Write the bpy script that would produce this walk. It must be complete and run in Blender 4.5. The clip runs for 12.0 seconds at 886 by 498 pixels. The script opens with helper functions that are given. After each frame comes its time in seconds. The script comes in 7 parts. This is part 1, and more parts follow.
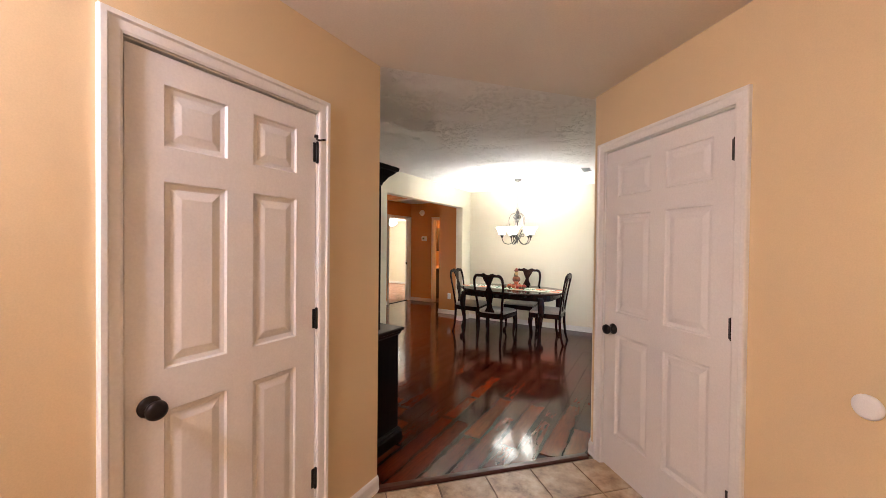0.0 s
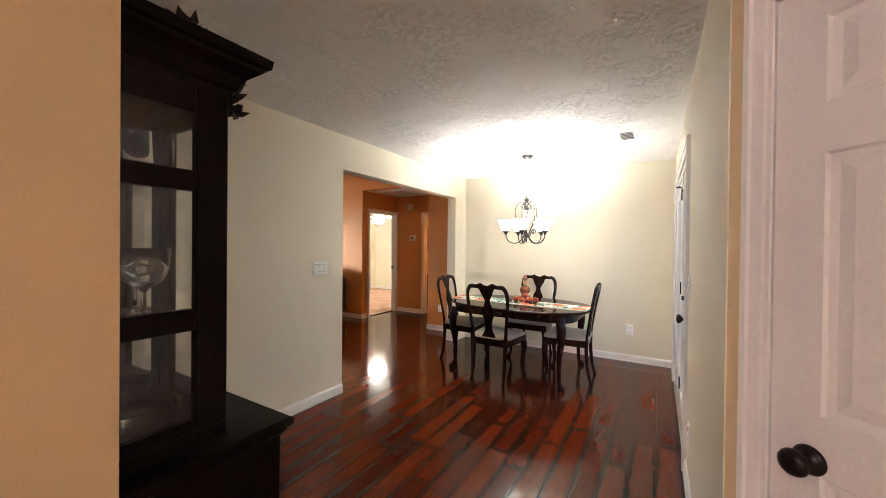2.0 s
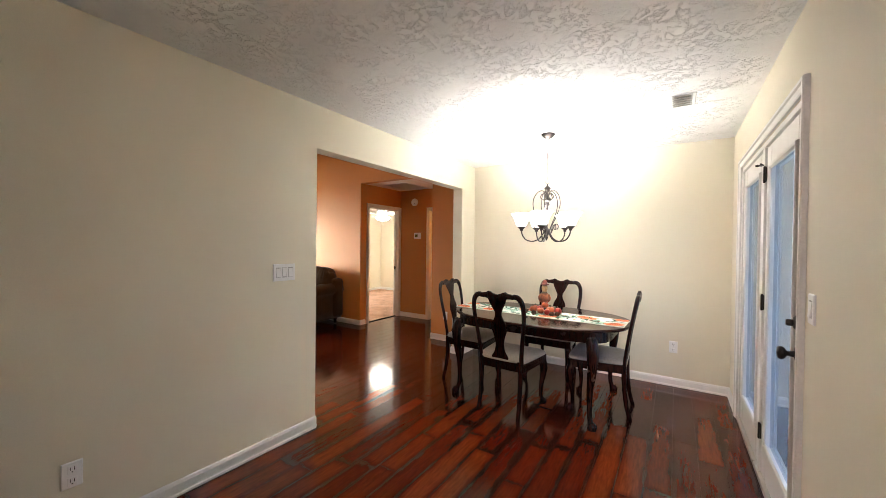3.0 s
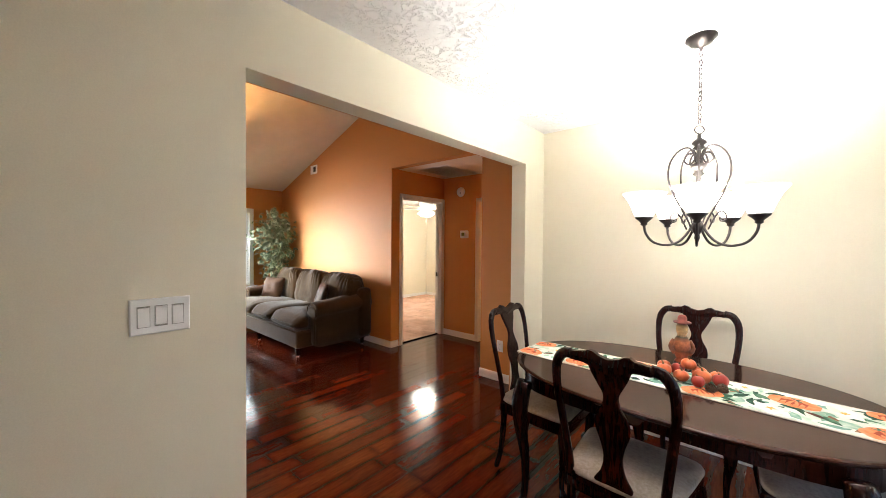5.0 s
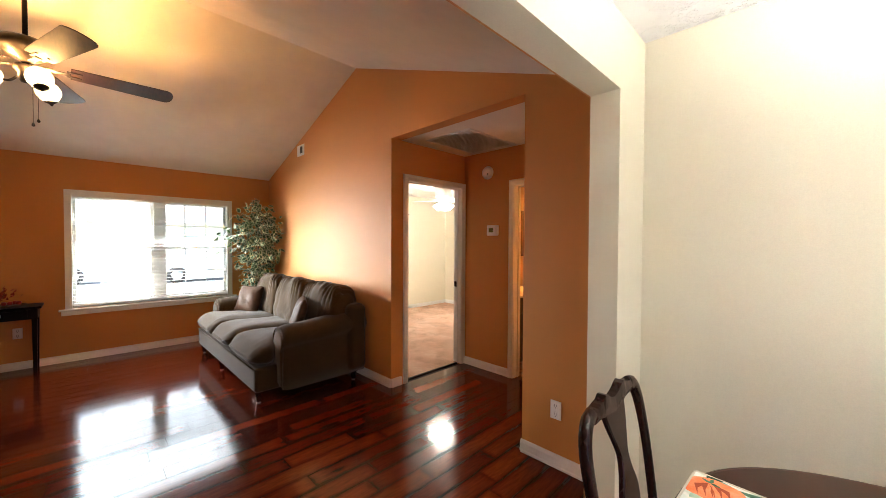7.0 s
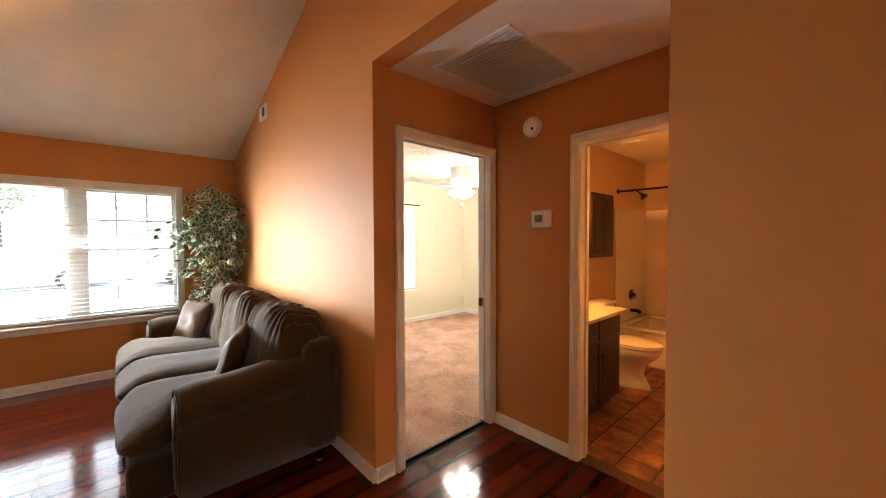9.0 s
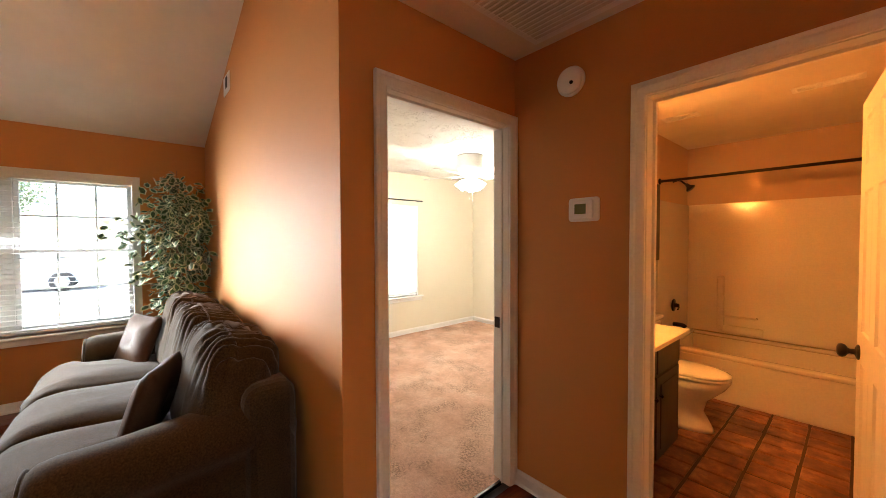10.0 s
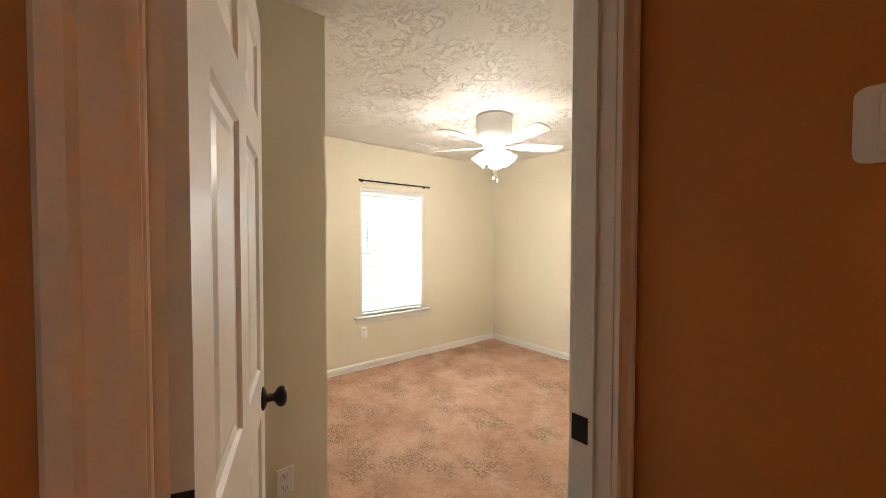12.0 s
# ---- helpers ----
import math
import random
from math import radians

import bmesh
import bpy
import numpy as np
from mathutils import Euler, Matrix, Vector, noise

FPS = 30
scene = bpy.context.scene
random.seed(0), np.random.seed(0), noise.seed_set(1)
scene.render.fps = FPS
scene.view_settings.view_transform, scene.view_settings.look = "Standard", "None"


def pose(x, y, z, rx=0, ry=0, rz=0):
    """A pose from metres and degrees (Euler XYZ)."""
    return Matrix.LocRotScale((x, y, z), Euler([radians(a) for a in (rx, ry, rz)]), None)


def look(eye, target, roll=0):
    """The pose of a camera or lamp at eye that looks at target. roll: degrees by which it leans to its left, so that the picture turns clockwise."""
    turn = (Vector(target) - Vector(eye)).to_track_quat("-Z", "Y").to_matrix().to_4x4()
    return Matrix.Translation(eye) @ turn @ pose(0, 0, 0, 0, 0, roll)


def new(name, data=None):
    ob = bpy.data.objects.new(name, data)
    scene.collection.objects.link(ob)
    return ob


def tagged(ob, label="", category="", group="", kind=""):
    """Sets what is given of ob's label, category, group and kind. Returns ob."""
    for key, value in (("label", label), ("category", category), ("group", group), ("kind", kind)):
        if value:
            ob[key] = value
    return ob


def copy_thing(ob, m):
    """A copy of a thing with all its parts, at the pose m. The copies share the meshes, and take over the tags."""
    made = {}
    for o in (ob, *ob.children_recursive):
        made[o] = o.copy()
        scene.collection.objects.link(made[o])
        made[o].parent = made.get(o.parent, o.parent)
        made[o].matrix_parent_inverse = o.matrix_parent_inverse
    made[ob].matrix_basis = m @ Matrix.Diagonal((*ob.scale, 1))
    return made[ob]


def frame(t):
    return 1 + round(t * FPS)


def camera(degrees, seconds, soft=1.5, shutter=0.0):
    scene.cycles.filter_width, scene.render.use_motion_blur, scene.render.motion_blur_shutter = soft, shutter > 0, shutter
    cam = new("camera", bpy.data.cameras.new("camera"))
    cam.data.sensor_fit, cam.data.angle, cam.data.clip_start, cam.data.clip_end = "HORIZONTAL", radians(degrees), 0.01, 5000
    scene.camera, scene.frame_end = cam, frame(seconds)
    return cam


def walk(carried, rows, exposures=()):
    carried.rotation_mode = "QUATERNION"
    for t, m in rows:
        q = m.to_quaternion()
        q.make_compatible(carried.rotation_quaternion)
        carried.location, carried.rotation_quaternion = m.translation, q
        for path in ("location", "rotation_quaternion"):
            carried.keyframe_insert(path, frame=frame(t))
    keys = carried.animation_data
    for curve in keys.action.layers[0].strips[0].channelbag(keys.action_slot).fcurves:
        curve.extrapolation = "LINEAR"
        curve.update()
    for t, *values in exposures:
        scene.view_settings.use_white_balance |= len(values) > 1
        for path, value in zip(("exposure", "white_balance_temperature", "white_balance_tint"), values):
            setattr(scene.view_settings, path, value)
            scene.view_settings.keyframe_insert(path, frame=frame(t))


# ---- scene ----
# Camera and its walk
cam = camera(101.7, 12.0, soft=0.65)
PATH = [
    (0, (0.609, 0.595, 1.428), (-0.399, 2.322, 1.402), 0.6),
    (0.5, (0.474, 0.916, 1.436), (-0.524, 2.649, 1.41), 0.6),
    (1, (0.363, 1.26, 1.43), (-0.638, 2.991, 1.4), 0.5),
    (1.5, (0.224, 1.583, 1.412), (-0.781, 3.313, 1.384), 0.6),
    (2, (0.084, 1.937, 1.397), (-0.938, 3.656, 1.382), 0.6),
    (2.5, (-0.046, 2.297, 1.406), (-1.087, 4.005, 1.382), 0.6),
    (3, (-0.194, 2.615, 1.396), (-1.278, 4.296, 1.374), 0.7),
    (3.2, (-0.261, 2.747, 1.403), (-1.391, 4.397, 1.378), 0.8),
    (5, (-0.971, 3.845, 1.446), (-2.296, 5.343, 1.408), 0.5),
    (5.5, (-1.193, 4.14, 1.44), (-2.537, 5.621, 1.401), 0.4),
    (6, (-1.426, 4.394, 1.445), (-2.801, 5.846, 1.397), 0.1),
    (6.5, (-1.675, 4.651, 1.438), (-3.071, 6.084, 1.399), 0.4),
    (7, (-1.897, 4.922, 1.437), (-3.312, 6.334, 1.397), 0.3),
    (9, (-2.934, 5.954, 1.431), (-4.419, 7.293, 1.375), -0.2),
    (9.5, (-3.197, 6.176, 1.425), (-4.692, 7.503, 1.373), -0.2),
    (10, (-3.44, 6.44, 1.42), (-4.952, 7.748, 1.369), -0.2),
    (10.5, (-3.693, 6.659, 1.408), (-5.219, 7.951, 1.357), -0.3),
    (11, (-3.93, 6.874, 1.414), (-5.469, 8.151, 1.357), -0.4),
    (11.5, (-4.15, 7.083, 1.401), (-5.701, 8.346, 1.351), 0.2),
    (12, (-4.357, 7.264, 1.39), (-5.921, 8.509, 1.338), 0.1),
]
walk(cam, [(t, look(eye, target, roll)) for t, eye, target, roll in PATH],
     exposures=[(0, 2.3), (8.8, 2.3), (10.5, 2.2), (11.5, 1.82), (12, 1.52)])

# ---- World, sun, exposure ----
world = bpy.data.worlds.new("world")
scene.world = world
world.use_nodes = True
_wn = world.node_tree.nodes
_sky = _wn.new("ShaderNodeTexSky")
_sky.sky_type, _sky.sun_disc = "NISHITA", False
_sky.sun_elevation, _sky.sun_rotation = radians(59), radians(149)
_wn["Background"].inputs["Strength"].default_value = 0.15
world.node_tree.links.new(_sky.outputs[0], _wn["Background"].inputs["Color"])
LAMP = 0.25  # indoor lamps against the daylight outside

sun = new("sun", bpy.data.lights.new("sun", "SUN"))
sun.data.energy, sun.data.angle, sun.data.color = 5.0, radians(6), (1.0, 0.96, 0.9)
sun.matrix_world = look((0, 0, 20), (-6, 10, 0))


def point_lamp(name, place, watts, colour, radius=0.03):
    lamp = new(name, bpy.data.lights.new(name, "POINT"))
    lamp.data.energy, lamp.data.color, lamp.data.shadow_soft_size = watts * LAMP, colour, radius
    lamp.location = place
    return lamp


def window_light(name, place, target, sx, sy, watts, colour, spread=180):
    lamp = new(name, bpy.data.lights.new(name, "AREA"))
    lamp.data.shape, lamp.data.size, lamp.data.size_y = "RECTANGLE", sx, sy
    lamp.data.energy, lamp.data.color = watts * LAMP, colour
    lamp.data.spread = radians(spread)
    lamp.matrix_world = look(place, target)
    return lamp


WARM, NEUTRAL, AMBER, DAY = (1.0, 0.49, 0.15), (1.0, 0.975, 0.965), (1.0, 0.39, 0.07), (0.93, 0.97, 0.98)
SKYLIGHT = (0.86, 0.94, 1.0)
PEACH, BEDLAMP = (0.97, 0.86, 1.0), (1.0, 0.92, 0.82)
window_light("window_sky", (-8.155, 5.64, 1.32), (-7.485, 5.70, 0.577), 1.6, 1.3, 36, SKYLIGHT, 100)
# added strip lamp in the same window, aimed to brighten the sofa wall
window_light("window_side_fill", (-8.15, 5.02, 1.30), (-7.495, 5.75, 1.09), 0.30, 1.25, 70, DAY, 78)
window_light("bedroom_window_sky", (-8.02, 9.35, 1.25), (-5.0, 9.35, 0.9), 0.75, 1.3, 34, DAY)
window_light("patio_door_sky", (0.42, 5.55, 1.15), (-2.0, 5.55, 0.9), 1.5, 1.7, 6, DAY)


# ---- Materials ----
def shader(name, colour, rough=0.5, metal=0.0, spec=0.5):
    m = bpy.data.materials.new(name)
    m.use_nodes = True
    b = m.node_tree.nodes["Principled BSDF"]
    b.inputs["Base Color"].default_value = (*colour, 1)
    b.inputs["Roughness"].default_value = rough
    b.inputs["Metallic"].default_value = metal
    b.inputs["Specular IOR Level"].default_value = spec
    return m, m.node_tree.nodes, m.node_tree.links, b


def ramp(nodes, stops):
    r = nodes.new("ShaderNodeValToRGB")
    while len(r.color_ramp.elements) < len(stops):
        r.color_ramp.elements.new(0.5)
    for e, (p, c) in zip(r.color_ramp.elements, stops):
        e.position, e.color = p, (*c, 1)
    return r


def noise_tex(nodes, links, vec, scale, detail=4.0, rough=0.55):
    n = nodes.new("ShaderNodeTexNoise")
    n.inputs["Scale"].default_value, n.inputs["Detail"].default_value = scale, detail
    n.inputs["Roughness"].default_value = rough
    links.new(vec, n.inputs["Vector"])
    return n


def maths(nodes, links, op, a, b=None):
    n = nodes.new("ShaderNodeMath")
    n.operation = op
    for i, v in enumerate((a, b)):
        if v is None:
            continue
        if isinstance(v, (int, float)):
            n.inputs[i].default_value = v
        else:
            links.new(v, n.inputs[i])
    return n.outputs[0]


def mixed(nodes, links, fac, a, b, mode="MIX"):
    n = nodes.new("ShaderNodeMix")
    n.data_type, n.blend_type = "RGBA", mode
    for sock, v in ((n.inputs[0], fac), (n.inputs[6], a), (n.inputs[7], b)):
        if isinstance(v, (int, float)):
            sock.default_value = v
        elif isinstance(v, tuple):
            sock.default_value = (*v, 1)
        else:
            links.new(v, sock)
    return n.outputs[2]


def bumped(nodes, links, b, height, strength, distance):
    n = nodes.new("ShaderNodeBump")
    n.inputs["Strength"].default_value, n.inputs["Distance"].default_value = strength, distance
    links.new(height, n.inputs["Height"])
    links.new(n.outputs[0], b.inputs["Normal"])


def world_pos(nodes):
    return nodes.new("ShaderNodeNewGeometry").outputs["Position"]


def mottled(name, colour, rough, vary=0.06, big=1.3, fine=160.0, bump=0.15, dist=0.002, metal=0.0, spec=0.5, local=False, rvary=0.08):
    """A surface with broad tone drift, fine grain and light relief."""
    m, ns, ln, b = shader(name, colour, rough, metal, spec)
    pos = ns.new("ShaderNodeTexCoord").outputs["Object"] if local else world_pos(ns)
    n1 = noise_tex(ns, ln, pos, big, 5)
    n2 = noise_tex(ns, ln, pos, fine, 3)
    dark = tuple(c * (1 - vary) for c in colour)
    light = tuple(min(1, c * (1 + vary)) for c in colour)
    r = ramp(ns, [(0.3, dark), (0.7, light)])
    ln.new(n1.outputs[0], r.inputs[0])
    r2 = ramp(ns, [(0.3, (0.93,) * 3), (0.7, (1.0,) * 3)])
    ln.new(n2.outputs[0], r2.inputs[0])
    ln.new(mixed(ns, ln, 1.0, r.outputs[0], r2.outputs[0], "MULTIPLY"), b.inputs["Base Color"])
    rr = ns.new("ShaderNodeMapRange")
    rr.inputs["To Min"].default_value, rr.inputs["To Max"].default_value = max(0.02, rough - rvary), min(1, rough + rvary)
    ln.new(n1.outputs[0], rr.inputs[0])
    ln.new(rr.outputs[0], b.inputs["Roughness"])
    if bump:
        bumped(ns, ln, b, n2.outputs[0], bump, dist)
    return m


CREAM = mottled("cream_wall_paint", (0.77, 0.715, 0.575), 0.6, 0.025, 0.9, 240, 0.12, 0.0015, spec=0.25)
TAN = mottled("tan_wall_paint", (0.56, 0.238, 0.064), 0.58, 0.03, 0.9, 240, 0.10, 0.0012, spec=0.4)
# the same cream paint, with the entry's warm light put into its colour
CREAM_WARMLIT = mottled("warm_lit_cream_paint", (0.71, 0.55, 0.33), 0.5, 0.03, 0.9, 240, 0.12, 0.0015)
BATHPAINT = mottled("bathroom_wall_paint", (0.54, 0.39, 0.27), 0.55, 0.03, 0.9, 240, 0.10, 0.0012, spec=0.4)
TRIM = mottled("white_trim_paint", (0.80, 0.79, 0.76), 0.32, 0.02, 3, 90, 0.05, 0.001)
DOORWHITE = mottled("white_door_paint", (0.78, 0.76, 0.73), 0.35, 0.02, 2, 120, 0.08, 0.001)
SMOOTHCEIL = mottled("smooth_ceiling_paint", (0.78, 0.73, 0.66), 0.7, 0.02, 1.2, 120, 0.15, 0.002)
BLACKMETAL = mottled("oil_rubbed_bronze", (0.018, 0.014, 0.012), 0.38, 0.3, 30, 300, 0.05, 0.0005, 0.6)
PLASTIC = mottled("white_plastic", (0.85, 0.85, 0.84), 0.35, 0.01, 8, 300, 0.02, 0.0003)
DARKHOLE = mottled("dark_slot", (0.02, 0.02, 0.02), 0.8, 0.1, 9, 90, 0)
STEEL = mottled("brushed_steel", (0.55, 0.54, 0.52), 0.3, 0.05, 20, 400, 0.04, 0.0004, 1.0)
GREYBRONZE = mottled("pewter_metal", (0.045, 0.038, 0.036), 0.4, 0.15, 24, 300, 0.05, 0.0004, 0.85)


def stomped(name, colour, depth=0.5, cover=0.5):
    """Slap-brush textured plaster: clumps of short curled ridges between smoother gaps."""
    m, ns, ln, b = shader(name, colour, 0.8)
    pos = world_pos(ns)
    warp = noise_tex(ns, ln, pos, 12, 3)
    mix = ns.new("ShaderNodeVectorMath")
    mix.operation = "MULTIPLY_ADD"
    ln.new(warp.outputs["Color"], mix.inputs[0])
    mix.inputs[1].default_value = (0.10, 0.10, 0.10)
    ln.new(pos, mix.inputs[2])
    streak = noise_tex(ns, ln, mix.outputs[0], 31, 5, 0.6)
    blot = noise_tex(ns, ln, pos, 4.2, 3)
    r = ramp(ns, [(0.50, (0, 0, 0)), (0.57, (1, 1, 1)), (0.66, (0.35,) * 3)])
    ln.new(streak.outputs[0], r.inputs[0])
    r2 = ramp(ns, [(cover - 0.08, (0.08,) * 3), (cover + 0.10, (1, 1, 1))])
    ln.new(blot.outputs[0], r2.inputs[0])
    h = mixed(ns, ln, 1.0, r.outputs[0], r2.outputs[0], "MULTIPLY")
    tone = ramp(ns, [(0.3, tuple(c * 0.93 for c in colour)), (0.7, colour)])
    ln.new(blot.outputs[0], tone.inputs[0])
    ln.new(tone.outputs[0], b.inputs["Base Color"])
    bumped(ns, ln, b, h, depth, 0.013)
    return m


CEILTEX = stomped("stomped_ceiling_plaster", (0.85, 0.84, 0.82), 0.83, 0.5)
BEDCEIL = stomped("bedroom_ceiling_plaster", (0.84, 0.81, 0.77), 0.78, 0.5)
SOFTCEIL = stomped("lightly_stomped_plaster", (0.78, 0.73, 0.66), 0.35, 0.56)


def planked():
    """Glossy dark cherry laminate board with burnt edges and knots."""
    m, ns, ln, b = shader("cherry_laminate_board", (0.12, 0.03, 0.012), 0.16, 0.0, 0.3)
    tc = ns.new("ShaderNodeTexCoord")
    info = ns.new("ShaderNodeObjectInfo")
    sep = ns.new("ShaderNodeSeparateXYZ")
    ln.new(tc.outputs["Generated"], sep.inputs[0])
    pos = world_pos(ns)
    off = ns.new("ShaderNodeCombineXYZ")
    ln.new(maths(ns, ln, "MULTIPLY", info.outputs["Random"], 37.0), off.inputs[2])
    add = ns.new("ShaderNodeVectorMath")
    add.operation = "ADD"
    ln.new(pos, add.inputs[0])
    ln.new(off.outputs[0], add.inputs[1])
    scl = ns.new("ShaderNodeVectorMath")
    scl.operation = "MULTIPLY"
    ln.new(add.outputs[0], scl.inputs[0])
    scl.inputs[1].default_value = (1.0, 0.12, 1.0)
    grain = noise_tex(ns, ln, scl.outputs[0], 85, 6, 0.6)
    scl2 = ns.new("ShaderNodeVectorMath")
    scl2.operation = "MULTIPLY"
    ln.new(add.outputs[0], scl2.inputs[0])
    scl2.inputs[1].default_value = (1.0, 0.3, 1.0)
    cloud = noise_tex(ns, ln, scl2.outputs[0], 9, 4)
    knots = ns.new("ShaderNodeTexVoronoi")
    knots.inputs["Scale"].default_value = 4.5
    ln.new(scl2.outputs[0], knots.inputs["Vector"])
    # distance to the long edges and ends, wobbled by the cloud
    ex = maths(ns, ln, "ABSOLUTE", maths(ns, ln, "SUBTRACT", sep.outputs["X"], 0.5))
    ey = maths(ns, ln, "ABSOLUTE", maths(ns, ln, "SUBTRACT", sep.outputs["Y"], 0.5))
    ey = maths(ns, ln, "ADD", maths(ns, ln, "MULTIPLY", ey, 3.4), -1.24)
    edge = maths(ns, ln, "MAXIMUM", ex, ey)
    edge = maths(ns, ln, "ADD", edge, maths(ns, ln, "MULTIPLY", maths(ns, ln, "SUBTRACT", cloud.outputs[0], 0.5), 0.30))
    burn = ramp(ns, [(0.27, (1, 1, 1)), (0.42, (0.62, 0.54, 0.52)), (0.51, (0.22, 0.16, 0.15))])
    ln.new(edge, burn.inputs[0])
    tone = ramp(ns, [(0.0, (0.062, 0.009, 0.0033)), (0.5, (0.108, 0.0178, 0.006)), (1.0, (0.155, 0.030, 0.009))])
    ln.new(info.outputs["Random"], tone.inputs[0])
    gr = ramp(ns, [(0.3, (0.62, 0.58, 0.56)), (0.68, (1.15, 1.12, 1.1))])
    ln.new(grain.outputs[0], gr.inputs[0])
    kr = ramp(ns, [(0.03, (0.12, 0.1, 0.1)), (0.14, (1, 1, 1))])
    ln.new(knots.outputs["Distance"], kr.inputs[0])
    c = mixed(ns, ln, 1.0, tone.outputs[0], gr.outputs[0], "MULTIPLY")
    c = mixed(ns, ln, 0.92, c, burn.outputs[0], "MULTIPLY")
    c = mixed(ns, ln, 0.8, c, kr.outputs[0], "MULTIPLY")
    ln.new(c, b.inputs["Base Color"])
    sm = noise_tex(ns, ln, pos, 2.6, 4)
    rr = ns.new("ShaderNodeMapRange")
    rr.inputs["To Min"].default_value, rr.inputs["To Max"].default_value = 0.07, 0.16
    ln.new(sm.outputs[0], rr.inputs[0])
    ln.new(rr.outputs[0], b.inputs["Roughness"])
    bumped(ns, ln, b, grain.outputs[0], 0.03, 0.001)
    return m


PLANK = planked()


def wooden(name, dark, light, rough=0.3, stretch=(14, 14, 1.6), spec=0.5):
    m, ns, ln, b = shader(name, dark, rough, 0.0, spec)
    pos = ns.new("ShaderNodeTexCoord").outputs["Object"]
    s = ns.new("ShaderNodeVectorMath")
    s.operation = "MULTIPLY"
    ln.new(pos, s.inputs[0])
    s.inputs[1].default_value = stretch
    g = noise_tex(ns, ln, s.outputs[0], 5, 6, 0.6)
    r = ramp(ns, [(0.32, dark), (0.7, light)])
    ln.new(g.outputs[0], r.inputs[0])
    ln.new(r.outputs[0], b.inputs["Base Color"])
    w = noise_tex(ns, ln, pos, 6, 3)
    rr = ns.new("ShaderNodeMapRange")
    rr.inputs["To Min"].default_value, rr.inputs["To Max"].default_value = rough - 0.07, rough + 0.08
    ln.new(w.outputs[0], rr.inputs[0])
    ln.new(rr.outputs[0], b.inputs["Roughness"])
    bumped(ns, ln, b, g.outputs[0], 0.05, 0.001)
    return m


MAHOGANY = wooden("dark_mahogany", (0.010, 0.003, 0.002), (0.030, 0.008, 0.005), 0.24, spec=0.3)
TABLETOP = wooden("polished_mahogany_top", (0.024, 0.008, 0.005), (0.055, 0.018, 0.010), 0.11, (2, 20, 14), 0.22)
BLACKWOOD = wooden("black_stained_wood", (0.004, 0.0022, 0.0018), (0.009, 0.005, 0.004), 0.42, spec=0.1)
VANITYWOOD = wooden("espresso_vanity_wood", (0.012, 0.007, 0.005), (0.03, 0.016, 0.010), 0.4)
BLADEWOOD = wooden("walnut_fan_blade", (0.02, 0.008, 0.005), (0.05, 0.02, 0.012), 0.5, (2, 14, 14), 0.2)


def tiled(name, c1, c2, c3, rough, scale):
    """Mottled stone tile, each one its own tone."""
    m, ns, ln, b = shader(name, c1, rough)
    pos = world_pos(ns)
    info = ns.new("ShaderNodeObjectInfo")
    n = noise_tex(ns, ln, pos, scale, 8, 0.65)
    n2 = noise_tex(ns, ln, pos, scale * 5, 4)
    r = ramp(ns, [(0.3, c1), (0.5, c2), (0.7, c3)])
    ln.new(n.outputs[0], r.inputs[0])
    t = ramp(ns, [(0, (0.78,) * 3), (1, (1.12,) * 3)])
    ln.new(info.outputs["Random"], t.inputs[0])
    ln.new(mixed(ns, ln, 1.0, r.outputs[0], t.outputs[0], "MULTIPLY"), b.inputs["Base Color"])
    h = maths(ns, ln, "ADD", n.outputs[0], maths(ns, ln, "MULTIPLY", n2.outputs[0], 0.3))
    bumped(ns, ln, b, h, 0.25, 0.006)
    return m


TILE = tiled("beige_stone_tile", (0.15, 0.085, 0.045), (0.40, 0.27, 0.16), (0.56, 0.43, 0.29), 0.35, 9)
SLATE = tiled("rust_slate_tile", (0.06, 0.02, 0.009), (0.24, 0.088, 0.034), (0.46, 0.23, 0.10), 0.45, 7)
GROUT = mottled("tan_grout", (0.16, 0.11, 0.07), 0.9, 0.15, 5, 120, 0.3)
DARKGROUT = mottled("dark_grout", (0.09, 0.055, 0.035), 0.9, 0.15, 5, 120, 0.3)
SUBFLOOR = mottled("dark_underlay", (0.02, 0.008, 0.005), 0.6, 0.1, 5, 60, 0.0)
EXTGROUND = mottled("pale_concrete_drive", (0.50, 0.49, 0.47), 0.9, 0.08, 0.6, 30, 0.2)


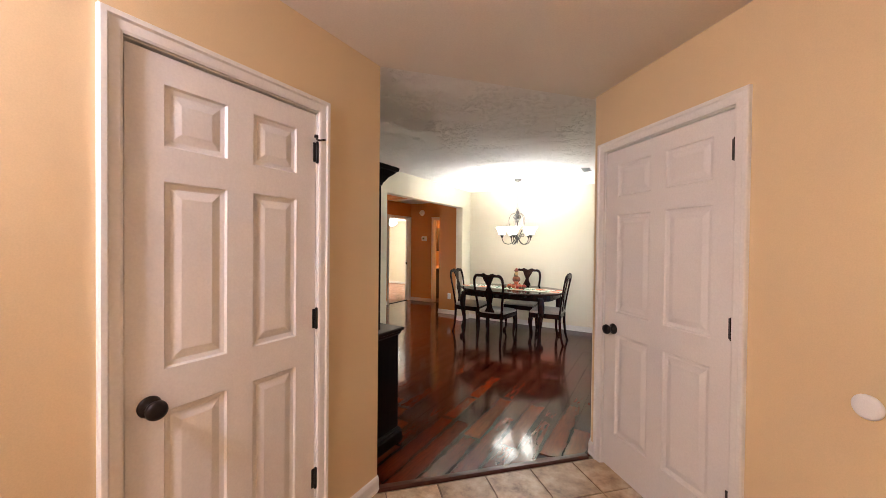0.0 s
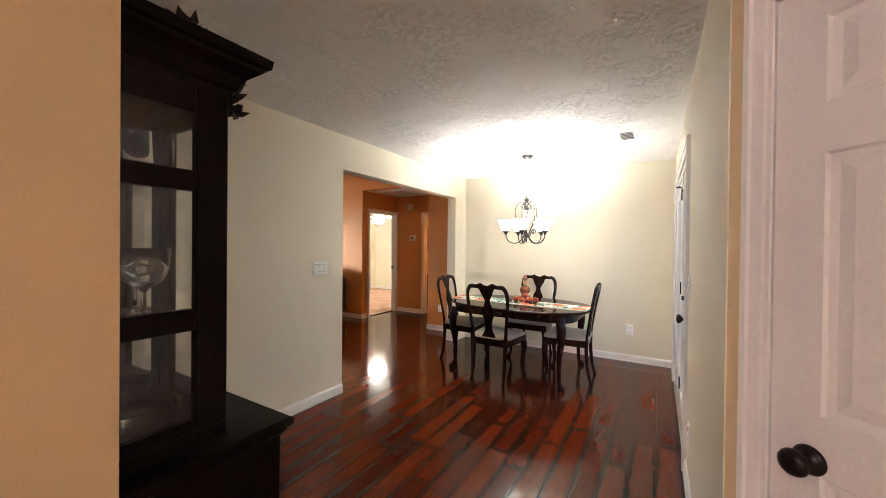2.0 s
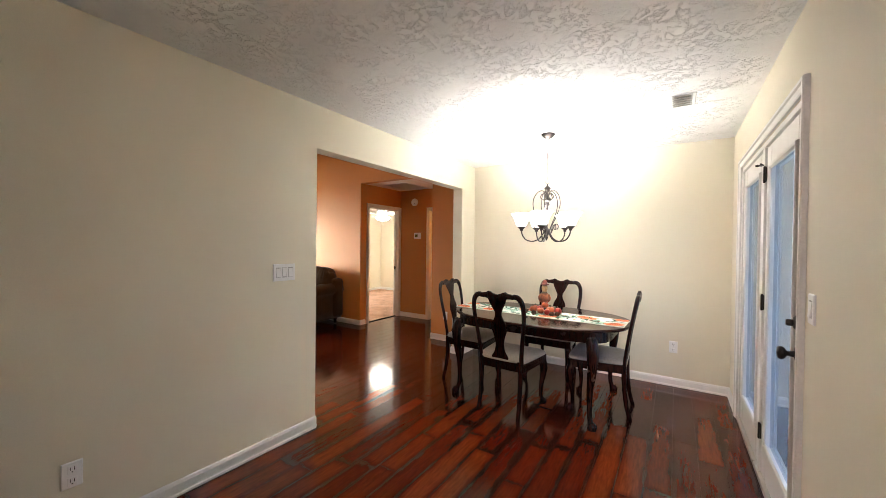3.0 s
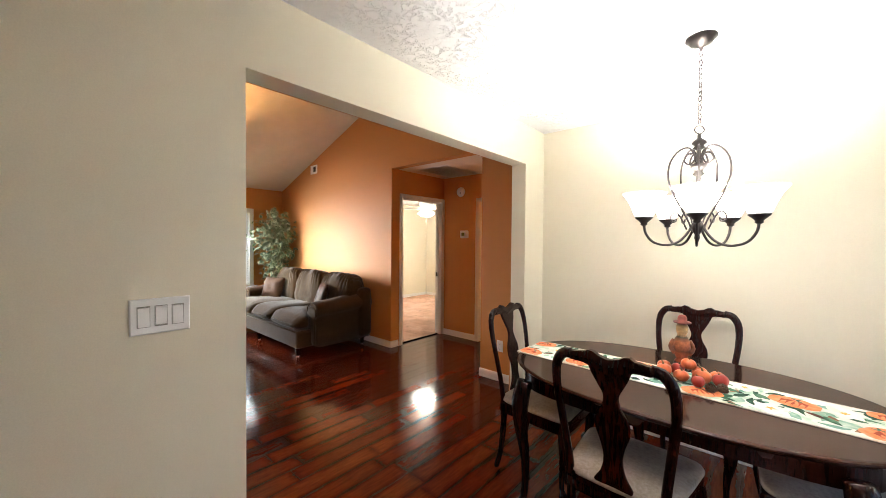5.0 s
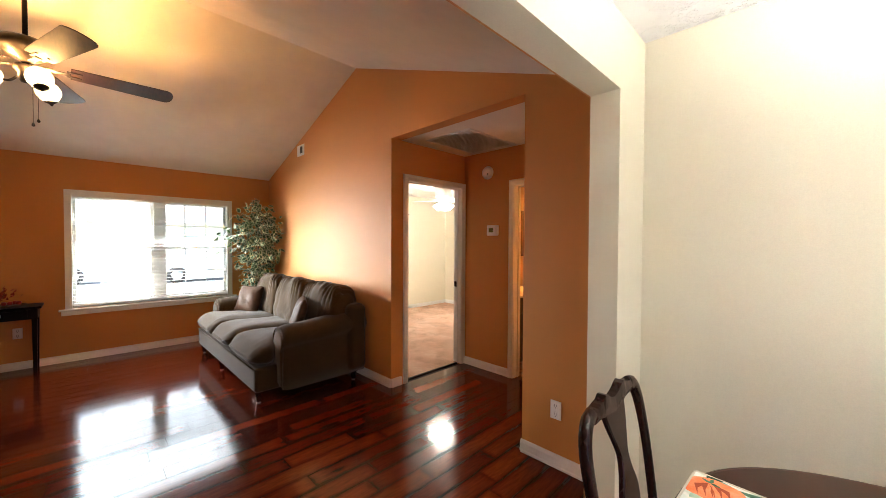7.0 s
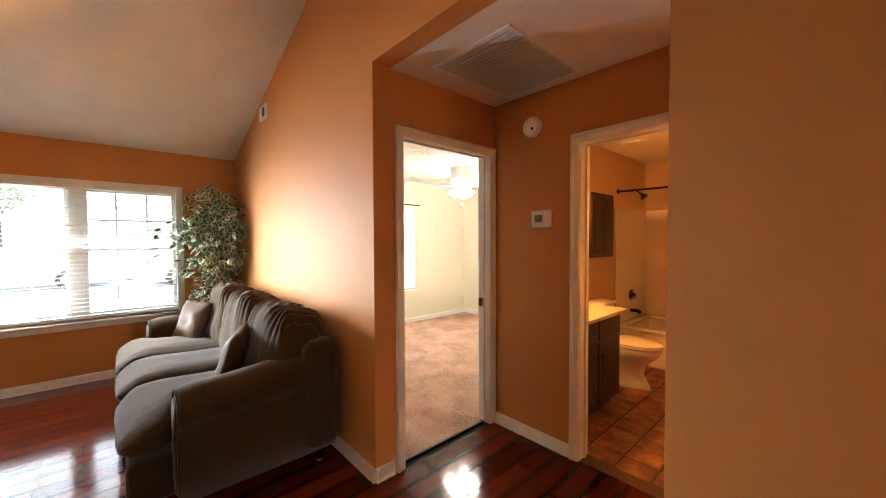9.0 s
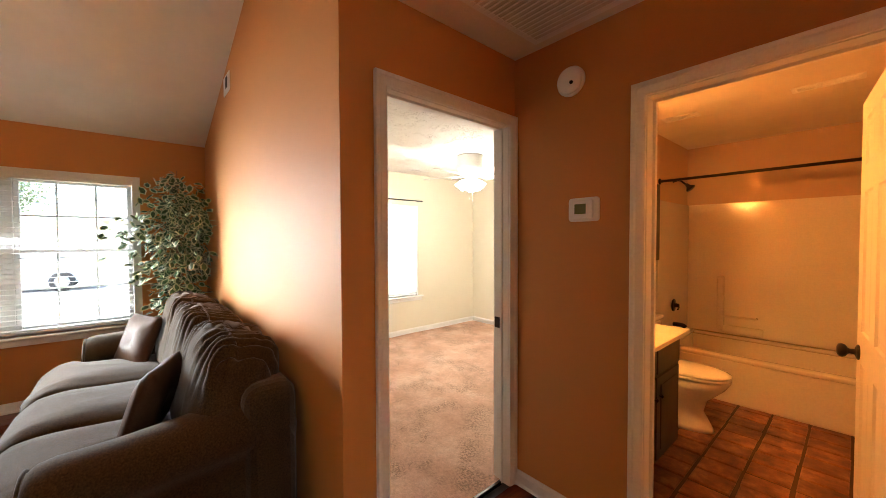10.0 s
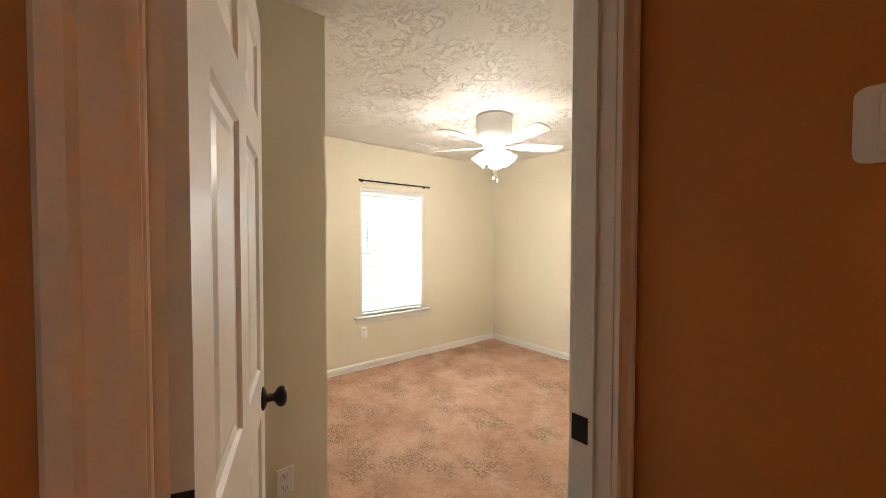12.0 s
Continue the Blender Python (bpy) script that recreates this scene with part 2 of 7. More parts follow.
def carpeted():
    m, ns, ln, b = shader("beige_carpet_pile", (0.42, 0.30, 0.21), 0.95, 0, 0.15)
    pos = world_pos(ns)
    fine = noise_tex(ns, ln, pos, 190, 3, 0.7)
    tuft = noise_tex(ns, ln, pos, 48, 4, 0.65)
    patch = noise_tex(ns, ln, pos, 2.6, 5, 0.6)
    r = ramp(ns, [(0.33, (0.50, 0.295, 0.20)), (0.5, (0.60, 0.37, 0.262)), (0.68, (0.66, 0.45, 0.335))])
    ln.new(patch.outputs[0], r.inputs[0])
    f = ramp(ns, [(0.3, (0.80,) * 3), (0.66, (1.06,) * 3)])
    ln.new(tuft.outputs[0], f.inputs[0])
    f2 = ramp(ns, [(0.3, (0.82,) * 3), (0.7, (1.06,) * 3)])
    ln.new(fine.outputs[0], f2.inputs[0])
    c = mixed(ns, ln, 1.0, r.outputs[0], f.outputs[0], "MULTIPLY")
    # trodden patches where the pile stands open
    trod = ramp(ns, [(0.47, (0, 0, 0)), (0.60, (1, 1, 1))])
    ln.new(noise_tex(ns, ln, pos, 3.1, 5, 0.62).outputs[0], trod.inputs[0])
    gap = ramp(ns, [(0.44, (1, 1, 1)), (0.54, (0, 0, 0))])
    ln.new(noise_tex(ns, ln, pos, 75, 3, 0.7).outputs[0], gap.inputs[0])
    c = mixed(ns, ln, maths(ns, ln, "MULTIPLY", trod.outputs[0], gap.outputs[0]), c, (0.29, 0.185, 0.125))
    ln.new(mixed(ns, ln, 1.0, c, f2.outputs[0], "MULTIPLY"), b.inputs["Base Color"])
    h = maths(ns, ln, "ADD", tuft.outputs[0], maths(ns, ln, "MULTIPLY", fine.outputs[0], 0.6))
    bumped(ns, ln, b, h, 0.8, 0.012)
    return m


CARPET = carpeted()


def cloth(name, colour, light, rough=0.9, scale=220, sheen=0.3):
    m, ns, ln, b = shader(name, colour, rough, 0, 0.06)
    pos = ns.new("ShaderNodeTexCoord").outputs["Object"]
    w = noise_tex(ns, ln, pos, scale, 3, 0.7)
    p = noise_tex(ns, ln, pos, 4, 4)
    r = ramp(ns, [(0.3, colour), (0.7, light)])
    ln.new(w.outputs[0], r.inputs[0])
    r2 = ramp(ns, [(0.3, (0.8,) * 3), (0.7, (1.1,) * 3)])
    ln.new(p.outputs[0], r2.inputs[0])
    ln.new(mixed(ns, ln, 1.0, r.outputs[0], r2.outputs[0], "MULTIPLY"), b.inputs["Base Color"])
    b.inputs["Sheen Weight"].default_value = sheen
    bumped(ns, ln, b, w.outputs[0], 0.35, 0.003)
    return m


SOFACLOTH = cloth("olive_brown_chenille", (0.021, 0.0115, 0.0044), (0.080, 0.0455, 0.0172), 0.95, 150, 0.22)
PILLOWCLOTH = cloth("brown_satin_pillow", (0.055, 0.026, 0.014), (0.105, 0.056, 0.032), 0.45, 180, 0.0)
SEATCLOTH = cloth("taupe_damask_seat", (0.36, 0.31, 0.26), (0.52, 0.46, 0.40), 0.75, 70, 0.2)


def glassy(name, tint=(1, 1, 1), rough=0.0):
    m, ns, ln, b = shader(name, tint, rough)
    b.inputs["Transmission Weight"].default_value = 1.0
    b.inputs["IOR"].default_value = 1.45
    return m


GLASS = glassy("clear_glass")


def pane_glass(name="window_pane_glass", tint=(0.98, 0.985, 0.98)):
    """Thin pane: see-through with a Fresnel gloss."""
    m = bpy.data.materials.new(name)
    m.use_nodes = True
    ns, ln = m.node_tree.nodes, m.node_tree.links
    ns.remove(ns["Principled BSDF"])
    t, g, x, f = (ns.new(k) for k in ("ShaderNodeBsdfTransparent", "ShaderNodeBsdfGlossy", "ShaderNodeMixShader", "ShaderNodeLayerWeight"))
    f.inputs["Blend"].default_value = 0.5
    g.inputs["Roughness"].default_value = 0.02
    t.inputs[0].default_value = (*tint, 1)
    gloss = maths(ns, ln, "POWER", f.outputs["Facing"], 4.0)
    ln.new(maths(ns, ln, "ADD", maths(ns, ln, "MULTIPLY", gloss, 0.8), 0.035), x.inputs[0])
    ln.new(t.outputs[0], x.inputs[1])
    ln.new(g.outputs[0], x.inputs[2])
    ln.new(x.outputs[0], ns["Material Output"].inputs[0])
    return m


PANE = pane_glass()
# light-blue tint deepened so that the overbright porch looks dimmer through it
DOORPANE = pane_glass("darkened_door_glass", (0.42, 0.50, 0.62))


def glowing(name, colour, strength, base=(0.85, 0.82, 0.75)):
    m, ns, ln, b = shader(name, base, 0.4)
    b.inputs["Emission Color"].default_value = (*colour, 1)
    n = noise_tex(ns, ln, ns.new("ShaderNodeTexCoord").outputs["Object"], 14, 3)
    ln.new(maths(ns, ln, "ADD", maths(ns, ln, "MULTIPLY", n.outputs[0], strength * 0.4 * LAMP), strength * 0.8 * LAMP), b.inputs["Emission Strength"])
    return m


SHADE_WHITE = glowing("lit_frosted_shade", (1.0, 0.96, 0.89), 17)
SHADE_WARM = glowing("lit_amber_shade", (1.0, 0.66, 0.32), 8)
SHADE_BED = glowing("lit_bedroom_shade", (1.0, 0.95, 0.86), 22)
SHADE_DIM = glowing("lit_entry_bowl", (1.0, 0.78, 0.58), 5)


# ---- Mesh helpers ----
def part(name, mesh, material, parent=None, label="", m=None):
    """Links (vertices, faces) or a bmesh as ONE mesh object under a thing or part."""
    if isinstance(mesh, bpy.types.Mesh):
        me = mesh
    else:
        me = bpy.data.meshes.new(name)
        if isinstance(mesh, tuple):
            me.from_pydata(mesh[0], [], mesh[1])
            if len(mesh) > 2 and mesh[2]:
                me.polygons.foreach_set("use_smooth", [True] * len(me.polygons))
        else:
            mesh.to_mesh(me)
            mesh.free()
        me.materials.append(material)
        me.update()
    ob = new(name, me)
    if parent is not None:
        ob.parent = parent
    if m is not None:
        ob.matrix_basis = m
    if label:
        ob["label"] = label
    return ob


def thing(name, m, label, category, group="", kind=""):
    e = new(name)
    e.empty_display_size = 0.05
    e.matrix_basis = m
    return tagged(e, label, category, group, kind)


def join(*meshes):
    v, f, smooth = [], [], False
    for me in meshes:
        k = len(v)
        v += list(me[0])
        f += [tuple(i + k for i in q) for q in me[1]]
        smooth = smooth or (len(me) > 2 and me[2])
    return v, f, smooth


def moved(mesh, m):
    return ([tuple(m @ Vector(p)) for p in mesh[0]], mesh[1], len(mesh) > 2 and mesh[2])


def box(x0, x1, y0, y1, z0, z1):
    v = [(x, y, z) for x in (x0, x1) for y in (y0, y1) for z in (z0, z1)]
    return v, [(0, 1, 3, 2), (4, 6, 7, 5), (0, 4, 5, 1), (2, 3, 7, 6), (0, 2, 6, 4), (1, 5, 7, 3)], False


def rbox(x0, x1, y0, y1, z0, z1, r=0.004, seg=1):
    """A box with rounded edges, as a bmesh."""
    bm = bmesh.new()
    bmesh.ops.create_cube(bm, size=1, matrix=Matrix.LocRotScale(((x0 + x1) / 2, (y0 + y1) / 2, (z0 + z1) / 2), None, (x1 - x0, y1 - y0, z1 - z0)))
    bmesh.ops.bevel(bm, geom=bm.edges[:], offset=min(r, 0.45 * min(x1 - x0, y1 - y0, z1 - z0)), segments=seg, affect="EDGES", profile=0.5)
    return bm


def rb(*a, r=0.004, seg=1):
    """The same as vertices and faces, to be joined."""
    bm = rbox(*a, r=r, seg=seg)
    bm.verts.index_update()
    out = ([tuple(v.co) for v in bm.verts], [tuple(v.index for v in f.verts) for f in bm.faces], seg > 1)
    bm.free()
    return out


def lathe(profile, n=20, m=None, smooth=True):
    """Turns (radius, height) pairs round z."""
    v, f = [], []
    for r, z in profile:
        for k in range(n):
            a = 2 * math.pi * k / n
            v.append((r * math.cos(a), r * math.sin(a), z))
    for i in range(len(profile) - 1):
        for k in range(n):
            a, b = i * n + k, i * n + (k + 1) % n
            f.append((a, b, b + n, a + n))
    if profile[0][0] > 1e-5:
        f.append(tuple(range(n - 1, -1, -1)))
    if profile[-1][0] > 1e-5:
        k = (len(profile) - 1) * n
        f.append(tuple(range(k, k + n)))
    out = (v, f, smooth)
    return moved(out, m) if m is not None else out


def spline(pts, n=6):
    """Catmull-Rom through points of any dimension."""
    p = [np.array(q, float) for q in pts]
    p = [2 * p[0] - p[1]] + p + [2 * p[-1] - p[-2]]
    out = []
    for i in range(1, len(p) - 2):
        for k in range(n):
            t = k / n
            out.append(0.5 * ((2 * p[i]) + (p[i + 1] - p[i - 1]) * t + (2 * p[i - 1] - 5 * p[i] + 4 * p[i + 1] - p[i + 2]) * t * t
                              + (3 * p[i] - p[i - 1] - 3 * p[i + 1] + p[i + 2]) * t ** 3))
    out.append(p[-2])
    return out


def tube(pts, radius, n=8, smooth=4, flat=1.0, side=(0, 1, 0)):
    """Sweeps an oval along (x, y, z[, r]) points; side: the direction squeezed by flat."""
    pts = [(*q[:3], q[3] if len(q) > 3 else radius) for q in pts]
    if smooth:
        pts = [[float(c) for c in q] for q in spline(pts, smooth)]
    v, f = [], []
    side = Vector(side)
    for i, q in enumerate(pts):
        a, b = Vector(pts[max(0, i - 1)][:3]), Vector(pts[min(len(pts) - 1, i + 1)][:3])
        d = (b - a).normalized()
        s = (side - d * side.dot(d))
        s = s.normalized() if s.length > 1e-3 else d.orthogonal().normalized()
        u = d.cross(s)
        for k in range(n):
            w = 2 * math.pi * (k + 0.5) / n
            v.append(tuple(Vector(q[:3]) + q[3] * (math.cos(w) * u + flat * math.sin(w) * s)))
    for i in range(len(pts) - 1):
        for k in range(n):
            a, b = i * n + k, i * n + (k + 1) % n
            f.append((a, b, b + n, a + n))
    f.append(tuple(range(n - 1, -1, -1)))
    k = (len(pts) - 1) * n
    f.append(tuple(range(k, k + n)))
    return v, f, True


def prism(outline, h0, h1, m=None):
    """Extrudes an xy outline from z=h0 to z=h1."""
    n = len(outline)
    v = [(x, y, h0) for x, y in outline] + [(x, y, h1) for x, y in outline]
    f = [tuple(range(n - 1, -1, -1)), tuple(range(n, 2 * n))] + [(k, (k + 1) % n, n + (k + 1) % n, n + k) for k in range(n)]
    out = (v, f, False)
    return moved(out, m) if m is not None else out


def ring_stack(rings, smooth=False):
    """Joins closed rings of equal count into a skin with end caps."""
    n = len(rings[0])
    v = [tuple(p) for r in rings for p in r]
    f = [tuple(range(n - 1, -1, -1))]
    for i in range(len(rings) - 1):
        for k in range(n):
            a, b = i * n + k, i * n + (k + 1) % n
            f.append((a, b, b + n, a + n))
    k = (len(rings) - 1) * n
    f.append(tuple(range(k, k + n)))
    return v, f, smooth


def pillow(sx, sy, sz, p=3.2, q=2.2, n=14, wrinkle=0.0, seed=0):
    """A stuffed cushion, centred, of full size sx, sy, sz."""
    v, f = [], []
    rows, cols = n, 2 * n

    def pw(c, e):
        return math.copysign(abs(c) ** (2 / e), c)
    for i in range(rows + 1):
        a = -math.pi / 2 + math.pi * i / rows
        for k in range(cols):
            b = 2 * math.pi * k / cols
            x, y, z = pw(math.cos(a), q) * pw(math.cos(b), p), pw(math.cos(a), q) * pw(math.sin(b), p), pw(math.sin(a), q)
            w = 1 + wrinkle * noise.noise(Vector((x * 2.1 + seed, y * 2.1, z * 1.5))) + 0.5 * wrinkle * noise.noise(Vector((x * 6 + seed, y * 5, z * 4)))
            v.append((x * sx / 2 * w, y * sy / 2 * w, z * sz / 2 * w))
    for i in range(rows):
        for k in range(cols):
            a, b = i * cols + k, i * cols + (k + 1) % cols
            f.append((a, b, b + cols, a + cols))
    return v, f, True


def sweep_frame(w, h, profile, closed=False):
    """Mitred casing round an opening of width w and height h in the xz plane. profile: (outwards, towards -y) pairs."""
    def corner(u):
        if closed:
            return [(-u, -u), (-u, h + u), (w + u, h + u), (w + u, -u)]
        return [(-u, 0), (-u, h + u), (w + u, h + u), (w + u, 0)]
    cs = [corner(u) for u, _ in profile]
    rings = [[(cs[j][k][0], -profile[j][1], cs[j][k][1]) for j in range(len(profile))] for k in range(4)]
    if not closed:
        return ring_stack(rings)
    n = len(profile)
    v = [p for r in rings for p in r]
    f = [(i * n + k, i * n + (k + 1) % n, ((i + 1) % 4) * n + (k + 1) % n, ((i + 1) % 4) * n + k) for i in range(4) for k in range(n)]
    return v, f, False


CASING = [(0.004, -0.002), (0.004, 0.012), (0.012, 0.015), (0.038, 0.017), (0.044, 0.024), (0.058, 0.024), (0.062, 0.018), (0.062, -0.002)]


def wall(name, mesh, material, label, cat="wall"):
    return tagged(part(name, mesh, material), label, cat, kind="structure")


def pierced(axis, a0, a1, b0, b1, z0, z1, holes=()):
    """A wall between a0..a1 thick and b0..b1 long, with holes (b0, b1, z0, z1). axis 'x': its faces look along x."""
    bs = sorted({b0, b1, *[h[0] for h in holes], *[h[1] for h in holes]})
    zs = sorted({z0, z1, *[h[2] for h in holes], *[h[3] for h in holes]})

    def solid(i, j):
        if not (0 <= i < len(bs) - 1 and 0 <= j < len(zs) - 1):
            return False
        b, z = (bs[i] + bs[i + 1]) / 2, (zs[j] + zs[j + 1]) / 2
        return not any(h[0] < b < h[1] and h[2] < z < h[3] for h in holes)
    v, f = [], []

    def quad(*ps):
        k = len(v)
        v.extend((p[0], p[1], p[2]) if axis == "x" else (p[1], p[0], p[2]) for p in ps)
        f.append((k, k + 1, k + 2, k + 3))
    for i in range(len(bs) - 1):
        for j in range(len(zs) - 1):
            if not solid(i, j):
                continue
            p, q, r, s = bs[i], bs[i + 1], zs[j], zs[j + 1]
            for a in (a0, a1):
                quad((a, p, r), (a, q, r), (a, q, s), (a, p, s))
            if not solid(i - 1, j):
                quad((a0, p, r), (a1, p, r), (a1, p, s), (a0, p, s))
            if not solid(i + 1, j):
                quad((a0, q, r), (a1, q, r), (a1, q, s), (a0, q, s))
            if not solid(i, j - 1):
                quad((a0, p, r), (a1, p, r), (a1, q, r), (a0, q, r))
            if not solid(i, j + 1):
                quad((a0, p, s), (a1, p, s), (a1, q, s), (a0, q, s))
    bm = bmesh.new()
    me = bpy.data.meshes.new("tmp")
    me.from_pydata(v, [], f)
    bm.from_mesh(me)
    bpy.data.meshes.remove(me)
    bmesh.ops.remove_doubles(bm, verts=bm.verts[:], dist=1e-5)
    bmesh.ops.recalc_face_normals(bm, faces=bm.faces[:])
    return bm


# ---- Large structure ----
CEIL = 2.44
# entry hall
wall("wall_entry_closet", pierced("x", -0.875, -0.755, -1.2, 2.2, 0, CEIL, [(1.03, 1.765, -1, 2.05)]), CREAM_WARMLIT, "cream wall of the entry beside a closet door")
wall("wall_dining_south", pierced("y", 2.08, 2.2, -2.62, -0.875, 0, CEIL), CREAM, "cream dining room wall behind a tall dark hutch")
S2 = math.sqrt(0.5)
DIAG = Matrix.Translation((0.233, 3.272, 0)) @ Matrix.Rotation(radians(-46.6), 4, "Z")


def diag(u):
    """The plan point u metres along the slanted wall."""
    p = DIAG @ Vector((u, 0, 0))
    return p.x, p.y


# in DIAG x runs along the slanted wall away from the dining room, -y faces the entry
_dw = pierced("y", 0.0, 0.12, 0.033, 2.6, 0, CEIL, [(0.131, 0.997, -1, 2.05)])
_dw.transform(DIAG)
wall("wall_entry_slanted", _dw, CREAM_WARMLIT, "slanted cream entry wall with a white closet door")
wall("wall_entry_east", pierced("x", 2.06, 2.18, -1.2, 1.5, 0, CEIL), CREAM_WARMLIT, "plain cream entry wall")
wall("wall_entry_south", pierced("y", -1.2, -1.08, -0.755, 2.06, 0, CEIL), CREAM_WARMLIT, "plain cream entry wall")
wall("wall_closet_back", pierced("x", -1.6, -1.5, 0.0, 2.08, 0, CEIL), CREAM_WARMLIT, "plain closet wall")
# dining room
wall("wall_dining_east", pierced("x", 0.255, 0.395, 3.245, 7.06, 0, CEIL, [(4.715, 6.405, 0.02, 2.05)]), CREAM, "cream dining room wall with a white patio door")
wall("wall_dining_north", pierced("y", 6.935, 7.05, -2.48, 0.255, 0, CEIL), CREAM, "cream dining room wall behind the table")
wall("wall_dining_west", pierced("x", -2.612, -2.48, 2.2, 6.935, 0, CEIL, [(4.39, 6.60, -1, 2.115)]), CREAM, "cream wall with a wide cased-free opening to the living room")
wall("wall_living_east", pierced("x", -2.62, -2.612, 2.2, 7.05, 0, 2.50, [(4.39, 6.60, -1, 2.115)]), TAN, "tan living room side of the wall with the wide opening")
# living room
WIN = (4.796, 6.485, 0.62, 2.0)
wall("wall_living_west", pierced("x", -8.16, -8.008, 2.2, 7.17, 0, 2.52, [WIN]), TAN, "tan living room wall with a double window")
wall("wall_living_south", prism([(-8.008, 0), (-2.62, 0), (-2.62, 2.36), (-5.386, 3.34), (-8.008, 2.42)], 0, 0.12, Matrix.Translation((0, 2.2, 0)) @ Matrix.Rotation(radians(90), 4, "X")), TAN, "tan gabled living room wall")
NORTH = Matrix.Translation((0, 7.17, 0)) @ Matrix.Rotation(radians(90), 4, "X")
HX0, HX1 = -4.745, -3.25


def roof_z(x):
    return 3.324 - 0.35 * abs(x + 5.386)


_g = bmesh.new()
for pts in ([(-8.008, 0), (HX0, 0), (HX0, CEIL), (-8.008, CEIL)], [(HX1, 0), (-2.545, 0), (-2.545, CEIL), (HX1, CEIL)], [(-8.008, CEIL), (-2.545, CEIL), (-5.386, 3.42)]):
    vs, fs, _ = prism(pts, 0, 0.12, NORTH)
    bv = [_g.verts.new(p) for p in vs]
    for q in fs:
        _g.faces.new([bv[i] for i in q])
wall("wall_living_north", _g, TAN, "tan gable wall behind the sofa with an opening to the hallway")
for nm, xa, xb in (("ceiling_living_west", -8.02, -5.386), ("ceiling_living_east", -5.386, -2.53)):
    za, zb = roof_z(xa), roof_z(xb)
    sl = prism([(xa, za), (xb, zb), (xb, zb + 0.1), (xa, za + 0.1)], -7.05, -2.19, Matrix.Rotation(radians(90), 4, "X"))
    wall(nm, sl, SOFTCEIL, "sloping off-white vaulted ceiling with light texture", "ceiling")
# hallway
wall("wall_hall_west", pierced("x", -4.83, -4.745, 7.17, 8.18, 0, CEIL, [(7.2435, 8.0725, -1, 2.065)]), TAN, "tan hallway wall with the bedroom doorway")
wall("wall_hall_north", pierced("y", 8.12, 8.24, -4.745, -3.25, 0, CEIL, [(-4.05, -3.325, -1, 2.04)]), TAN, "tan hallway wall with the bathroom doorway")
wall("wall_hall_east", pierced("x", -3.25, -3.13, 7.17, 8.18, 0, CEIL), TAN, "tan wall closing the hallway")
wall("wall_bath_west", pierced("x", -4.83, -4.745, 8.18, 11.4, 0, CEIL), BATHPAINT, "beige bathroom wall behind the vanity and toilet")
wall("wall_bath_east", pierced("x", -3.25, -3.13, 8.18, 11.4, 0, CEIL), BATHPAINT, "beige bathroom wall beside the open door")
# bathroom
wall("wall_bath_north", pierced("y", 11.28, 11.4, -4.745, -3.25, 0, CEIL), BATHPAINT, "beige bathroom wall above the tub")
# bedroom
BX, BY = -7.861, 10.95
BWIN = (8.935, 9.765, 0.575, 1.94)
wall("wall_bedroom_west", pierced("x", BX - 0.145, BX, 7.17, BY + 0.12, 0, CEIL, [BWIN]), CREAM, "cream bedroom wall with a single window")
wall("wall_bedroom_north", pierced("y", BY, BY + 0.12, BX, -4.842, 0, CEIL), CREAM, "cream bedroom wall")
wall("wall_bedroom_return", box(BX, -6.0, 7.18, 7.88, 0, CEIL), CREAM, "cream return wall of the bedroom closet")
wall("wall_bedroom_south", pierced("y", 7.172, 7.20, -6.0, -4.842, 0, CEIL), CREAM, "cream bedroom wall beside the door")
wall("wall_bedroom_east", pierced("x", -4.842, -4.831, 7.20, BY, 0, CEIL, [(7.2435, 8.0725, -1, 2.065)]), CREAM, "cream bedroom wall with the doorway")
# ceilings
wall("ceiling_dining", prism([(-2.62, 2.2), (-0.755, 2.2), (0.233, 3.272), (0.40, 3.2), (0.40, 7.06), (-2.62, 7.06)], CEIL, CEIL + 0.1), CEILTEX, "white ceiling with stomped plaster texture", "ceiling")
wall("ceiling_entry", prism([(-1.6, -1.3), (3.0, -1.3), (3.0, 0.4), (0.40, 3.2), (0.233, 3.272), (-0.755, 2.2), (-1.6, 2.2)], CEIL, CEIL + 0.1), SMOOTHCEIL, "smooth off-white entry ceiling", "ceiling")
wall("ceiling_hall", box(-4.87, -3.12, 7.17, 11.4, CEIL, CEIL + 0.1), SOFTCEIL, "lightly textured hallway and bathroom ceiling", "ceiling")
wall("ceiling_bedroom", box(BX - 0.14, -4.83, 7.17, 11.07, 2.405, CEIL + 0.1), BEDCEIL, "white textured bedroom ceiling", "ceiling")
# floors
wall("floor_entry", prism([(-0.875, 2.2), (-1.6, 2.2), (-1.6, -1.2), (2.2, -1.2), (2.2, 1.3), (0.23, 3.27)], -0.05, -0.008), GROUT, "entry floor under beige stone tiles", "floor")
FLOOR = wall("floor_wood", prism([(-8.02, 2.2), (-0.76, 2.2), (0.3, 3.22), (0.37, 3.2), (0.37, 7.06), (-3.13, 7.06), (-3.13, 8.14), (-4.80, 8.14), (-4.80, 7.12), (-8.02, 7.12)], -0.05, -0.012), SUBFLOOR, "glossy dark cherry laminate plank floor", "floor")
wall("floor_bath", box(-4.8, -3.12, 8.14, 11.4, -0.05, -0.008), DARKGROUT, "bathroom floor under rust slate tiles", "floor")
_c = bmesh.new()
bmesh.ops.create_grid(_c, x_segments=60, y_segments=70, size=0.5)
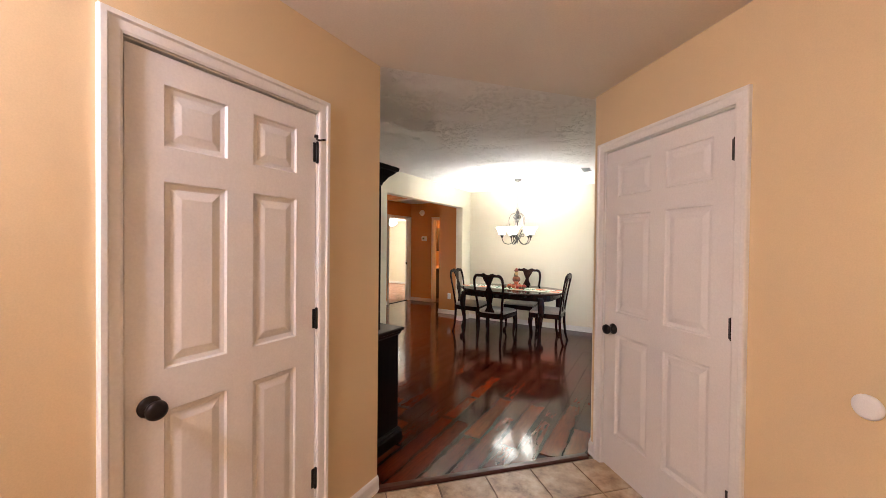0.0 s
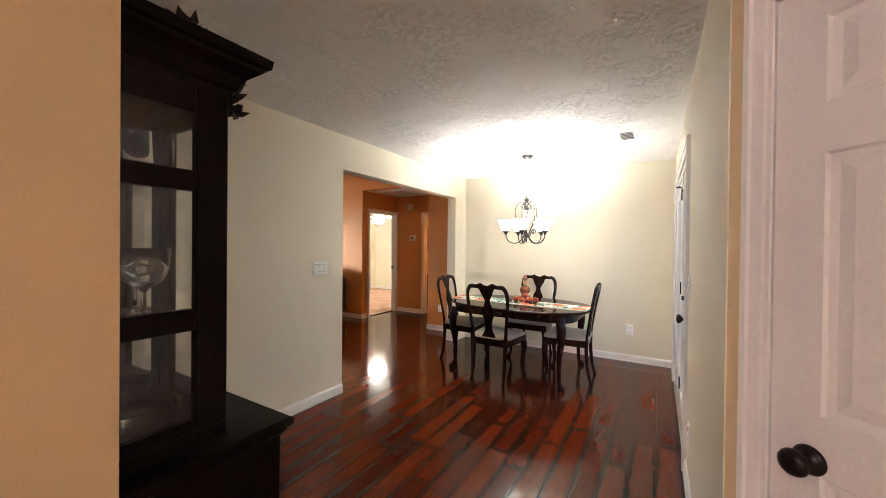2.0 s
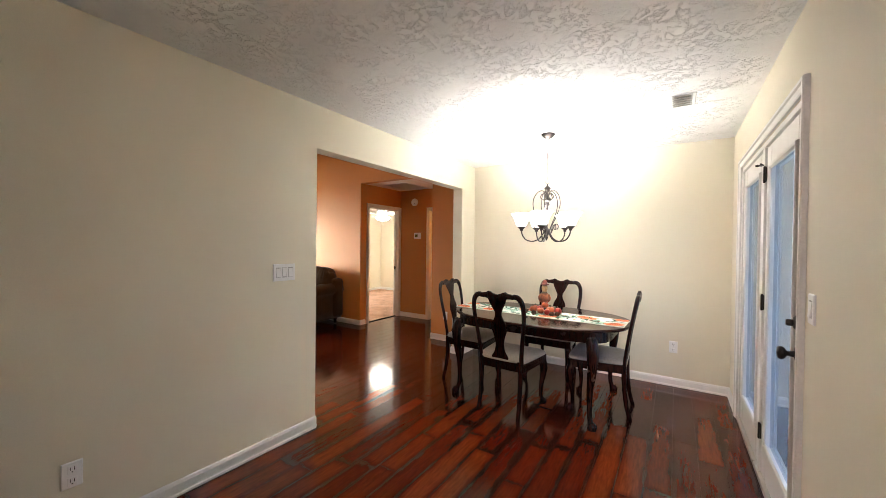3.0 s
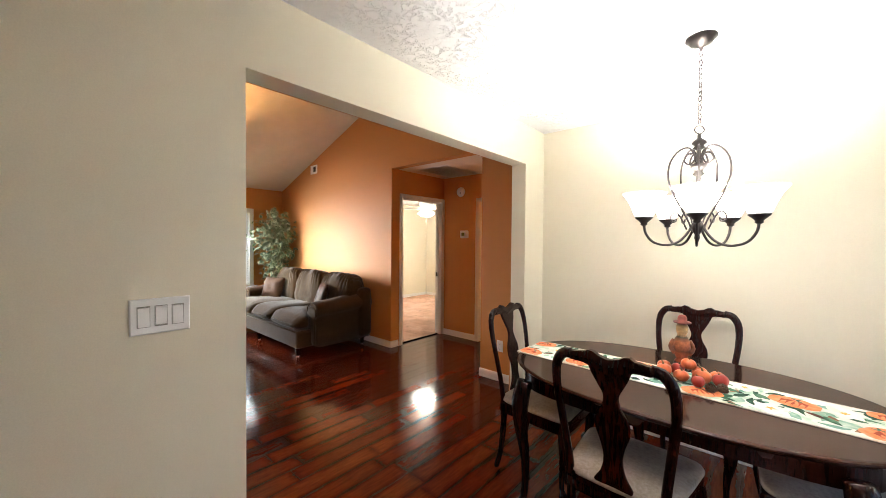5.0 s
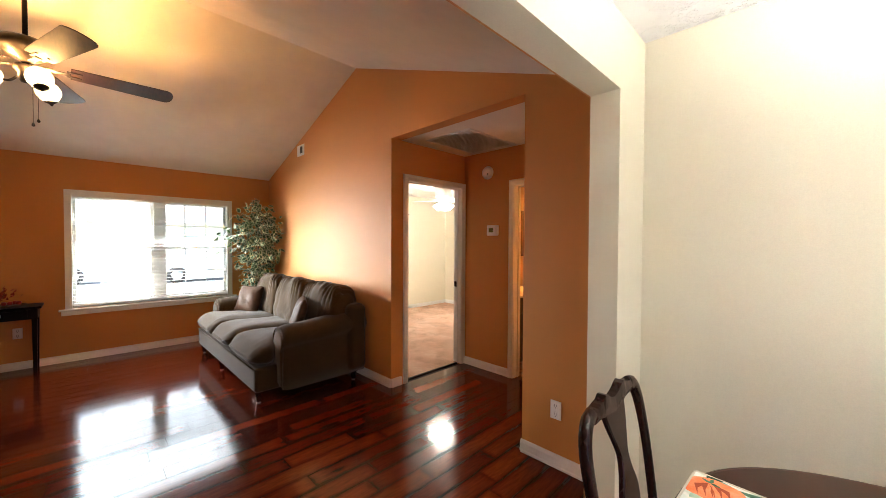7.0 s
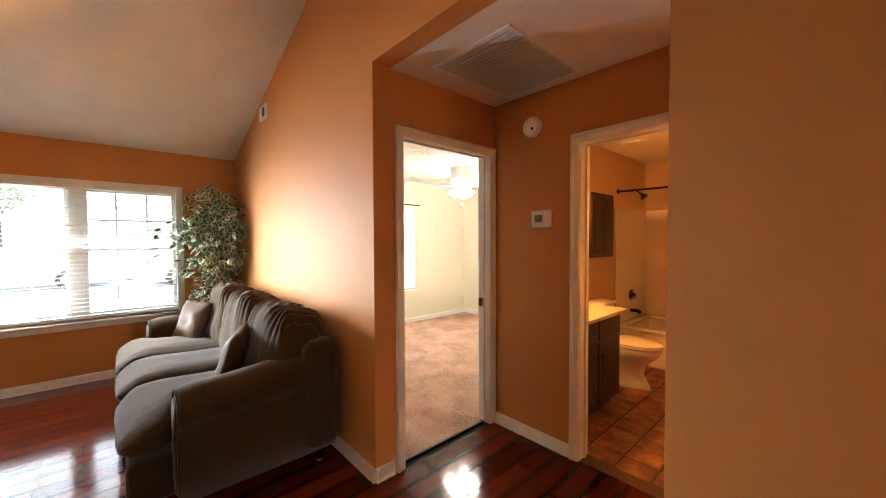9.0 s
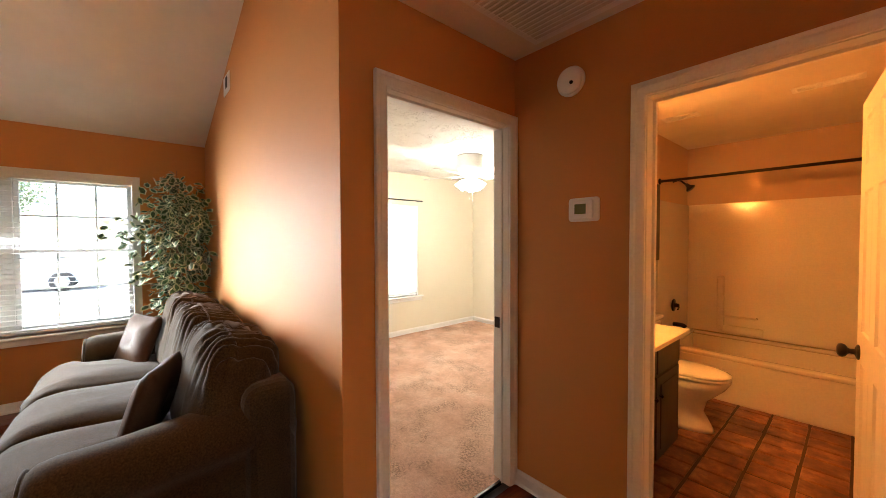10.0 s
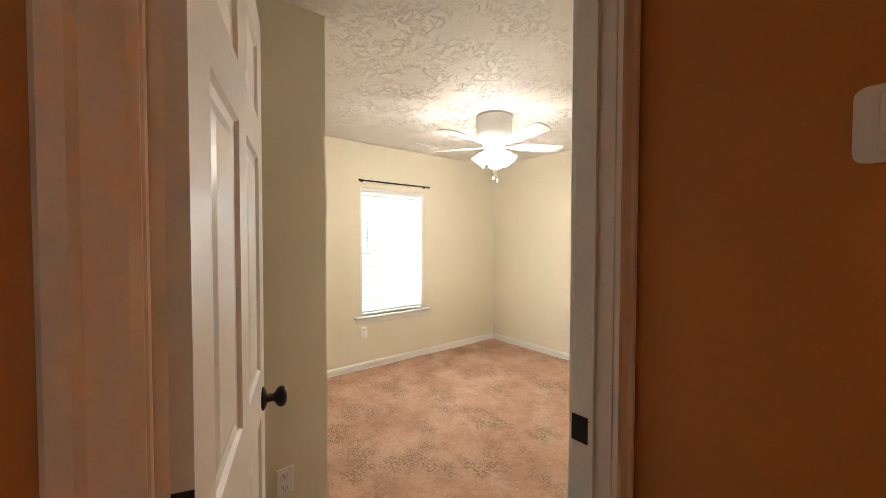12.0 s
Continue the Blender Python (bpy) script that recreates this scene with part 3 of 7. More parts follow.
for vtx in _c.verts:
    x, y = -6.35 + vtx.co.x * 3.1, 9.11 + vtx.co.y * 3.9
    vtx.co = (x, y, 0.012 + 0.006 * noise.noise(Vector((x * 2.2, y * 2.2, 0))) + 0.003 * noise.noise(Vector((x * 14, y * 14, 3))))
for fc in _c.faces:
    fc.smooth = True
wall("carpet_bedroom", _c, CARPET, "worn beige cut-pile carpet with vacuum marks", "carpet")
wall("floor_bedroom", box(-8.0, -4.80, 7.17, 11.07, -0.06, -0.012), SUBFLOOR, "floor under the bedroom carpet", "floor")


# ---- Baseboards ----
def baseboard(a, b, h=0.085):
    """Along a..b with the room on the left of the way."""
    a, b = Vector((*a, 0)), Vector((*b, 0))
    L = (b - a).length
    prof = [(0.001, 0), (0.018, 0), (0.018, 0.012), (0.014, 0.02), (0.014, h - 0.02), (0.009, h - 0.006), (0.004, h), (0.001, h)]
    mesh = ring_stack([[(0, u, z) for u, z in prof], [(L, u, z) for u, z in prof]])
    d = b - a
    m = Matrix.Translation(a) @ Matrix.Rotation(math.atan2(d.y, d.x), 4, "Z")
    return tagged(part("baseboard", mesh, TRIM, None, "", m), "white painted wooden baseboard", "baseboard", kind="structure")


for a, b in (((-2.48, 4.39), (-2.48, 2.2)), ((-2.62, 4.39), (-2.48, 4.39)), ((-2.48, 6.935), (-2.48, 6.60)), ((0.255, 6.935), (-2.48, 6.935)), ((-2.48, 6.60), (-2.62, 6.60)), ((-2.62, 6.60), (-2.62, 7.05)),
             ((0.255, 6.465), (0.255, 6.935)), ((0.255, 3.248), (0.255, 4.655)), (diag(0.083), diag(0.033)),
             (diag(2.5), diag(1.045)), ((-0.755, 2.2), (-0.755, 1.83)), ((-0.755, 0.966), (-0.755, -1.08)), ((-0.875, 2.2), (-0.755, 2.2)),
             ((-2.62, 7.05), (HX1, 7.05)), ((HX0, 7.05), (-8.008, 7.05)), ((-8.008, 7.05), (-8.008, 2.2)), ((-8.008, 2.2), (-2.62, 2.2)), ((-2.62, 2.2), (-2.62, 4.39)),
             ((HX0, 7.178), (HX0, 7.05)), ((-4.115, 8.12), (HX0, 8.12)), ((HX1, 7.05), (HX1, 8.12)),
             ((-4.842, BY), (BX, BY)), ((BX, BY), (BX, 7.88)), ((BX, 7.88), (-6.0, 7.88)), ((-6.0, 7.88), (-6.0, 7.20)), ((-4.842, 8.13), (-4.842, BY))):
    baseboard(a, b)
THRESHOLD = wooden("cherry_threshold", (0.035, 0.008, 0.004), (0.085, 0.02, 0.009), 0.3, (1.5, 14, 14), 0.3)
tagged(part("floor_threshold", ring_stack([[(x, u, z) for u, z in [(-0.03, -0.004), (-0.03, 0.004), (-0.018, 0.012), (0.018, 0.012), (0.03, 0.004), (0.03, -0.004)]] for x in (0.0, 1.42)]), THRESHOLD, None, "",
            Matrix.Translation((-0.77, 2.195, 0)) @ Matrix.Rotation(radians(45), 4, "Z")), "dark cherry threshold strip between tile and laminate", "threshold", kind="structure")
tagged(part("carpet_threshold", box(-4.80, -4.785, 7.2595, 8.0565, -0.01, 0.012), MAHOGANY), "dark strip where carpet meets laminate", "threshold", kind="structure")


# ---- Doors ----
def knob(parent, x, y, z, out):
    """Round bronze knob on a rosette; out: +1 or -1 along y."""
    m = Matrix.Translation((x, y, z)) @ Matrix.Rotation(radians(90 if out < 0 else -90), 4, "X")
    k = part("knob", lathe([(0.0, 0.0), (0.033, 0.0), (0.034, 0.005), (0.026, 0.010), (0.013, 0.014), (0.011, 0.030), (0.017, 0.036), (0.027, 0.042), (0.031, 0.052), (0.028, 0.062), (0.016, 0.068), (0.0, 0.069)], 20, m), BLACKMETAL, parent, "oil-rubbed bronze round knob")
    return k


def hinge(parent, x, y, z, stop=False):
    h = part("hinge", join(rb(x - 0.017, x + 0.017, y - 0.002, y + 0.003, z - 0.045, z + 0.045, r=0.001), lathe([(0.0, -0.052), (0.005, -0.05), (0.0065, -0.045), (0.0065, 0.045), (0.005, 0.05), (0.0, 0.052)], 10, Matrix.Translation((x, y - 0.006, z)))), BLACKMETAL, parent, "dark bronze hinge")
    if stop:
        part("hinge_stop", join(tube([(x - 0.03, y - 0.035, z + 0.062), (x, y - 0.012, z + 0.056), (x + 0.028, y - 0.03, z + 0.062)], 0.005, 6), lathe([(0.009, -0.006), (0.009, 0.006)], 10, Matrix.Translation((x - 0.032, y - 0.037, z + 0.062)))), BLACKMETAL, parent, "dark bronze hinge-pin door stop")
    return h


def six_panel_leaf(parent, w, h=2.025, t=0.035, z0=0.012):
    """Leaf from x=0..w, y=0..t (front at y=0), with sunk and fielded panels."""
    s, mid = 0.102, 0.10
    pw = (w - 2 * s - mid) / 2
    rows = ((0.245, 0.875), (1.012, 1.622), (1.735, 1.934))
    holes = [(s + i * (pw + mid), s + i * (pw + mid) + pw, a, b) for i in (0, 1) for a, b in rows]
    leaf = part("door_leaf", pierced("y", 0, t, 0, w, z0, h, holes), DOORWHITE, parent)
    for a, b, c, d in holes:
        rings = []
        for ins, dep in ((0, 0.0005), (0.006, 0.008), (0.022, 0.011), (0.052, 0.0035)):
            rings.append([(a + ins, dep, c + ins), (b - ins, dep, c + ins), (b - ins, dep, d - ins), (a + ins, dep, d - ins)])
        back = [[(x, t - y, z) for x, y, z in r] for r in reversed(rings)]
        part("door_panel", ring_stack(rings[::-1] + back[::-1]), DOORWHITE, parent)
    return leaf


def jambs(parent, w, h, depth, y0=0.0, t=0.016):
    """Lining of an opening whose clear width runs x=0..w, over y=y0..y0+depth."""
    for nm, b in (("jamb", (-t, 0, y0, y0 + depth, 0, h)), ("jamb", (w, w + t, y0, y0 + depth, 0, h)), ("head_jamb", (-t, w + t, y0, y0 + depth, h, h + t))):
        part(nm, rbox(*b, r=0.0015), TRIM, parent)


def build_closed(name, m, w, label, knob_x, hinge_x, stop=True):
    d = thing(name, m, label, "door", kind="structure")
    g = 0.004
    jambs(d, w + 2 * g, 2.034, 0.12, 0.001)
    part("casing", sweep_frame(w + 2 * g, 2.034, CASING), TRIM, d, "white moulded door casing")
    part("door_stop", join(box(0, 0.012, 0.046, 0.056, 0, 2.022), box(w + 2 * g - 0.012, w + 2 * g, 0.046, 0.056, 0, 2.022), box(0, w + 2 * g, 0.046, 0.056, 2.022, 2.034)), TRIM, d)
    leaf = six_panel_leaf(d, w)
    leaf.location = (g, 0.006, 0)
    for c in d.children:
        if c.name.startswith("door_panel"):
            c.location = (g, 0.006, 0)
    knob(d, knob_x, 0.006, 0.905, -1)
    for i, z in enumerate((1.85, 1.075, 0.32)):
        hinge(d, hinge_x, 0.003, z, stop and i == 0)
    return d


# closet door on the long entry wall: local x runs towards the dining room
M1 = Matrix.Translation((-0.755, 1.043, 0)) @ Matrix.Rotation(radians(90), 4, "Z")
build_closed("door_1", M1, 0.705, "closed white six-panel closet door with a bronze knob", 0.065, 0.711)
M2 = DIAG @ Matrix.Translation((0.147, 0, 0))
build_closed("door_2", M2, 0.826, "closed white six-panel door in the slanted wall", 0.088, 0.832, False)


def open_door(name, m, w, angle, hinge_left, wall_t, label, casing_back=True, head=2.028):
    """Doorway seen from -y whose leaf swings to +y about one jamb."""
    d = thing(name, m, label, "door", kind="structure")
    jambs(d, w, head, wall_t, 0.0)
    part("casing", sweep_frame(w, head, CASING), TRIM, d, "white moulded door casing")
    if casing_back:
        part("casing", moved(sweep_frame(w, head, CASING), Matrix.Translation((w, wall_t, 0)) @ Matrix.Rotation(radians(180), 4, "Z")), TRIM, d, "white moulded door casing")
    y = wall_t - 0.047
    part("door_stop", join(box(0, 0.012, y - 0.012, y, 0, head - 0.012), box(w - 0.012, w, y - 0.012, y, 0, head - 0.012), box(0, w, y - 0.012, y, head - 0.012, head)), TRIM, d)
    hx = 0.0 if hinge_left else w
    lm = Matrix.Translation((hx, wall_t - 0.002, 0)) @ Matrix.Rotation(radians(angle if hinge_left else -angle), 4, "Z")
    if not hinge_left:
        lm = lm @ Matrix.Scale(-1, 4, (1, 0, 0))
    lm = lm @ Matrix.Translation((0.002, -0.035, 0))
    lw = w - 0.008
    kids = set(d.children)
    six_panel_leaf(d, lw, head - 0.008)
    knob(d, lw - 0.065, 0.035, 0.915, 1)
    knob(d, lw - 0.065, 0.0, 0.915, -1)
    for z in (1.83, 1.07, 0.30):
        part("hinge", rb(-0.003, 0.001, 0.0, 0.034, z - 0.045, z + 0.045, r=0.0008), BLACKMETAL, d, "dark bronze hinge")
    for c in d.children:
        if c not in kids:
            c.matrix_basis = lm @ c.matrix_basis
    return d


# bedroom doorway: seen from the hall (+x side), local x towards -y ... built facing +x
M3 = Matrix.Translation((-4.745, 7.2595, 0)) @ Matrix.Rotation(radians(90), 4, "Z")
D3 = open_door("door_3", M3, 0.797, 73, True, 0.097, "open white six-panel bedroom door with bronze hardware", True, 2.053)
part("strike_plate", rb(0.792, 0.7975, 0.055, 0.097, 0.905, 0.968, r=0.001), BLACKMETAL, D3, "dark bronze strike plate")
for zz in (1.83, 1.07, 0.30):
    part("hinge", rb(-0.001, 0.0025, 0.060, 0.096, zz - 0.045, zz + 0.045, r=0.0008), BLACKMETAL, D3, "dark bronze hinge")
M4 = Matrix.Translation((-4.043, 8.12, 0))
D4 = open_door("door_4", M4, 0.711, 84, False, 0.12, "open white six-panel bathroom door with bronze hardware", False)


# ---- Windows ----
def slat_mesh(w, d=0.048):
    return ring_stack([[(x, -d / 2, 0), (x, 0, 0.004), (x, d / 2, 0), (x, 0, 0.0025)] for x in (0, w)])


BLINDWHITE = mottled("white_blind_slat", (0.82, 0.81, 0.78), 0.45, 0.02, 3, 80, 0.03, 0.0005)


def sash_window(d, x0, x1, z0, z1, cols=3, rows=2, y=0.07):
    """One double-hung unit under thing d; the room is towards -y."""
    mid = (z0 + z1) / 2 + 0.02
    for za, zb, yy in ((z0, mid + 0.018, y), (mid - 0.018, z1, y + 0.025)):
        s = 0.035
        part("sash", join(rb(x0, x0 + s, yy, yy + 0.024, za, zb), rb(x1 - s, x1, yy, yy + 0.024, za, zb), rb(x0 + s, x1 - s, yy, yy + 0.024, za, za + s), rb(x0 + s, x1 - s, yy, yy + 0.024, zb - s, zb)), TRIM, d, "white vinyl window sash")
        if rows:
            bars = [rb(x0 + (x1 - x0) * k / cols - 0.007, x0 + (x1 - x0) * k / cols + 0.007, yy + 0.006, yy + 0.018, za + s, zb - s, r=0.002) for k in range(1, cols)]
            bars += [rb(x0 + s, x1 - s, yy + 0.007, yy + 0.017, za + (zb - za) * k / rows - 0.007, za + (zb - za) * k / rows + 0.007, r=0.002) for k in range(1, rows)]
            for b in bars:
                part("glazing_bar", b, TRIM, d)
        p = part("pane", box(x0 + s, x1 - s, yy + 0.010, yy + 0.014, za + s, zb - s), PANE, d, "clear window pane")
        p.visible_shadow = False


def blind(d, x0, x1, z0, z1, y=0.03, gap=0.043, tilt=4):
    part("headrail", rb(x0, x1, y - 0.026, y + 0.03, z1 - 0.045, z1 - 0.002, r=0.003), BLINDWHITE, d, "white blind headrail")
    me = None
    z = z1 - 0.07
    while z > z0 + 0.03:
        m = pose(x0 + 0.004, y, z, tilt)
        if me is None:
            me = part("slat", slat_mesh(x1 - x0 - 0.008), BLINDWHITE, d, "", m).data
        else:
            part("slat", me, BLINDWHITE, d, "", m)
        z -= gap
    part("bottom_rail", rb(x0 + 0.004, x1 - 0.004, y - 0.024, y + 0.024, z0 + 0.004, z0 + 0.022, r=0.004), BLINDWHITE, d)
    for k in (0.15, 0.85):
        part("ladder_cord", tube([(x0 + (x1 - x0) * k, y - 0.026, z0 + 0.02), (x0 + (x1 - x0) * k, y - 0.026, z1 - 0.04)], 0.001, 5, 0), BLINDWHITE, d)
    part("tilt_wand", tube([(x0 + 0.06, y - 0.03, z1 - 0.05), (x0 + 0.06, y - 0.032, z1 - 0.62)], 0.003, 6, 0), BLINDWHITE, d)


def window_sill(d, w, z, over=0.07):
    part("window_sill", rb(-over, w + over, -0.045, 0.06, z - 0.022, z, r=0.006, seg=2), TRIM, d, "white window stool")
    part("apron", rb(-over + 0.02, w + over - 0.02, -0.018, -0.001, z - 0.075, z - 0.022, r=0.004), TRIM, d)


# living room window; local x runs along the wall, -y is the room
MW = Matrix.Translation((-8.008, 4.796, 0)) @ Matrix.Rotation(radians(90), 4, "Z")
W1 = thing("window_1", MW, "white double window with open horizontal blinds", "window", kind="structure")
part("window_frame", join(rb(0.001, 0.03, 0.0, 0.14, 0.622, 1.998, r=0.002), rb(1.659, 1.688, 0.0, 0.14, 0.622, 1.998, r=0.002), rb(0.03, 1.659, 0.0, 0.14, 1.965, 1.998, r=0.002), rb(0.03, 1.659, 0.05, 0.14, 0.622, 0.66, r=0.002), rb(0.80, 0.90, 0.062, 0.14, 0.66, 1.965, r=0.002)), TRIM, W1, "white window frame")
part("window_trim", sweep_frame(1.689, 1.38, [(-0.002, -0.002), (-0.002, 0.006), (0.03, 0.006), (0.03, -0.002)], True), TRIM, W1, "", Matrix.Translation((0, 0, 0.62)))
for a, b in ((0.032, 0.80), (0.90, 1.657)):
    sash_window(W1, a, b, 0.66, 1.965)
blind(W1, 0.032, 1.657, 0.63, 1.99)
window_sill(W1, 1.689, 0.62, 0.085)
MB = Matrix.Translation((BX, 8.935, 0)) @ Matrix.Rotation(radians(90), 4, "Z")
W2 = thing("window_2", MB, "white bedroom window with a blind", "window", kind="structure")
part("window_frame", join(rb(0.001, 0.03, 0.0, 0.13, 0.577, 1.938, r=0.002), rb(0.80, 0.829, 0.0, 0.13, 0.577, 1.938, r=0.002), rb(0.03, 0.80, 0.0, 0.13, 1.91, 1.938, r=0.002), rb(0.03, 0.80, 0.05, 0.13, 0.577, 0.615, r=0.002)), TRIM, W2, "white window frame")
sash_window(W2, 0.03, 0.80, 0.615, 1.91, 3, 2)
blind(W2, 0.03, 0.80, 0.58, 1.93, 0.03, 0.036, 38)
window_sill(W2, 0.83, 0.575)
cr = thing("curtain_rod", pose(BX + 0.046, 8.93, 2.005), "slim black curtain rod above the bedroom window", "curtain rod")
part("rod", tube([(0, 0.0, 0), (0, 0.86, 0)], 0.008, 8, 0), BLACKMETAL, cr)
for yy in (0.03, 0.83):
    part("bracket", join(tube([(0, yy, 0), (-0.044, yy, 0)], 0.005, 6, 0), lathe([(0.015, 0), (0.015, 0.004)], 10, pose(-0.0455, yy, 0, 0, 90, 0))), BLACKMETAL, cr)
for yy in (-0.012, 0.872):
    part("finial", lathe([(0, -0.014), (0.011, -0.008), (0.014, 0), (0.011, 0.008), (0, 0.014)], 10, Matrix.Translation((0, yy, 0))), BLACKMETAL, cr)

# patio door in the dining room's east wall; local x runs towards -y (from far to near), -y is the room
MP = Matrix.Translation((0.255, 6.405, 0)) @ Matrix.Rotation(radians(-90), 4, "Z")
PD = thing("door_5", MP, "white glazed patio door with a fixed side panel", "door", kind="structure")
part("casing", sweep_frame(1.69, 2.05, CASING), TRIM, PD, "white moulded door casing")
part("door_frame", join(rb(0.001, 0.03, 0.0, 0.14, 0.02, 2.048, r=0.002), rb(1.66, 1.689, 0.0, 0.14, 0.02, 2.048, r=0.002), rb(0.03, 1.66, 0.0, 0.14, 2.015, 2.048, r=0.002), rb(0.815, 0.875, 0.0, 0.13, 0.03, 2.015, r=0.002)), TRIM, PD, "white door frame")
part("sill", rb(0.001, 1.689, -0.01, 0.16, 0.0, 0.028, r=0.003), STEEL, PD, "metal door sill")
for x0, x1, nm in ((0.032, 0.813, "fixed_leaf"), (0.877, 1.658, "door_leaf")):
    s, t0, t1 = 0.115, 0.012, 0.055
    lf = part(nm, join(rb(x0, x0 + s, t0, t1, 0.03, 2.012), rb(x1 - s, x1, t0, t1, 0.03, 2.012), rb(x0 + s, x1 - s, t0, t1, 1.88, 2.012), rb(x0 + s, x1 - s, t0, t1, 0.03, 0.24)), DOORWHITE, PD, "white glazed door leaf")
    part("glass_bead", moved(sweep_frame(x1 - x0 - 2 * s, 1.64, [(-0.016, 0.0), (-0.016, 0.004), (-0.006, 0.012), (0.008, 0.014), (0.012, 0.008), (0.012, 0.0)], True), Matrix.Translation((x0 + s, t0, 0.24))), DOORWHITE, lf)
    p = part("pane", box(x0 + s, x1 - s, 0.030, 0.036, 0.24, 1.88), DOORPANE, lf, "blue-tinted door glass, darkened to dim the porch view")
    p.visible_shadow = False
part("rose_knob", lathe([(0, 0), (0.033, 0), (0.034, 0.006), (0.014, 0.012), (0.011, 0.035), (0.027, 0.045), (0.031, 0.055), (0.026, 0.066), (0, 0.071)], 18, Matrix.Translation((1.60, 0.012, 0.93)) @ Matrix.Rotation(radians(90), 4, "X")), BLACKMETAL, PD, "dark bronze door knob")
part("deadbolt", join(lathe([(0, 0), (0.032, 0), (0.033, 0.008), (0.022, 0.016), (0, 0.018)], 18, Matrix.Translation((1.60, 0.012, 1.07)) @ Matrix.Rotation(radians(90), 4, "X")), rb(1.592, 1.608, -0.03, -0.005, 1.055, 1.085)), BLACKMETAL, PD, "dark bronze deadbolt")
for i, zz in enumerate((1.85, 1.07, 0.28)):
    hinge(PD, 0.873, 0.006, zz, i == 0)


# ---- Outdoors ----
def outdoors():
    ground = bmesh.new()
    bmesh.ops.create_grid(ground, x_segments=2, y_segments=2, size=900)
    ground.transform(Matrix.Translation((0, 0, -0.35)))
    lawn = mottled("dry_lawn", (0.42, 0.43, 0.28), 0.95, 0.2, 0.8, 40, 0.4, 0.02)
    wall("ground", ground, lawn, "pale lawn round the house", "ground")
    wall("road", box(-26, -19, -60, 80, -0.349, -0.33), mottled("asphalt", (0.34, 0.34, 0.34), 0.9, 0.1, 1, 60, 0.3), "grey asphalt street", "road")
    wall("pavement", box(-18.6, -12.0, 2.5, 9.0, -0.349, -0.30), EXTGROUND, "pale concrete driveway", "pavement")
    brick = mottled("pale_siding", (0.72, 0.71, 0.68), 0.8, 0.06, 0.7, 30, 0.2)
    roof = mottled("grey_shingle", (0.38, 0.37, 0.37), 0.9, 0.15, 2, 50, 0.4, 0.01)
    dark = mottled("dark_window", (0.50, 0.53, 0.56), 0.2, 0.1, 2, 20, 0)
    for yy, w in ((-8, 16), (14, 17)):
        h = thing("house", pose(-36, yy, -0.35), "pale sided house with a grey shingle roof across the street", "house", "houses across the street")
        part("house_wall", box(-4, 4, -w / 2, w / 2, 0, 3.0), brick, h)
        part("roof", prism([(-4.6, 2.95), (4.6, 2.95), (0, 5.4)], -w / 2 - 0.4, w / 2 + 0.4, Matrix.Rotation(radians(90), 4, "X")), roof, h)
        for k in range(5):
            y0 = -w / 2 + 1.2 + k * (w - 2.4) / 5
            wn = part("house_window", join(rb(4.0, 4.06, y0 - 0.06, y0, 0.8, 2.3), rb(4.0, 4.06, y0 + 1.1, y0 + 1.16, 0.8, 2.3), rb(4.0, 4.06, y0, y0 + 1.1, 0.74, 0.8), rb(4.0, 4.06, y0, y0 + 1.1, 2.24, 2.3)), TRIM, h)
            part("pane", box(4.005, 4.02, y0, y0 + 1.1, 0.8, 2.24), dark, wn)
    tyre = mottled("tyre_rubber", (0.02, 0.02, 0.02), 0.8, 0.1, 8, 60, 0.1)
    for px, py, col, nm in ((-22.5, 3.2, (0.36, 0.42, 0.52), "blue"), (-21, 9.0, (0.42, 0.45, 0.48), "silver"), (-23.5, 12.5, (0.36, 0.36, 0.38), "grey")):
        paint = mottled(nm + "_car_paint", col, 0.25, 0.03, 2, 60, 0.0)
        c = thing("car", pose(px, py, -0.33, 0, 0, 90), nm + " parked car seen through the window blinds", "car", "parked cars")
        body = [(-2.2, 0.35), (-2.15, 0.75), (-1.2, 0.92), (1.5, 0.95), (2.15, 0.8), (2.2, 0.35)]
        part("body", ring_stack([[(x, y * (1 - 0.06 * (abs(y) > 0.5)), z) for x, z in body] for y in (-0.85, -0.8, 0.8, 0.85)]), paint, c)
        cab = [(-1.3, 0.92), (-0.6, 1.42), (0.7, 1.44), (1.6, 0.94)]
        part("cabin", ring_stack([[(x * k, y, z if z < 1 else z - (1 - k) * 0.5) for x, z in cab] for y, k in ((-0.78, 1.0), (-0.62, 0.95), (0.62, 0.95), (0.78, 1.0))]), dark, c, "dark car windows")
        for wx in (-1.35, 1.4):
            for wy in (-0.8, 0.8):
                wh = part("wheel", lathe([(0.2, -0.1), (0.32, -0.1), (0.34, -0.05), (0.34, 0.05), (0.32, 0.1), (0.2, 0.1)], 18, pose(wx, wy, 0.34, 90)), tyre, c)
                part("rim", lathe([(0, -0.102), (0.2, -0.105), (0.2, 0.105), (0, 0.102)], 14, pose(wx, wy, 0.34, 90)), STEEL, wh)
    leafm = mottled("tree_leaf", (0.12, 0.17, 0.08), 0.7, 0.3, 1, 8, 0)
    bark = mottled("tree_bark", (0.12, 0.09, 0.06), 0.9, 0.2, 6, 60, 0.4, 0.01)
    r = random.Random(3)
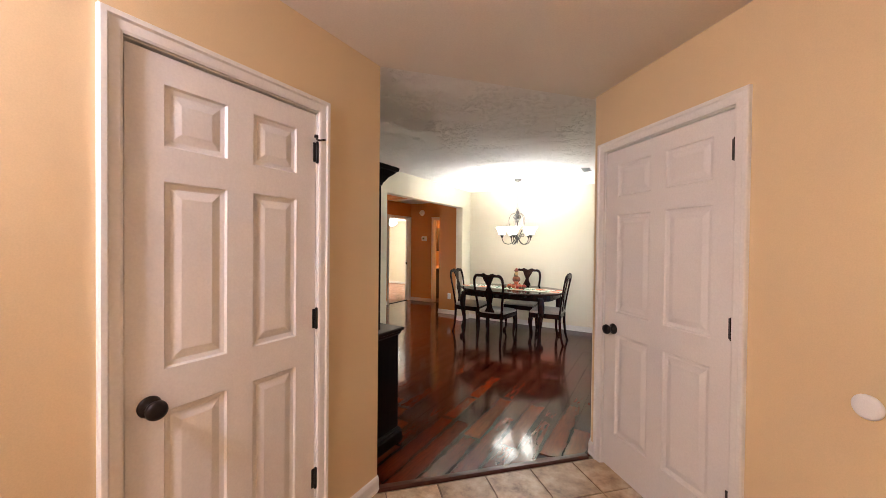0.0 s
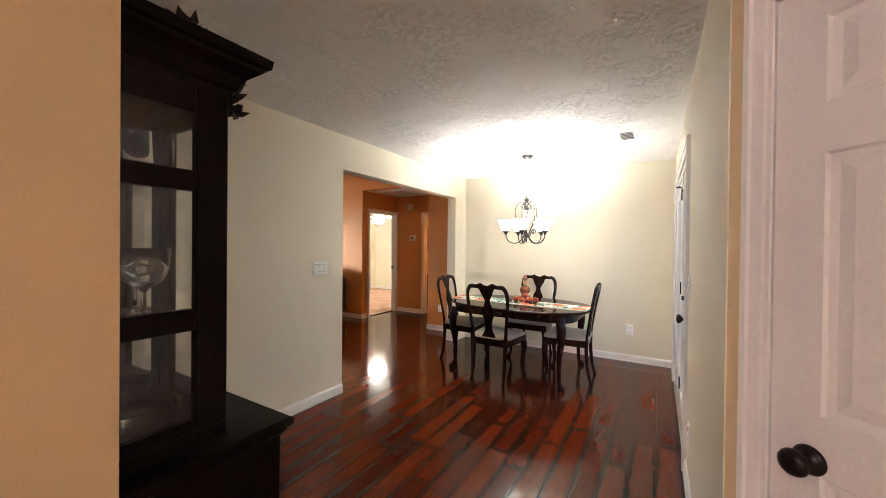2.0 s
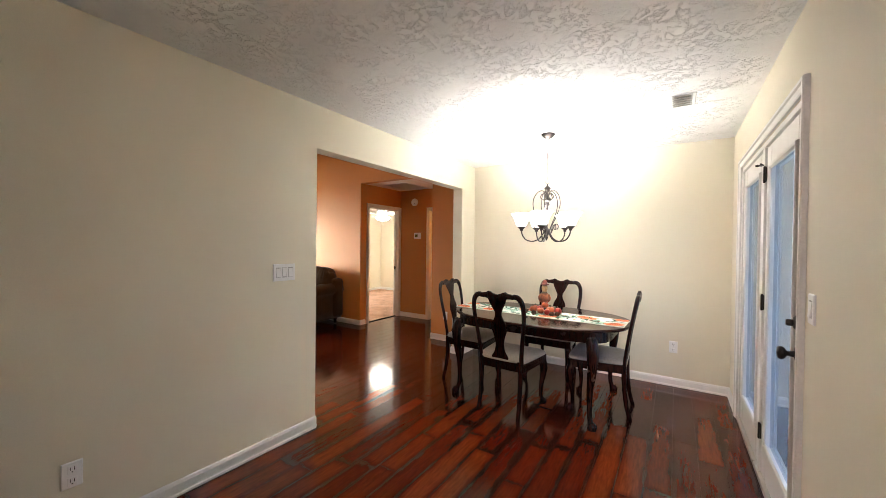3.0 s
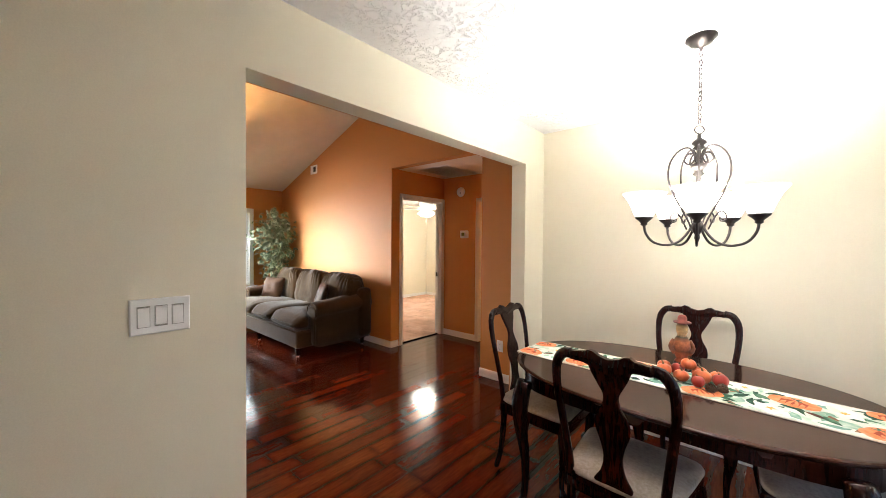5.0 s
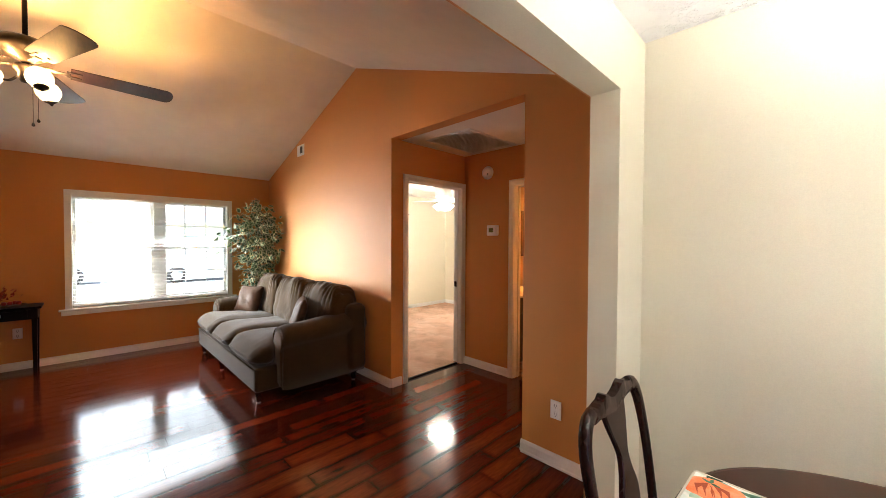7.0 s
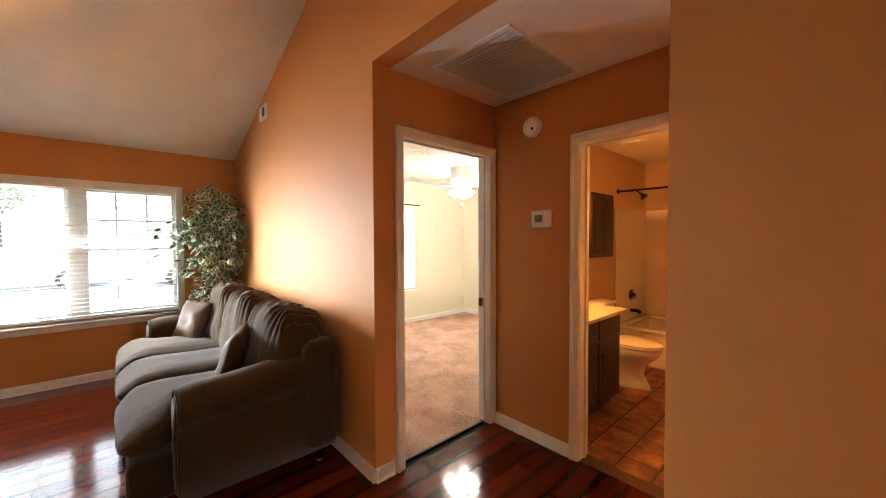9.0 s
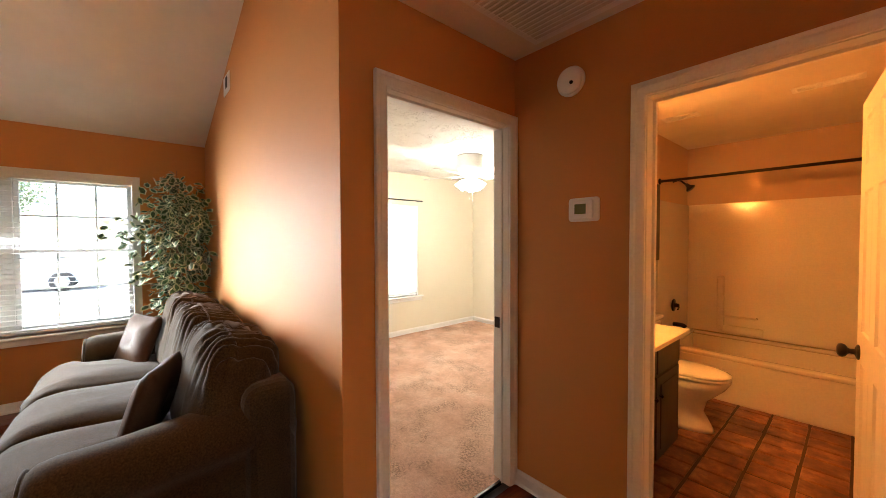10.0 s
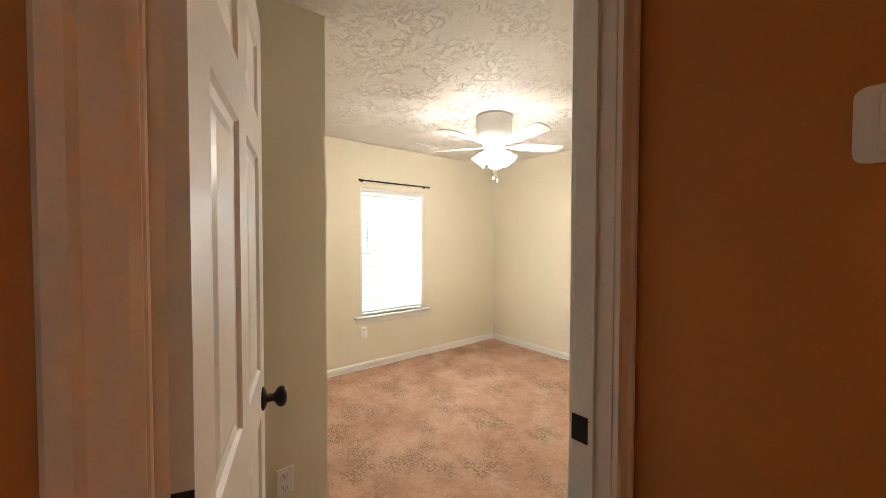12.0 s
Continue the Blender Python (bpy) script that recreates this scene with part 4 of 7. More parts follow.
    for px, py, s in ((-58, 10, 1.5), (-60, -3, 1.7), (-57, 24, 1.6)):
        t = thing("tree", pose(px, py, -0.35), "leafy tree across the street", "tree", "street trees")
        limbs = [tube([(0, 0, 0, 0.22 * s), (0.1, 0, 1.5 * s, 0.17 * s), (0, 0.1, 3 * s, 0.1 * s), (0, 0, 5 * s, 0.03)], 0.1, 8, 3)]
        for k in range(6):
            a = k * 1.05
            limbs.append(tube([(0, 0, 2 * s + 0.3 * k, 0.07), (math.cos(a) * 0.9, math.sin(a) * 0.9, 3 * s + 0.3 * k, 0.045), (math.cos(a) * 1.8, math.sin(a) * 1.8, 3.6 * s + 0.3 * k, 0.015)], 0.05, 6, 3))
        part("trunk", join(*limbs), bark, t)
        v, f = [], []
        for k in range(1500):
            a, b, q = r.uniform(0, 6.283), r.uniform(-1, 1), r.random() ** 0.4
            rad = 2.3 * s * q * (0.8 + 0.4 * noise.noise(Vector((math.cos(a) * 2, math.sin(a) * 2, b * 2 + px))))
            p = Vector((rad * math.cos(a) * math.sqrt(1 - b * b), rad * math.sin(a) * math.sqrt(1 - b * b), 4.2 * s + rad * b * 0.9))
            u, w = Vector((r.gauss(0, 1), r.gauss(0, 1), r.gauss(0, 1))).normalized() * 0.16, Vector((r.gauss(0, 1), r.gauss(0, 1), r.gauss(0, 1))).normalized() * 0.1
            i = len(v)
            v += [tuple(p - u), tuple(p + w), tuple(p + u), tuple(p - w)]
            f.append((i, i + 1, i + 2, i + 3))
        part("crown", (v, f, False), leafm, t)
    wall("porch_roof", box(0.372, 3.6, 3.3, 8.4, 2.62, 2.72), TRIM, "white porch ceiling over the deck", "porch roof")
    # porch outside the patio door
    deckwood = mottled("grey_deck_board", (0.28, 0.28, 0.29), 0.8, 0.1, 3, 60, 0.3)
    dk = thing("deck", pose(0.42, 3.6, -0.1), "weathered grey porch deck", "deck", kind="structure")
    bmsh = None
    for k in range(20):
        m = pose(0.07 + k * 0.145, 0, 0)
        if bmsh is None:
            bmsh = part("deck_board", rbox(-0.07, 0.07, 0, 4.6, -0.03, 0, r=0.004), deckwood, dk, "", m).data
        else:
            part("deck_board", bmsh, deckwood, dk, "", m)
    part("joist", join(box(0.02, 2.9, 0.05, 0.1, -0.25, -0.031), box(0.02, 2.9, 2.3, 2.35, -0.25, -0.031), box(0.02, 2.9, 4.5, 4.55, -0.25, -0.031)), deckwood, dk)
    rl = thing("porch_railing", pose(3.25, 3.65, -0.1), "white painted porch railing", "railing")
    for z in (0.12, 0.95):
        part("rail", rbox(-0.03, 0.03, 0, 4.5, z, z + 0.05), TRIM, rl)
    for k in range(3):
        part("post", rbox(-0.05, 0.05, k * 2.2, k * 2.2 + 0.1, 0, 1.05), TRIM, rl)
    bal = None
    for k in range(36):
        m = pose(0, 0.16 + k * 0.12, 0)
        bal = part("baluster", bal or rbox(-0.015, 0.015, -0.015, 0.015, 0.17, 0.95), TRIM, rl, "", m).data
    pc = thing("patio_chair", pose(1.5, 5.1, -0.1, 0, 0, 70), "pale slatted patio chair on the deck", "chair")
    for sx in (-0.27, 0.24):
        for sy in (-0.25, 0.22):
            part("leg", rbox(sx, sx + 0.035, sy, sy + 0.035, 0, 0.62 if sy > 0 else 0.95), TRIM, pc)
        part("arm", rbox(sx - 0.01, sx + 0.05, -0.25, 0.28, 0.62, 0.645), TRIM, pc)
    for k in range(6):
        part("seat_slat", rbox(-0.27, 0.275, -0.22 + k * 0.08, -0.16 + k * 0.08, 0.40, 0.42), TRIM, pc)
        part("back_slat", rbox(-0.23 + k * 0.08, -0.17 + k * 0.08, -0.25, -0.23, 0.45, 0.95), TRIM, pc)


outdoors()


# ---- Dining room ----
def cabriole(x, y, h, k=1.0, fx=1, fy=1):
    """Curved leg with a pad foot; it swells outwards along (fx, fy)."""
    return tube([(x, y, h, 0.030 * k), (x + 0.012 * fx * k, y + 0.012 * fy * k, h * 0.84, 0.034 * k), (x + 0.010 * fx * k, y + 0.010 * fy * k, h * 0.66, 0.027 * k), (x - 0.004 * fx * k, y - 0.004 * fy * k, h * 0.40, 0.018 * k),
                 (x - 0.004 * fx * k, y - 0.004 * fy * k, h * 0.16, 0.014 * k), (x + 0.004 * fx * k, y + 0.004 * fy * k, 0.05, 0.016 * k), (x + 0.014 * fx * k, y + 0.014 * fy * k, 0.026, 0.027 * k), (x + 0.014 * fx * k, y + 0.014 * fy * k, 0.0, 0.024 * k)], 0.02, 10, 4)


def damask_seat():
    """Slip seat, wider at the front."""
    v, f, sm = pillow(1, 1, 1, 7, 2.6, 12)
    out = []
    for x, y, z in v:
        w = 0.475 + 0.055 * y * 2
        out.append((x * w, y * 0.455, 0.455 + z * (0.085 if z > 0 else 0.05)))
    return out, f, sm


def queen_anne_chair(m):
    c = thing("dining_chair", m, "dark mahogany splat-back dining chair with taupe damask seat", "chair", "chairs round the dining table")
    part("seat", damask_seat(), SEATCLOTH, c, "taupe damask slip seat")
    rail = [(-0.205, -0.215), (0.205, -0.215), (0.245, 0.21), (0.235, 0.225), (-0.235, 0.225), (-0.245, 0.21)]
    part("seat_rail", ring_stack([[(x * k, y * k, z) for x, y in rail] for z, k in ((0.375, 0.985), (0.382, 1.0), (0.435, 1.0), (0.442, 0.985))]), MAHOGANY, c)
    for s in (-1, 1):
        part("front_leg", cabriole(0.212 * s, 0.192, 0.40, 1.0, s, 1), MAHOGANY, c)
        part("rear_leg", tube([(0.178 * s, -0.205, 0.43, 0.021), (0.176 * s, -0.208, 0.28, 0.019), (0.176 * s, -0.225, 0.12, 0.017), (0.178 * s, -0.255, 0.0, 0.016)], 0.02, 8, 4), MAHOGANY, c)
        part("back_post", tube([(0.182 * s, -0.205, 0.42, 0.021), (0.186 * s, -0.215, 0.52, 0.018), (0.205 * s, -0.238, 0.68, 0.0175), (0.221 * s, -0.262, 0.82, 0.018), (0.218 * s, -0.282, 0.925, 0.020), (0.188 * s, -0.293, 0.982, 0.022), (0.145 * s, -0.297, 0.995, 0.021)], 0.02, 10, 4, 0.75), MAHOGANY, c)
    crest = []
    for k in range(17):
        x = -0.15 + 0.30 * k / 16
        a = abs(x)
        top = 1.012 + 0.016 * math.exp(-((a - 0.068) / 0.016) ** 2) - 0.012 * math.exp(-(x / 0.03) ** 2) - (0.004 if a > 0.12 else 0)
        bot = 0.972 - 0.030 * max(0, 1 - a / 0.10)
        crest.append([(x, -0.309, bot), (x, -0.315, (bot + top) / 2), (x, -0.309, top), (x, -0.285, top), (x, -0.279, (bot + top) / 2), (x, -0.285, bot)])
    part("crest_rail", ring_stack(crest), MAHOGANY, c)
    prof = spline([(0.975, 0.085), (0.93, 0.068), (0.885, 0.045), (0.845, 0.028), (0.80, 0.038), (0.755, 0.062), (0.70, 0.066), (0.64, 0.046), (0.58, 0.036), (0.52, 0.048), (0.475, 0.074), (0.43, 0.078)], 3)
    rings = []
    for z, w in prof:
        y = -0.212 - 0.085 * ((z - 0.43) / 0.56) ** 0.9 if z > 0.43 else -0.212
        y += 0.018 * math.sin((z - 0.43) / 0.56 * math.pi)
        rings.append([(-w, y - 0.005, z), (-w * 0.9, y - 0.008, z), (w * 0.9, y - 0.008, z), (w, y - 0.005, z), (w, y + 0.005, z), (w * 0.9, y + 0.008, z), (-w * 0.9, y + 0.008, z), (-w, y + 0.005, z)])
    part("back_splat", ring_stack([[tuple(float(q) for q in p) for p in r] for r in rings]), MAHOGANY, c)
    part("shoe_rail", rbox(-0.18, 0.18, -0.222, -0.188, 0.42, 0.462), MAHOGANY, c)
    return c


chair = queen_anne_chair(pose(-1.395, 5.60, 0, 0, 0, -2))
for m in (pose(-1.985, 6.0, 0, 0, 0, -88), pose(-1.295, 6.515, 0, 0, 0, 179), pose(-0.74, 6.03, 0, 0, 0, 92)):
    copy_thing(chair, m)


def racetrack(lx, ly, n=40, p=2.35):
    """Oval with flattened long sides."""
    out = []
    for k in range(n * 2):
        a = math.pi * k / n
        c, s = math.cos(a), math.sin(a)
        out.append((lx * math.copysign(abs(c) ** (2 / p), c), ly * math.copysign(abs(s) ** (2 / p), s)))
    return out


table = thing("dining_table", pose(-1.31, 6.025, 0, 0, 0, -1.5), "polished oval dark mahogany dining table with cabriole legs", "table")
part("tabletop", ring_stack([[(x, y, z) for x, y in racetrack(0.825 - i, 0.548 - i)] for z, i in ((0.722, 0.03), (0.724, 0.014), (0.732, 0.006), (0.740, 0.0), (0.745, 0.001), (0.749, 0.008), (0.750, 0.016))]), TABLETOP, table, "polished dark oval tabletop")
part("apron", ring_stack([[(x, y, z) for x, y in racetrack(0.70, 0.44, 40, 5)] for z in (0.64, 0.722)]), MAHOGANY, table)
for sx in (-1, 1):
    for sy in (-1, 1):
        part("leg", cabriole(0.595 * sx, 0.452 * sy - 0.0, 0.70, 1.35, sx, sy), MAHOGANY, table)


def washed(name, stops, scale=16, rough=0.85, island=0.25):
    """Printed watercolour tone: drifting colour, each motif a little different."""
    m, ns, ln, b = shader(name, stops[0], rough, 0, 0.15)
    tc = ns.new("ShaderNodeTexCoord").outputs["Object"]
    n = noise_tex(ns, ln, tc, scale, 4, 0.6)
    isl = ns.new("ShaderNodeNewGeometry").outputs["Random Per Island"]
    f = maths(ns, ln, "ADD", n.outputs[0], maths(ns, ln, "MULTIPLY", maths(ns, ln, "SUBTRACT", isl, 0.5), island))
    r = ramp(ns, [(0.28 + 0.44 * k / max(1, len(stops) - 1), c) for k, c in enumerate(stops)])
    ln.new(f, r.inputs[0])
    ln.new(r.outputs[0], b.inputs["Base Color"])
    bumped(ns, ln, b, noise_tex(ns, ln, tc, 400, 2).outputs[0], 0.15, 0.001)
    return m


RUNNER_BASE = washed("printed_runner_cloth", [(0.36, 0.54, 0.45), (0.62, 0.72, 0.64), (0.78, 0.79, 0.74), (0.50, 0.64, 0.55)], 11)
INK_ORANGE = washed("printed_orange", [(0.74, 0.17, 0.06), (0.80, 0.24, 0.10), (0.84, 0.33, 0.18)], 30, island=0.5)
INK_RUST = washed("printed_rust_line", [(0.30, 0.055, 0.03), (0.42, 0.08, 0.03)], 30)
INK_DARK = washed("printed_dark_green", [(0.015, 0.045, 0.035), (0.03, 0.10, 0.06), (0.10, 0.22, 0.14)], 34, island=0.6)
INK_SAGE = washed("printed_sage", [(0.16, 0.34, 0.26), (0.32, 0.50, 0.40), (0.52, 0.66, 0.56)], 24, island=0.7)
INK_PETAL = washed("printed_petal", [(0.64, 0.68, 0.62), (0.82, 0.82, 0.77), (0.86, 0.85, 0.80)], 26, island=0.5)
INK_OCHRE = washed("printed_ochre", [(0.62, 0.36, 0.07), (0.75, 0.50, 0.14)], 40)
INK_BROWN = washed("printed_brown", [(0.06, 0.025, 0.018), (0.17, 0.07, 0.04), (0.40, 0.24, 0.14)], 34)

RL, RW = 0.80, 0.1675
rb_ = bmesh.new()
bmesh.ops.create_grid(rb_, x_segments=60, y_segments=10, size=0.5)
for vtx in rb_.verts:
    x, y = vtx.co.x * 2 * RL, vtx.co.y * 2 * RW
    vtx.co = (x, y, 0.0035 + 0.0004 * noise.noise(Vector((x * 7, y * 9, 1))))
ext = bmesh.ops.extrude_face_region(rb_, geom=rb_.faces[:])
bmesh.ops.translate(rb_, verts=[e for e in ext["geom"] if isinstance(e, bmesh.types.BMVert)], vec=(0, 0, -0.0018))
runner = thing("table_runner", pose(-1.325, 6.015, 0.750, 0, 0, -2.5), "white table runner printed with orange pumpkins and green leaves", "table runner")
part("cloth", rb_, RUNNER_BASE, runner)


def clip_runner(outline):
    return [(max(-RL + 0.004, min(RL - 0.004, x)), max(-RW + 0.004, min(RW - 0.004, y))) for x, y in outline]


def motif(outline, z, cx, cy, turn):
    """A flat printed shape lying on the cloth."""
    c, s_ = math.cos(turn), math.sin(turn)
    pts = clip_runner([(cx + x * c - y * s_, cy + x * s_ + y * c) for x, y in outline])
    return [(x, y, z) for x, y in pts], [tuple(range(len(pts)))], False


def leaf_shape(L, W, bend=0.0):
    up = [(L * t, W * math.sin(math.pi * t ** 0.8) + bend * math.sin(math.pi * t)) for t in [k / 7 for k in range(8)]]
    dn = [(L * t, -W * math.sin(math.pi * t ** 0.8) + bend * math.sin(math.pi * t)) for t in [k / 7 for k in range(7, 0, -1)]]
    return up + dn[1:]


def runner_print():
    r = random.Random(12)
    sage, dark, brown = [], [], []
    for k in range(230):
        x, y = r.uniform(-RL, RL), r.uniform(-RW, RW)
        pick = r.random()
        zz = 0.0042 + 0.000006 * k
        if pick < 0.50:
            sage.append(motif(leaf_shape(r.uniform(0.05, 0.11), r.uniform(0.012, 0.024), r.uniform(-0.012, 0.012)), zz, x, y, r.uniform(0, 6.28)))
        elif pick < 0.90:
            dark.append(motif(leaf_shape(r.uniform(0.045, 0.10), r.uniform(0.008, 0.019), r.uniform(-0.014, 0.014)), zz + 0.0012, x, y, r.uniform(0, 6.28)))
        else:
            brown.append(motif(leaf_shape(r.uniform(0.05, 0.08), 0.014, 0.006), zz + 0.0012, x, y, r.uniform(0, 6.28)))
    part("printed_sage_leaves", join(*sage), INK_SAGE, runner)
    part("printed_dark_leaves", join(*dark), INK_DARK, runner)
    part("printed_brown_leaves", join(*brown), INK_BROWN, runner)
    for x, y, s_ in ((-0.62, 0.02, 1.0), (-0.43, 0.10, 0.9), (-0.30, -0.08, 0.85), (0.02, 0.02, 1.0), (0.30, 0.11, 0.9), (0.40, -0.10, 1.0), (0.62, 0.05, 0.95)):
        petals = [motif(leaf_shape(0.072 * s_, 0.027 * s_, 0.004), 0.0068 + 0.00003 * k, x, y, k * 1.047 + x * 9) for k in range(6)]
        fl = part("printed_flower", join(*petals), INK_PETAL, runner)
        part("flower_centre", join(*[motif(leaf_shape(0.020 * s_, 0.005 * s_), 0.00715, x, y, k * 1.1 + 0.3) for k in range(5)]), INK_OCHRE, fl)
    for x, y, s_, turn in ((-0.745, 0.095, 1.0, 0.3), (-0.735, -0.115, 1.1, -0.4), (-0.42, -0.085, 1.15, 0.5), (-0.13, 0.10, 1.0, -0.3), (0.16, -0.10, 1.1, 0.4), (0.47, 0.045, 1.15, -0.2), (0.72, -0.09, 1.1, 0.6), (0.75, 0.12, 0.9, 0.0)):
        lines = []
        gourd = [(0.078 * s_ * (0.93 + 0.07 * abs(math.sin(3 * a))) * math.cos(a), 0.056 * s_ * (0.93 + 0.07 * abs(math.sin(3 * a))) * math.sin(a)) for a in [k * math.pi / 24 for k in range(48)]]
        for ox in (-0.052, 0.052, -0.034, 0.034, -0.014, 0.014):
            side = 1 if ox > 0 else -1
            lines.append(motif([(side * 0.004 * s_, 0.030 * s_), ((ox - side * 0.012) * s_, 0.010 * s_), ((ox - side * 0.016) * s_, -0.042 * s_), ((ox - side * 0.0185) * s_, -0.010 * s_)], 0.0078, x, y, turn))
        pm = part("printed_pumpkin", motif(gourd, 0.0074, x, y, turn), INK_ORANGE, runner)
        part("pumpkin_ribs", join(*lines), INK_RUST, pm)
        part("pumpkin_stem", join(*[motif(leaf_shape(0.026 * s_, 0.005 * s_), 0.0080, x - 0.03 * s_ * math.sin(turn), y + 0.03 * s_ * math.cos(turn), turn + a) for a in (1.2, 2.4, -0.5)]), INK_DARK, pm)


runner_print()
HEM = cloth("cream_hem", (0.62, 0.59, 0.50), (0.72, 0.69, 0.60), 0.9, 300, 0.1)
for sy in (-1, 1):
    part("hem", rbox(-0.80, 0.80, sy * 0.1675 - 0.003, sy * 0.1675 + 0.003, 0.0008, 0.0052, r=0.001), HEM, runner, "stitched cream hem")
for sx in (-1, 1):
    part("hem", rbox(sx * 0.80 - 0.003, sx * 0.80 + 0.003, -0.164, 0.164, 0.0008, 0.0052, r=0.001), HEM, runner, "stitched cream hem")


def painted_figurine():
    """Bands of paint up the figure: dark base, orange gourd, rust coat, green scarf, straw face, red-brown hat."""
    m, ns, ln, b = shader("painted_resin", (0.3, 0.1, 0.04), 0.5)
    pos = ns.new("ShaderNodeTexCoord").outputs["Object"]
    sep = ns.new("ShaderNodeSeparateXYZ")
    ln.new(pos, sep.inputs[0])
    n = noise_tex(ns, ln, pos, 34, 4)
    z = maths(ns, ln, "ADD", maths(ns, ln, "MULTIPLY", sep.outputs["Z"], 3.0), maths(ns, ln, "MULTIPLY", maths(ns, ln, "SUBTRACT", n.outputs[0], 0.5), 0.07))
    r = ramp(ns, [(0.0, (0.015, 0.012, 0.014)), (0.12, (0.04, 0.02, 0.02)), (0.16, (0.42, 0.075, 0.03)), (0.30, (0.36, 0.085, 0.035)), (0.34, (0.13, 0.04, 0.02)), (0.50, (0.40, 0.13, 0.05)), (0.585, (0.05, 0.05, 0.02)), (0.63, (0.62, 0.38, 0.18)), (0.76, (0.66, 0.46, 0.20)), (0.82, (0.09, 0.028, 0.02)), (0.88, (0.28, 0.06, 0.04))])
    ln.new(z, r.inputs[0])
    g = ramp(ns, [(0.3, (0.55,) * 3), (0.6, (1.1,) * 3)])
    ln.new(n.outputs[0], g.inputs[0])
    ln.new(mixed(ns, ln, 1.0, r.outputs[0], g.outputs[0], "MULTIPLY"), b.inputs["Base Color"])
    bumped(ns, ln, b, n.outputs[0], 0.4, 0.006)
    return m


TERRACOTTA = painted_figurine()
fig = join(lathe([(0, 0), (0.052, 0), (0.056, 0.02), (0.05, 0.05), (0.035, 0.062), (0.042, 0.075), (0.058, 0.10), (0.062, 0.135), (0.055, 0.17), (0.036, 0.195), (0.030, 0.205), (0.040, 0.225), (0.042, 0.25), (0.034, 0.272), (0.062, 0.277), (0.060, 0.284), (0.034, 0.290), (0.031, 0.310), (0.022, 0.322), (0, 0.326)], 18),
           tube([(-0.05, 0, 0.17, 0.018), (-0.075, 0.005, 0.13, 0.017), (-0.05, 0.035, 0.10, 0.014)], 0.016, 8, 3), tube([(0.05, 0, 0.17, 0.018), (0.075, 0.005, 0.13, 0.017), (0.05, 0.035, 0.10, 0.014)], 0.016, 8, 3))
tagged(part("harvest_figurine", fig, TERRACOTTA, None, "", pose(-1.295, 6.22, 0.753, 0, 0, 190) @ Matrix.Diagonal((0.70, 0.70, 0.93, 1))), "painted harvest scarecrow figurine standing on the table runner", "figurine")
PUMPKIN = mottled("orange_pumpkin_skin", (0.50, 0.105, 0.03), 0.36, 0.35, 12, 90, 0.1, 0.002, local=True)
APPLE = mottled("red_apple_skin", (0.36, 0.028, 0.018), 0.3, 0.3, 16, 90, 0.05, 0.001, local=True)
STEM = mottled("dry_stem", (0.13, 0.085, 0.04), 0.8, 0.3, 30, 200, 0.3)


def pumpkin_mesh(r, squash=0.78, ribs=8):
    v, f = [], []
    for i in range(11):
        a = -math.pi / 2 + math.pi * i / 10
        for k in range(32):
            b = 2 * math.pi * k / 32
            rr = r * (1 - 0.10 * (1 - abs(math.cos(b * ribs / 2)))) * (math.cos(a) if 0 < i < 10 else 0.05)
            v.append((rr * math.cos(b), rr * math.sin(b), r * squash * (1 + math.sin(a)) - (0.12 * r if i == 10 else 0)))
    for i in range(10):
        for k in range(32):
            a, b = i * 32 + k, i * 32 + (k + 1) % 32
            f.append((a, b, b + 32, a + 32))
    return v, f, True


def pumpkin(x, y, z, r, mat, name="pumpkin", label="small orange decorative pumpkin on the table runner", group="harvest table decorations"):
    t = thing(name, pose(x, y, z, (x * 977) % 14 - 7, (y * 991) % 14 - 7, (x * 5000) % 360), label, name, group)
    part("flesh", pumpkin_mesh(r, 0.78 if mat is PUMPKIN else 0.92, 8 if mat is PUMPKIN else 5), mat, t)
    part("stem", tube([(0, 0, r * 1.35, r * 0.16), (0.1 * r, 0, r * 1.7, r * 0.1), (0.3 * r, 0.1 * r, r * 1.95, r * 0.09)], 0.004, 6, 3), STEM, t)


for x, y, r, lift in ((-1.185, 6.035, 0.042, 0), (-1.265, 5.995, 0.036, 0), (-1.345, 6.04, 0.038, 0), (-1.125, 6.10, 0.034, 0), (-1.36, 6.125, 0.034, 0), (-1.20, 6.12, 0.036, 0), (-1.245, 6.065, 0.036, 0.045)):
    pumpkin(x, y, 0.757 + lift, r, PUMPKIN)
for x, y, r in ((-1.295, 6.085, 0.034), (-1.105, 6.03, 0.035), (-1.19, 5.955, 0.030)):
    pumpkin(x, y, 0.757, r, APPLE, "apple", "red artificial apple on the table runner")
CONE = mottled("pine_cone_scale", (0.10, 0.05, 0.028), 0.7, 0.4, 40, 200, 0.3)


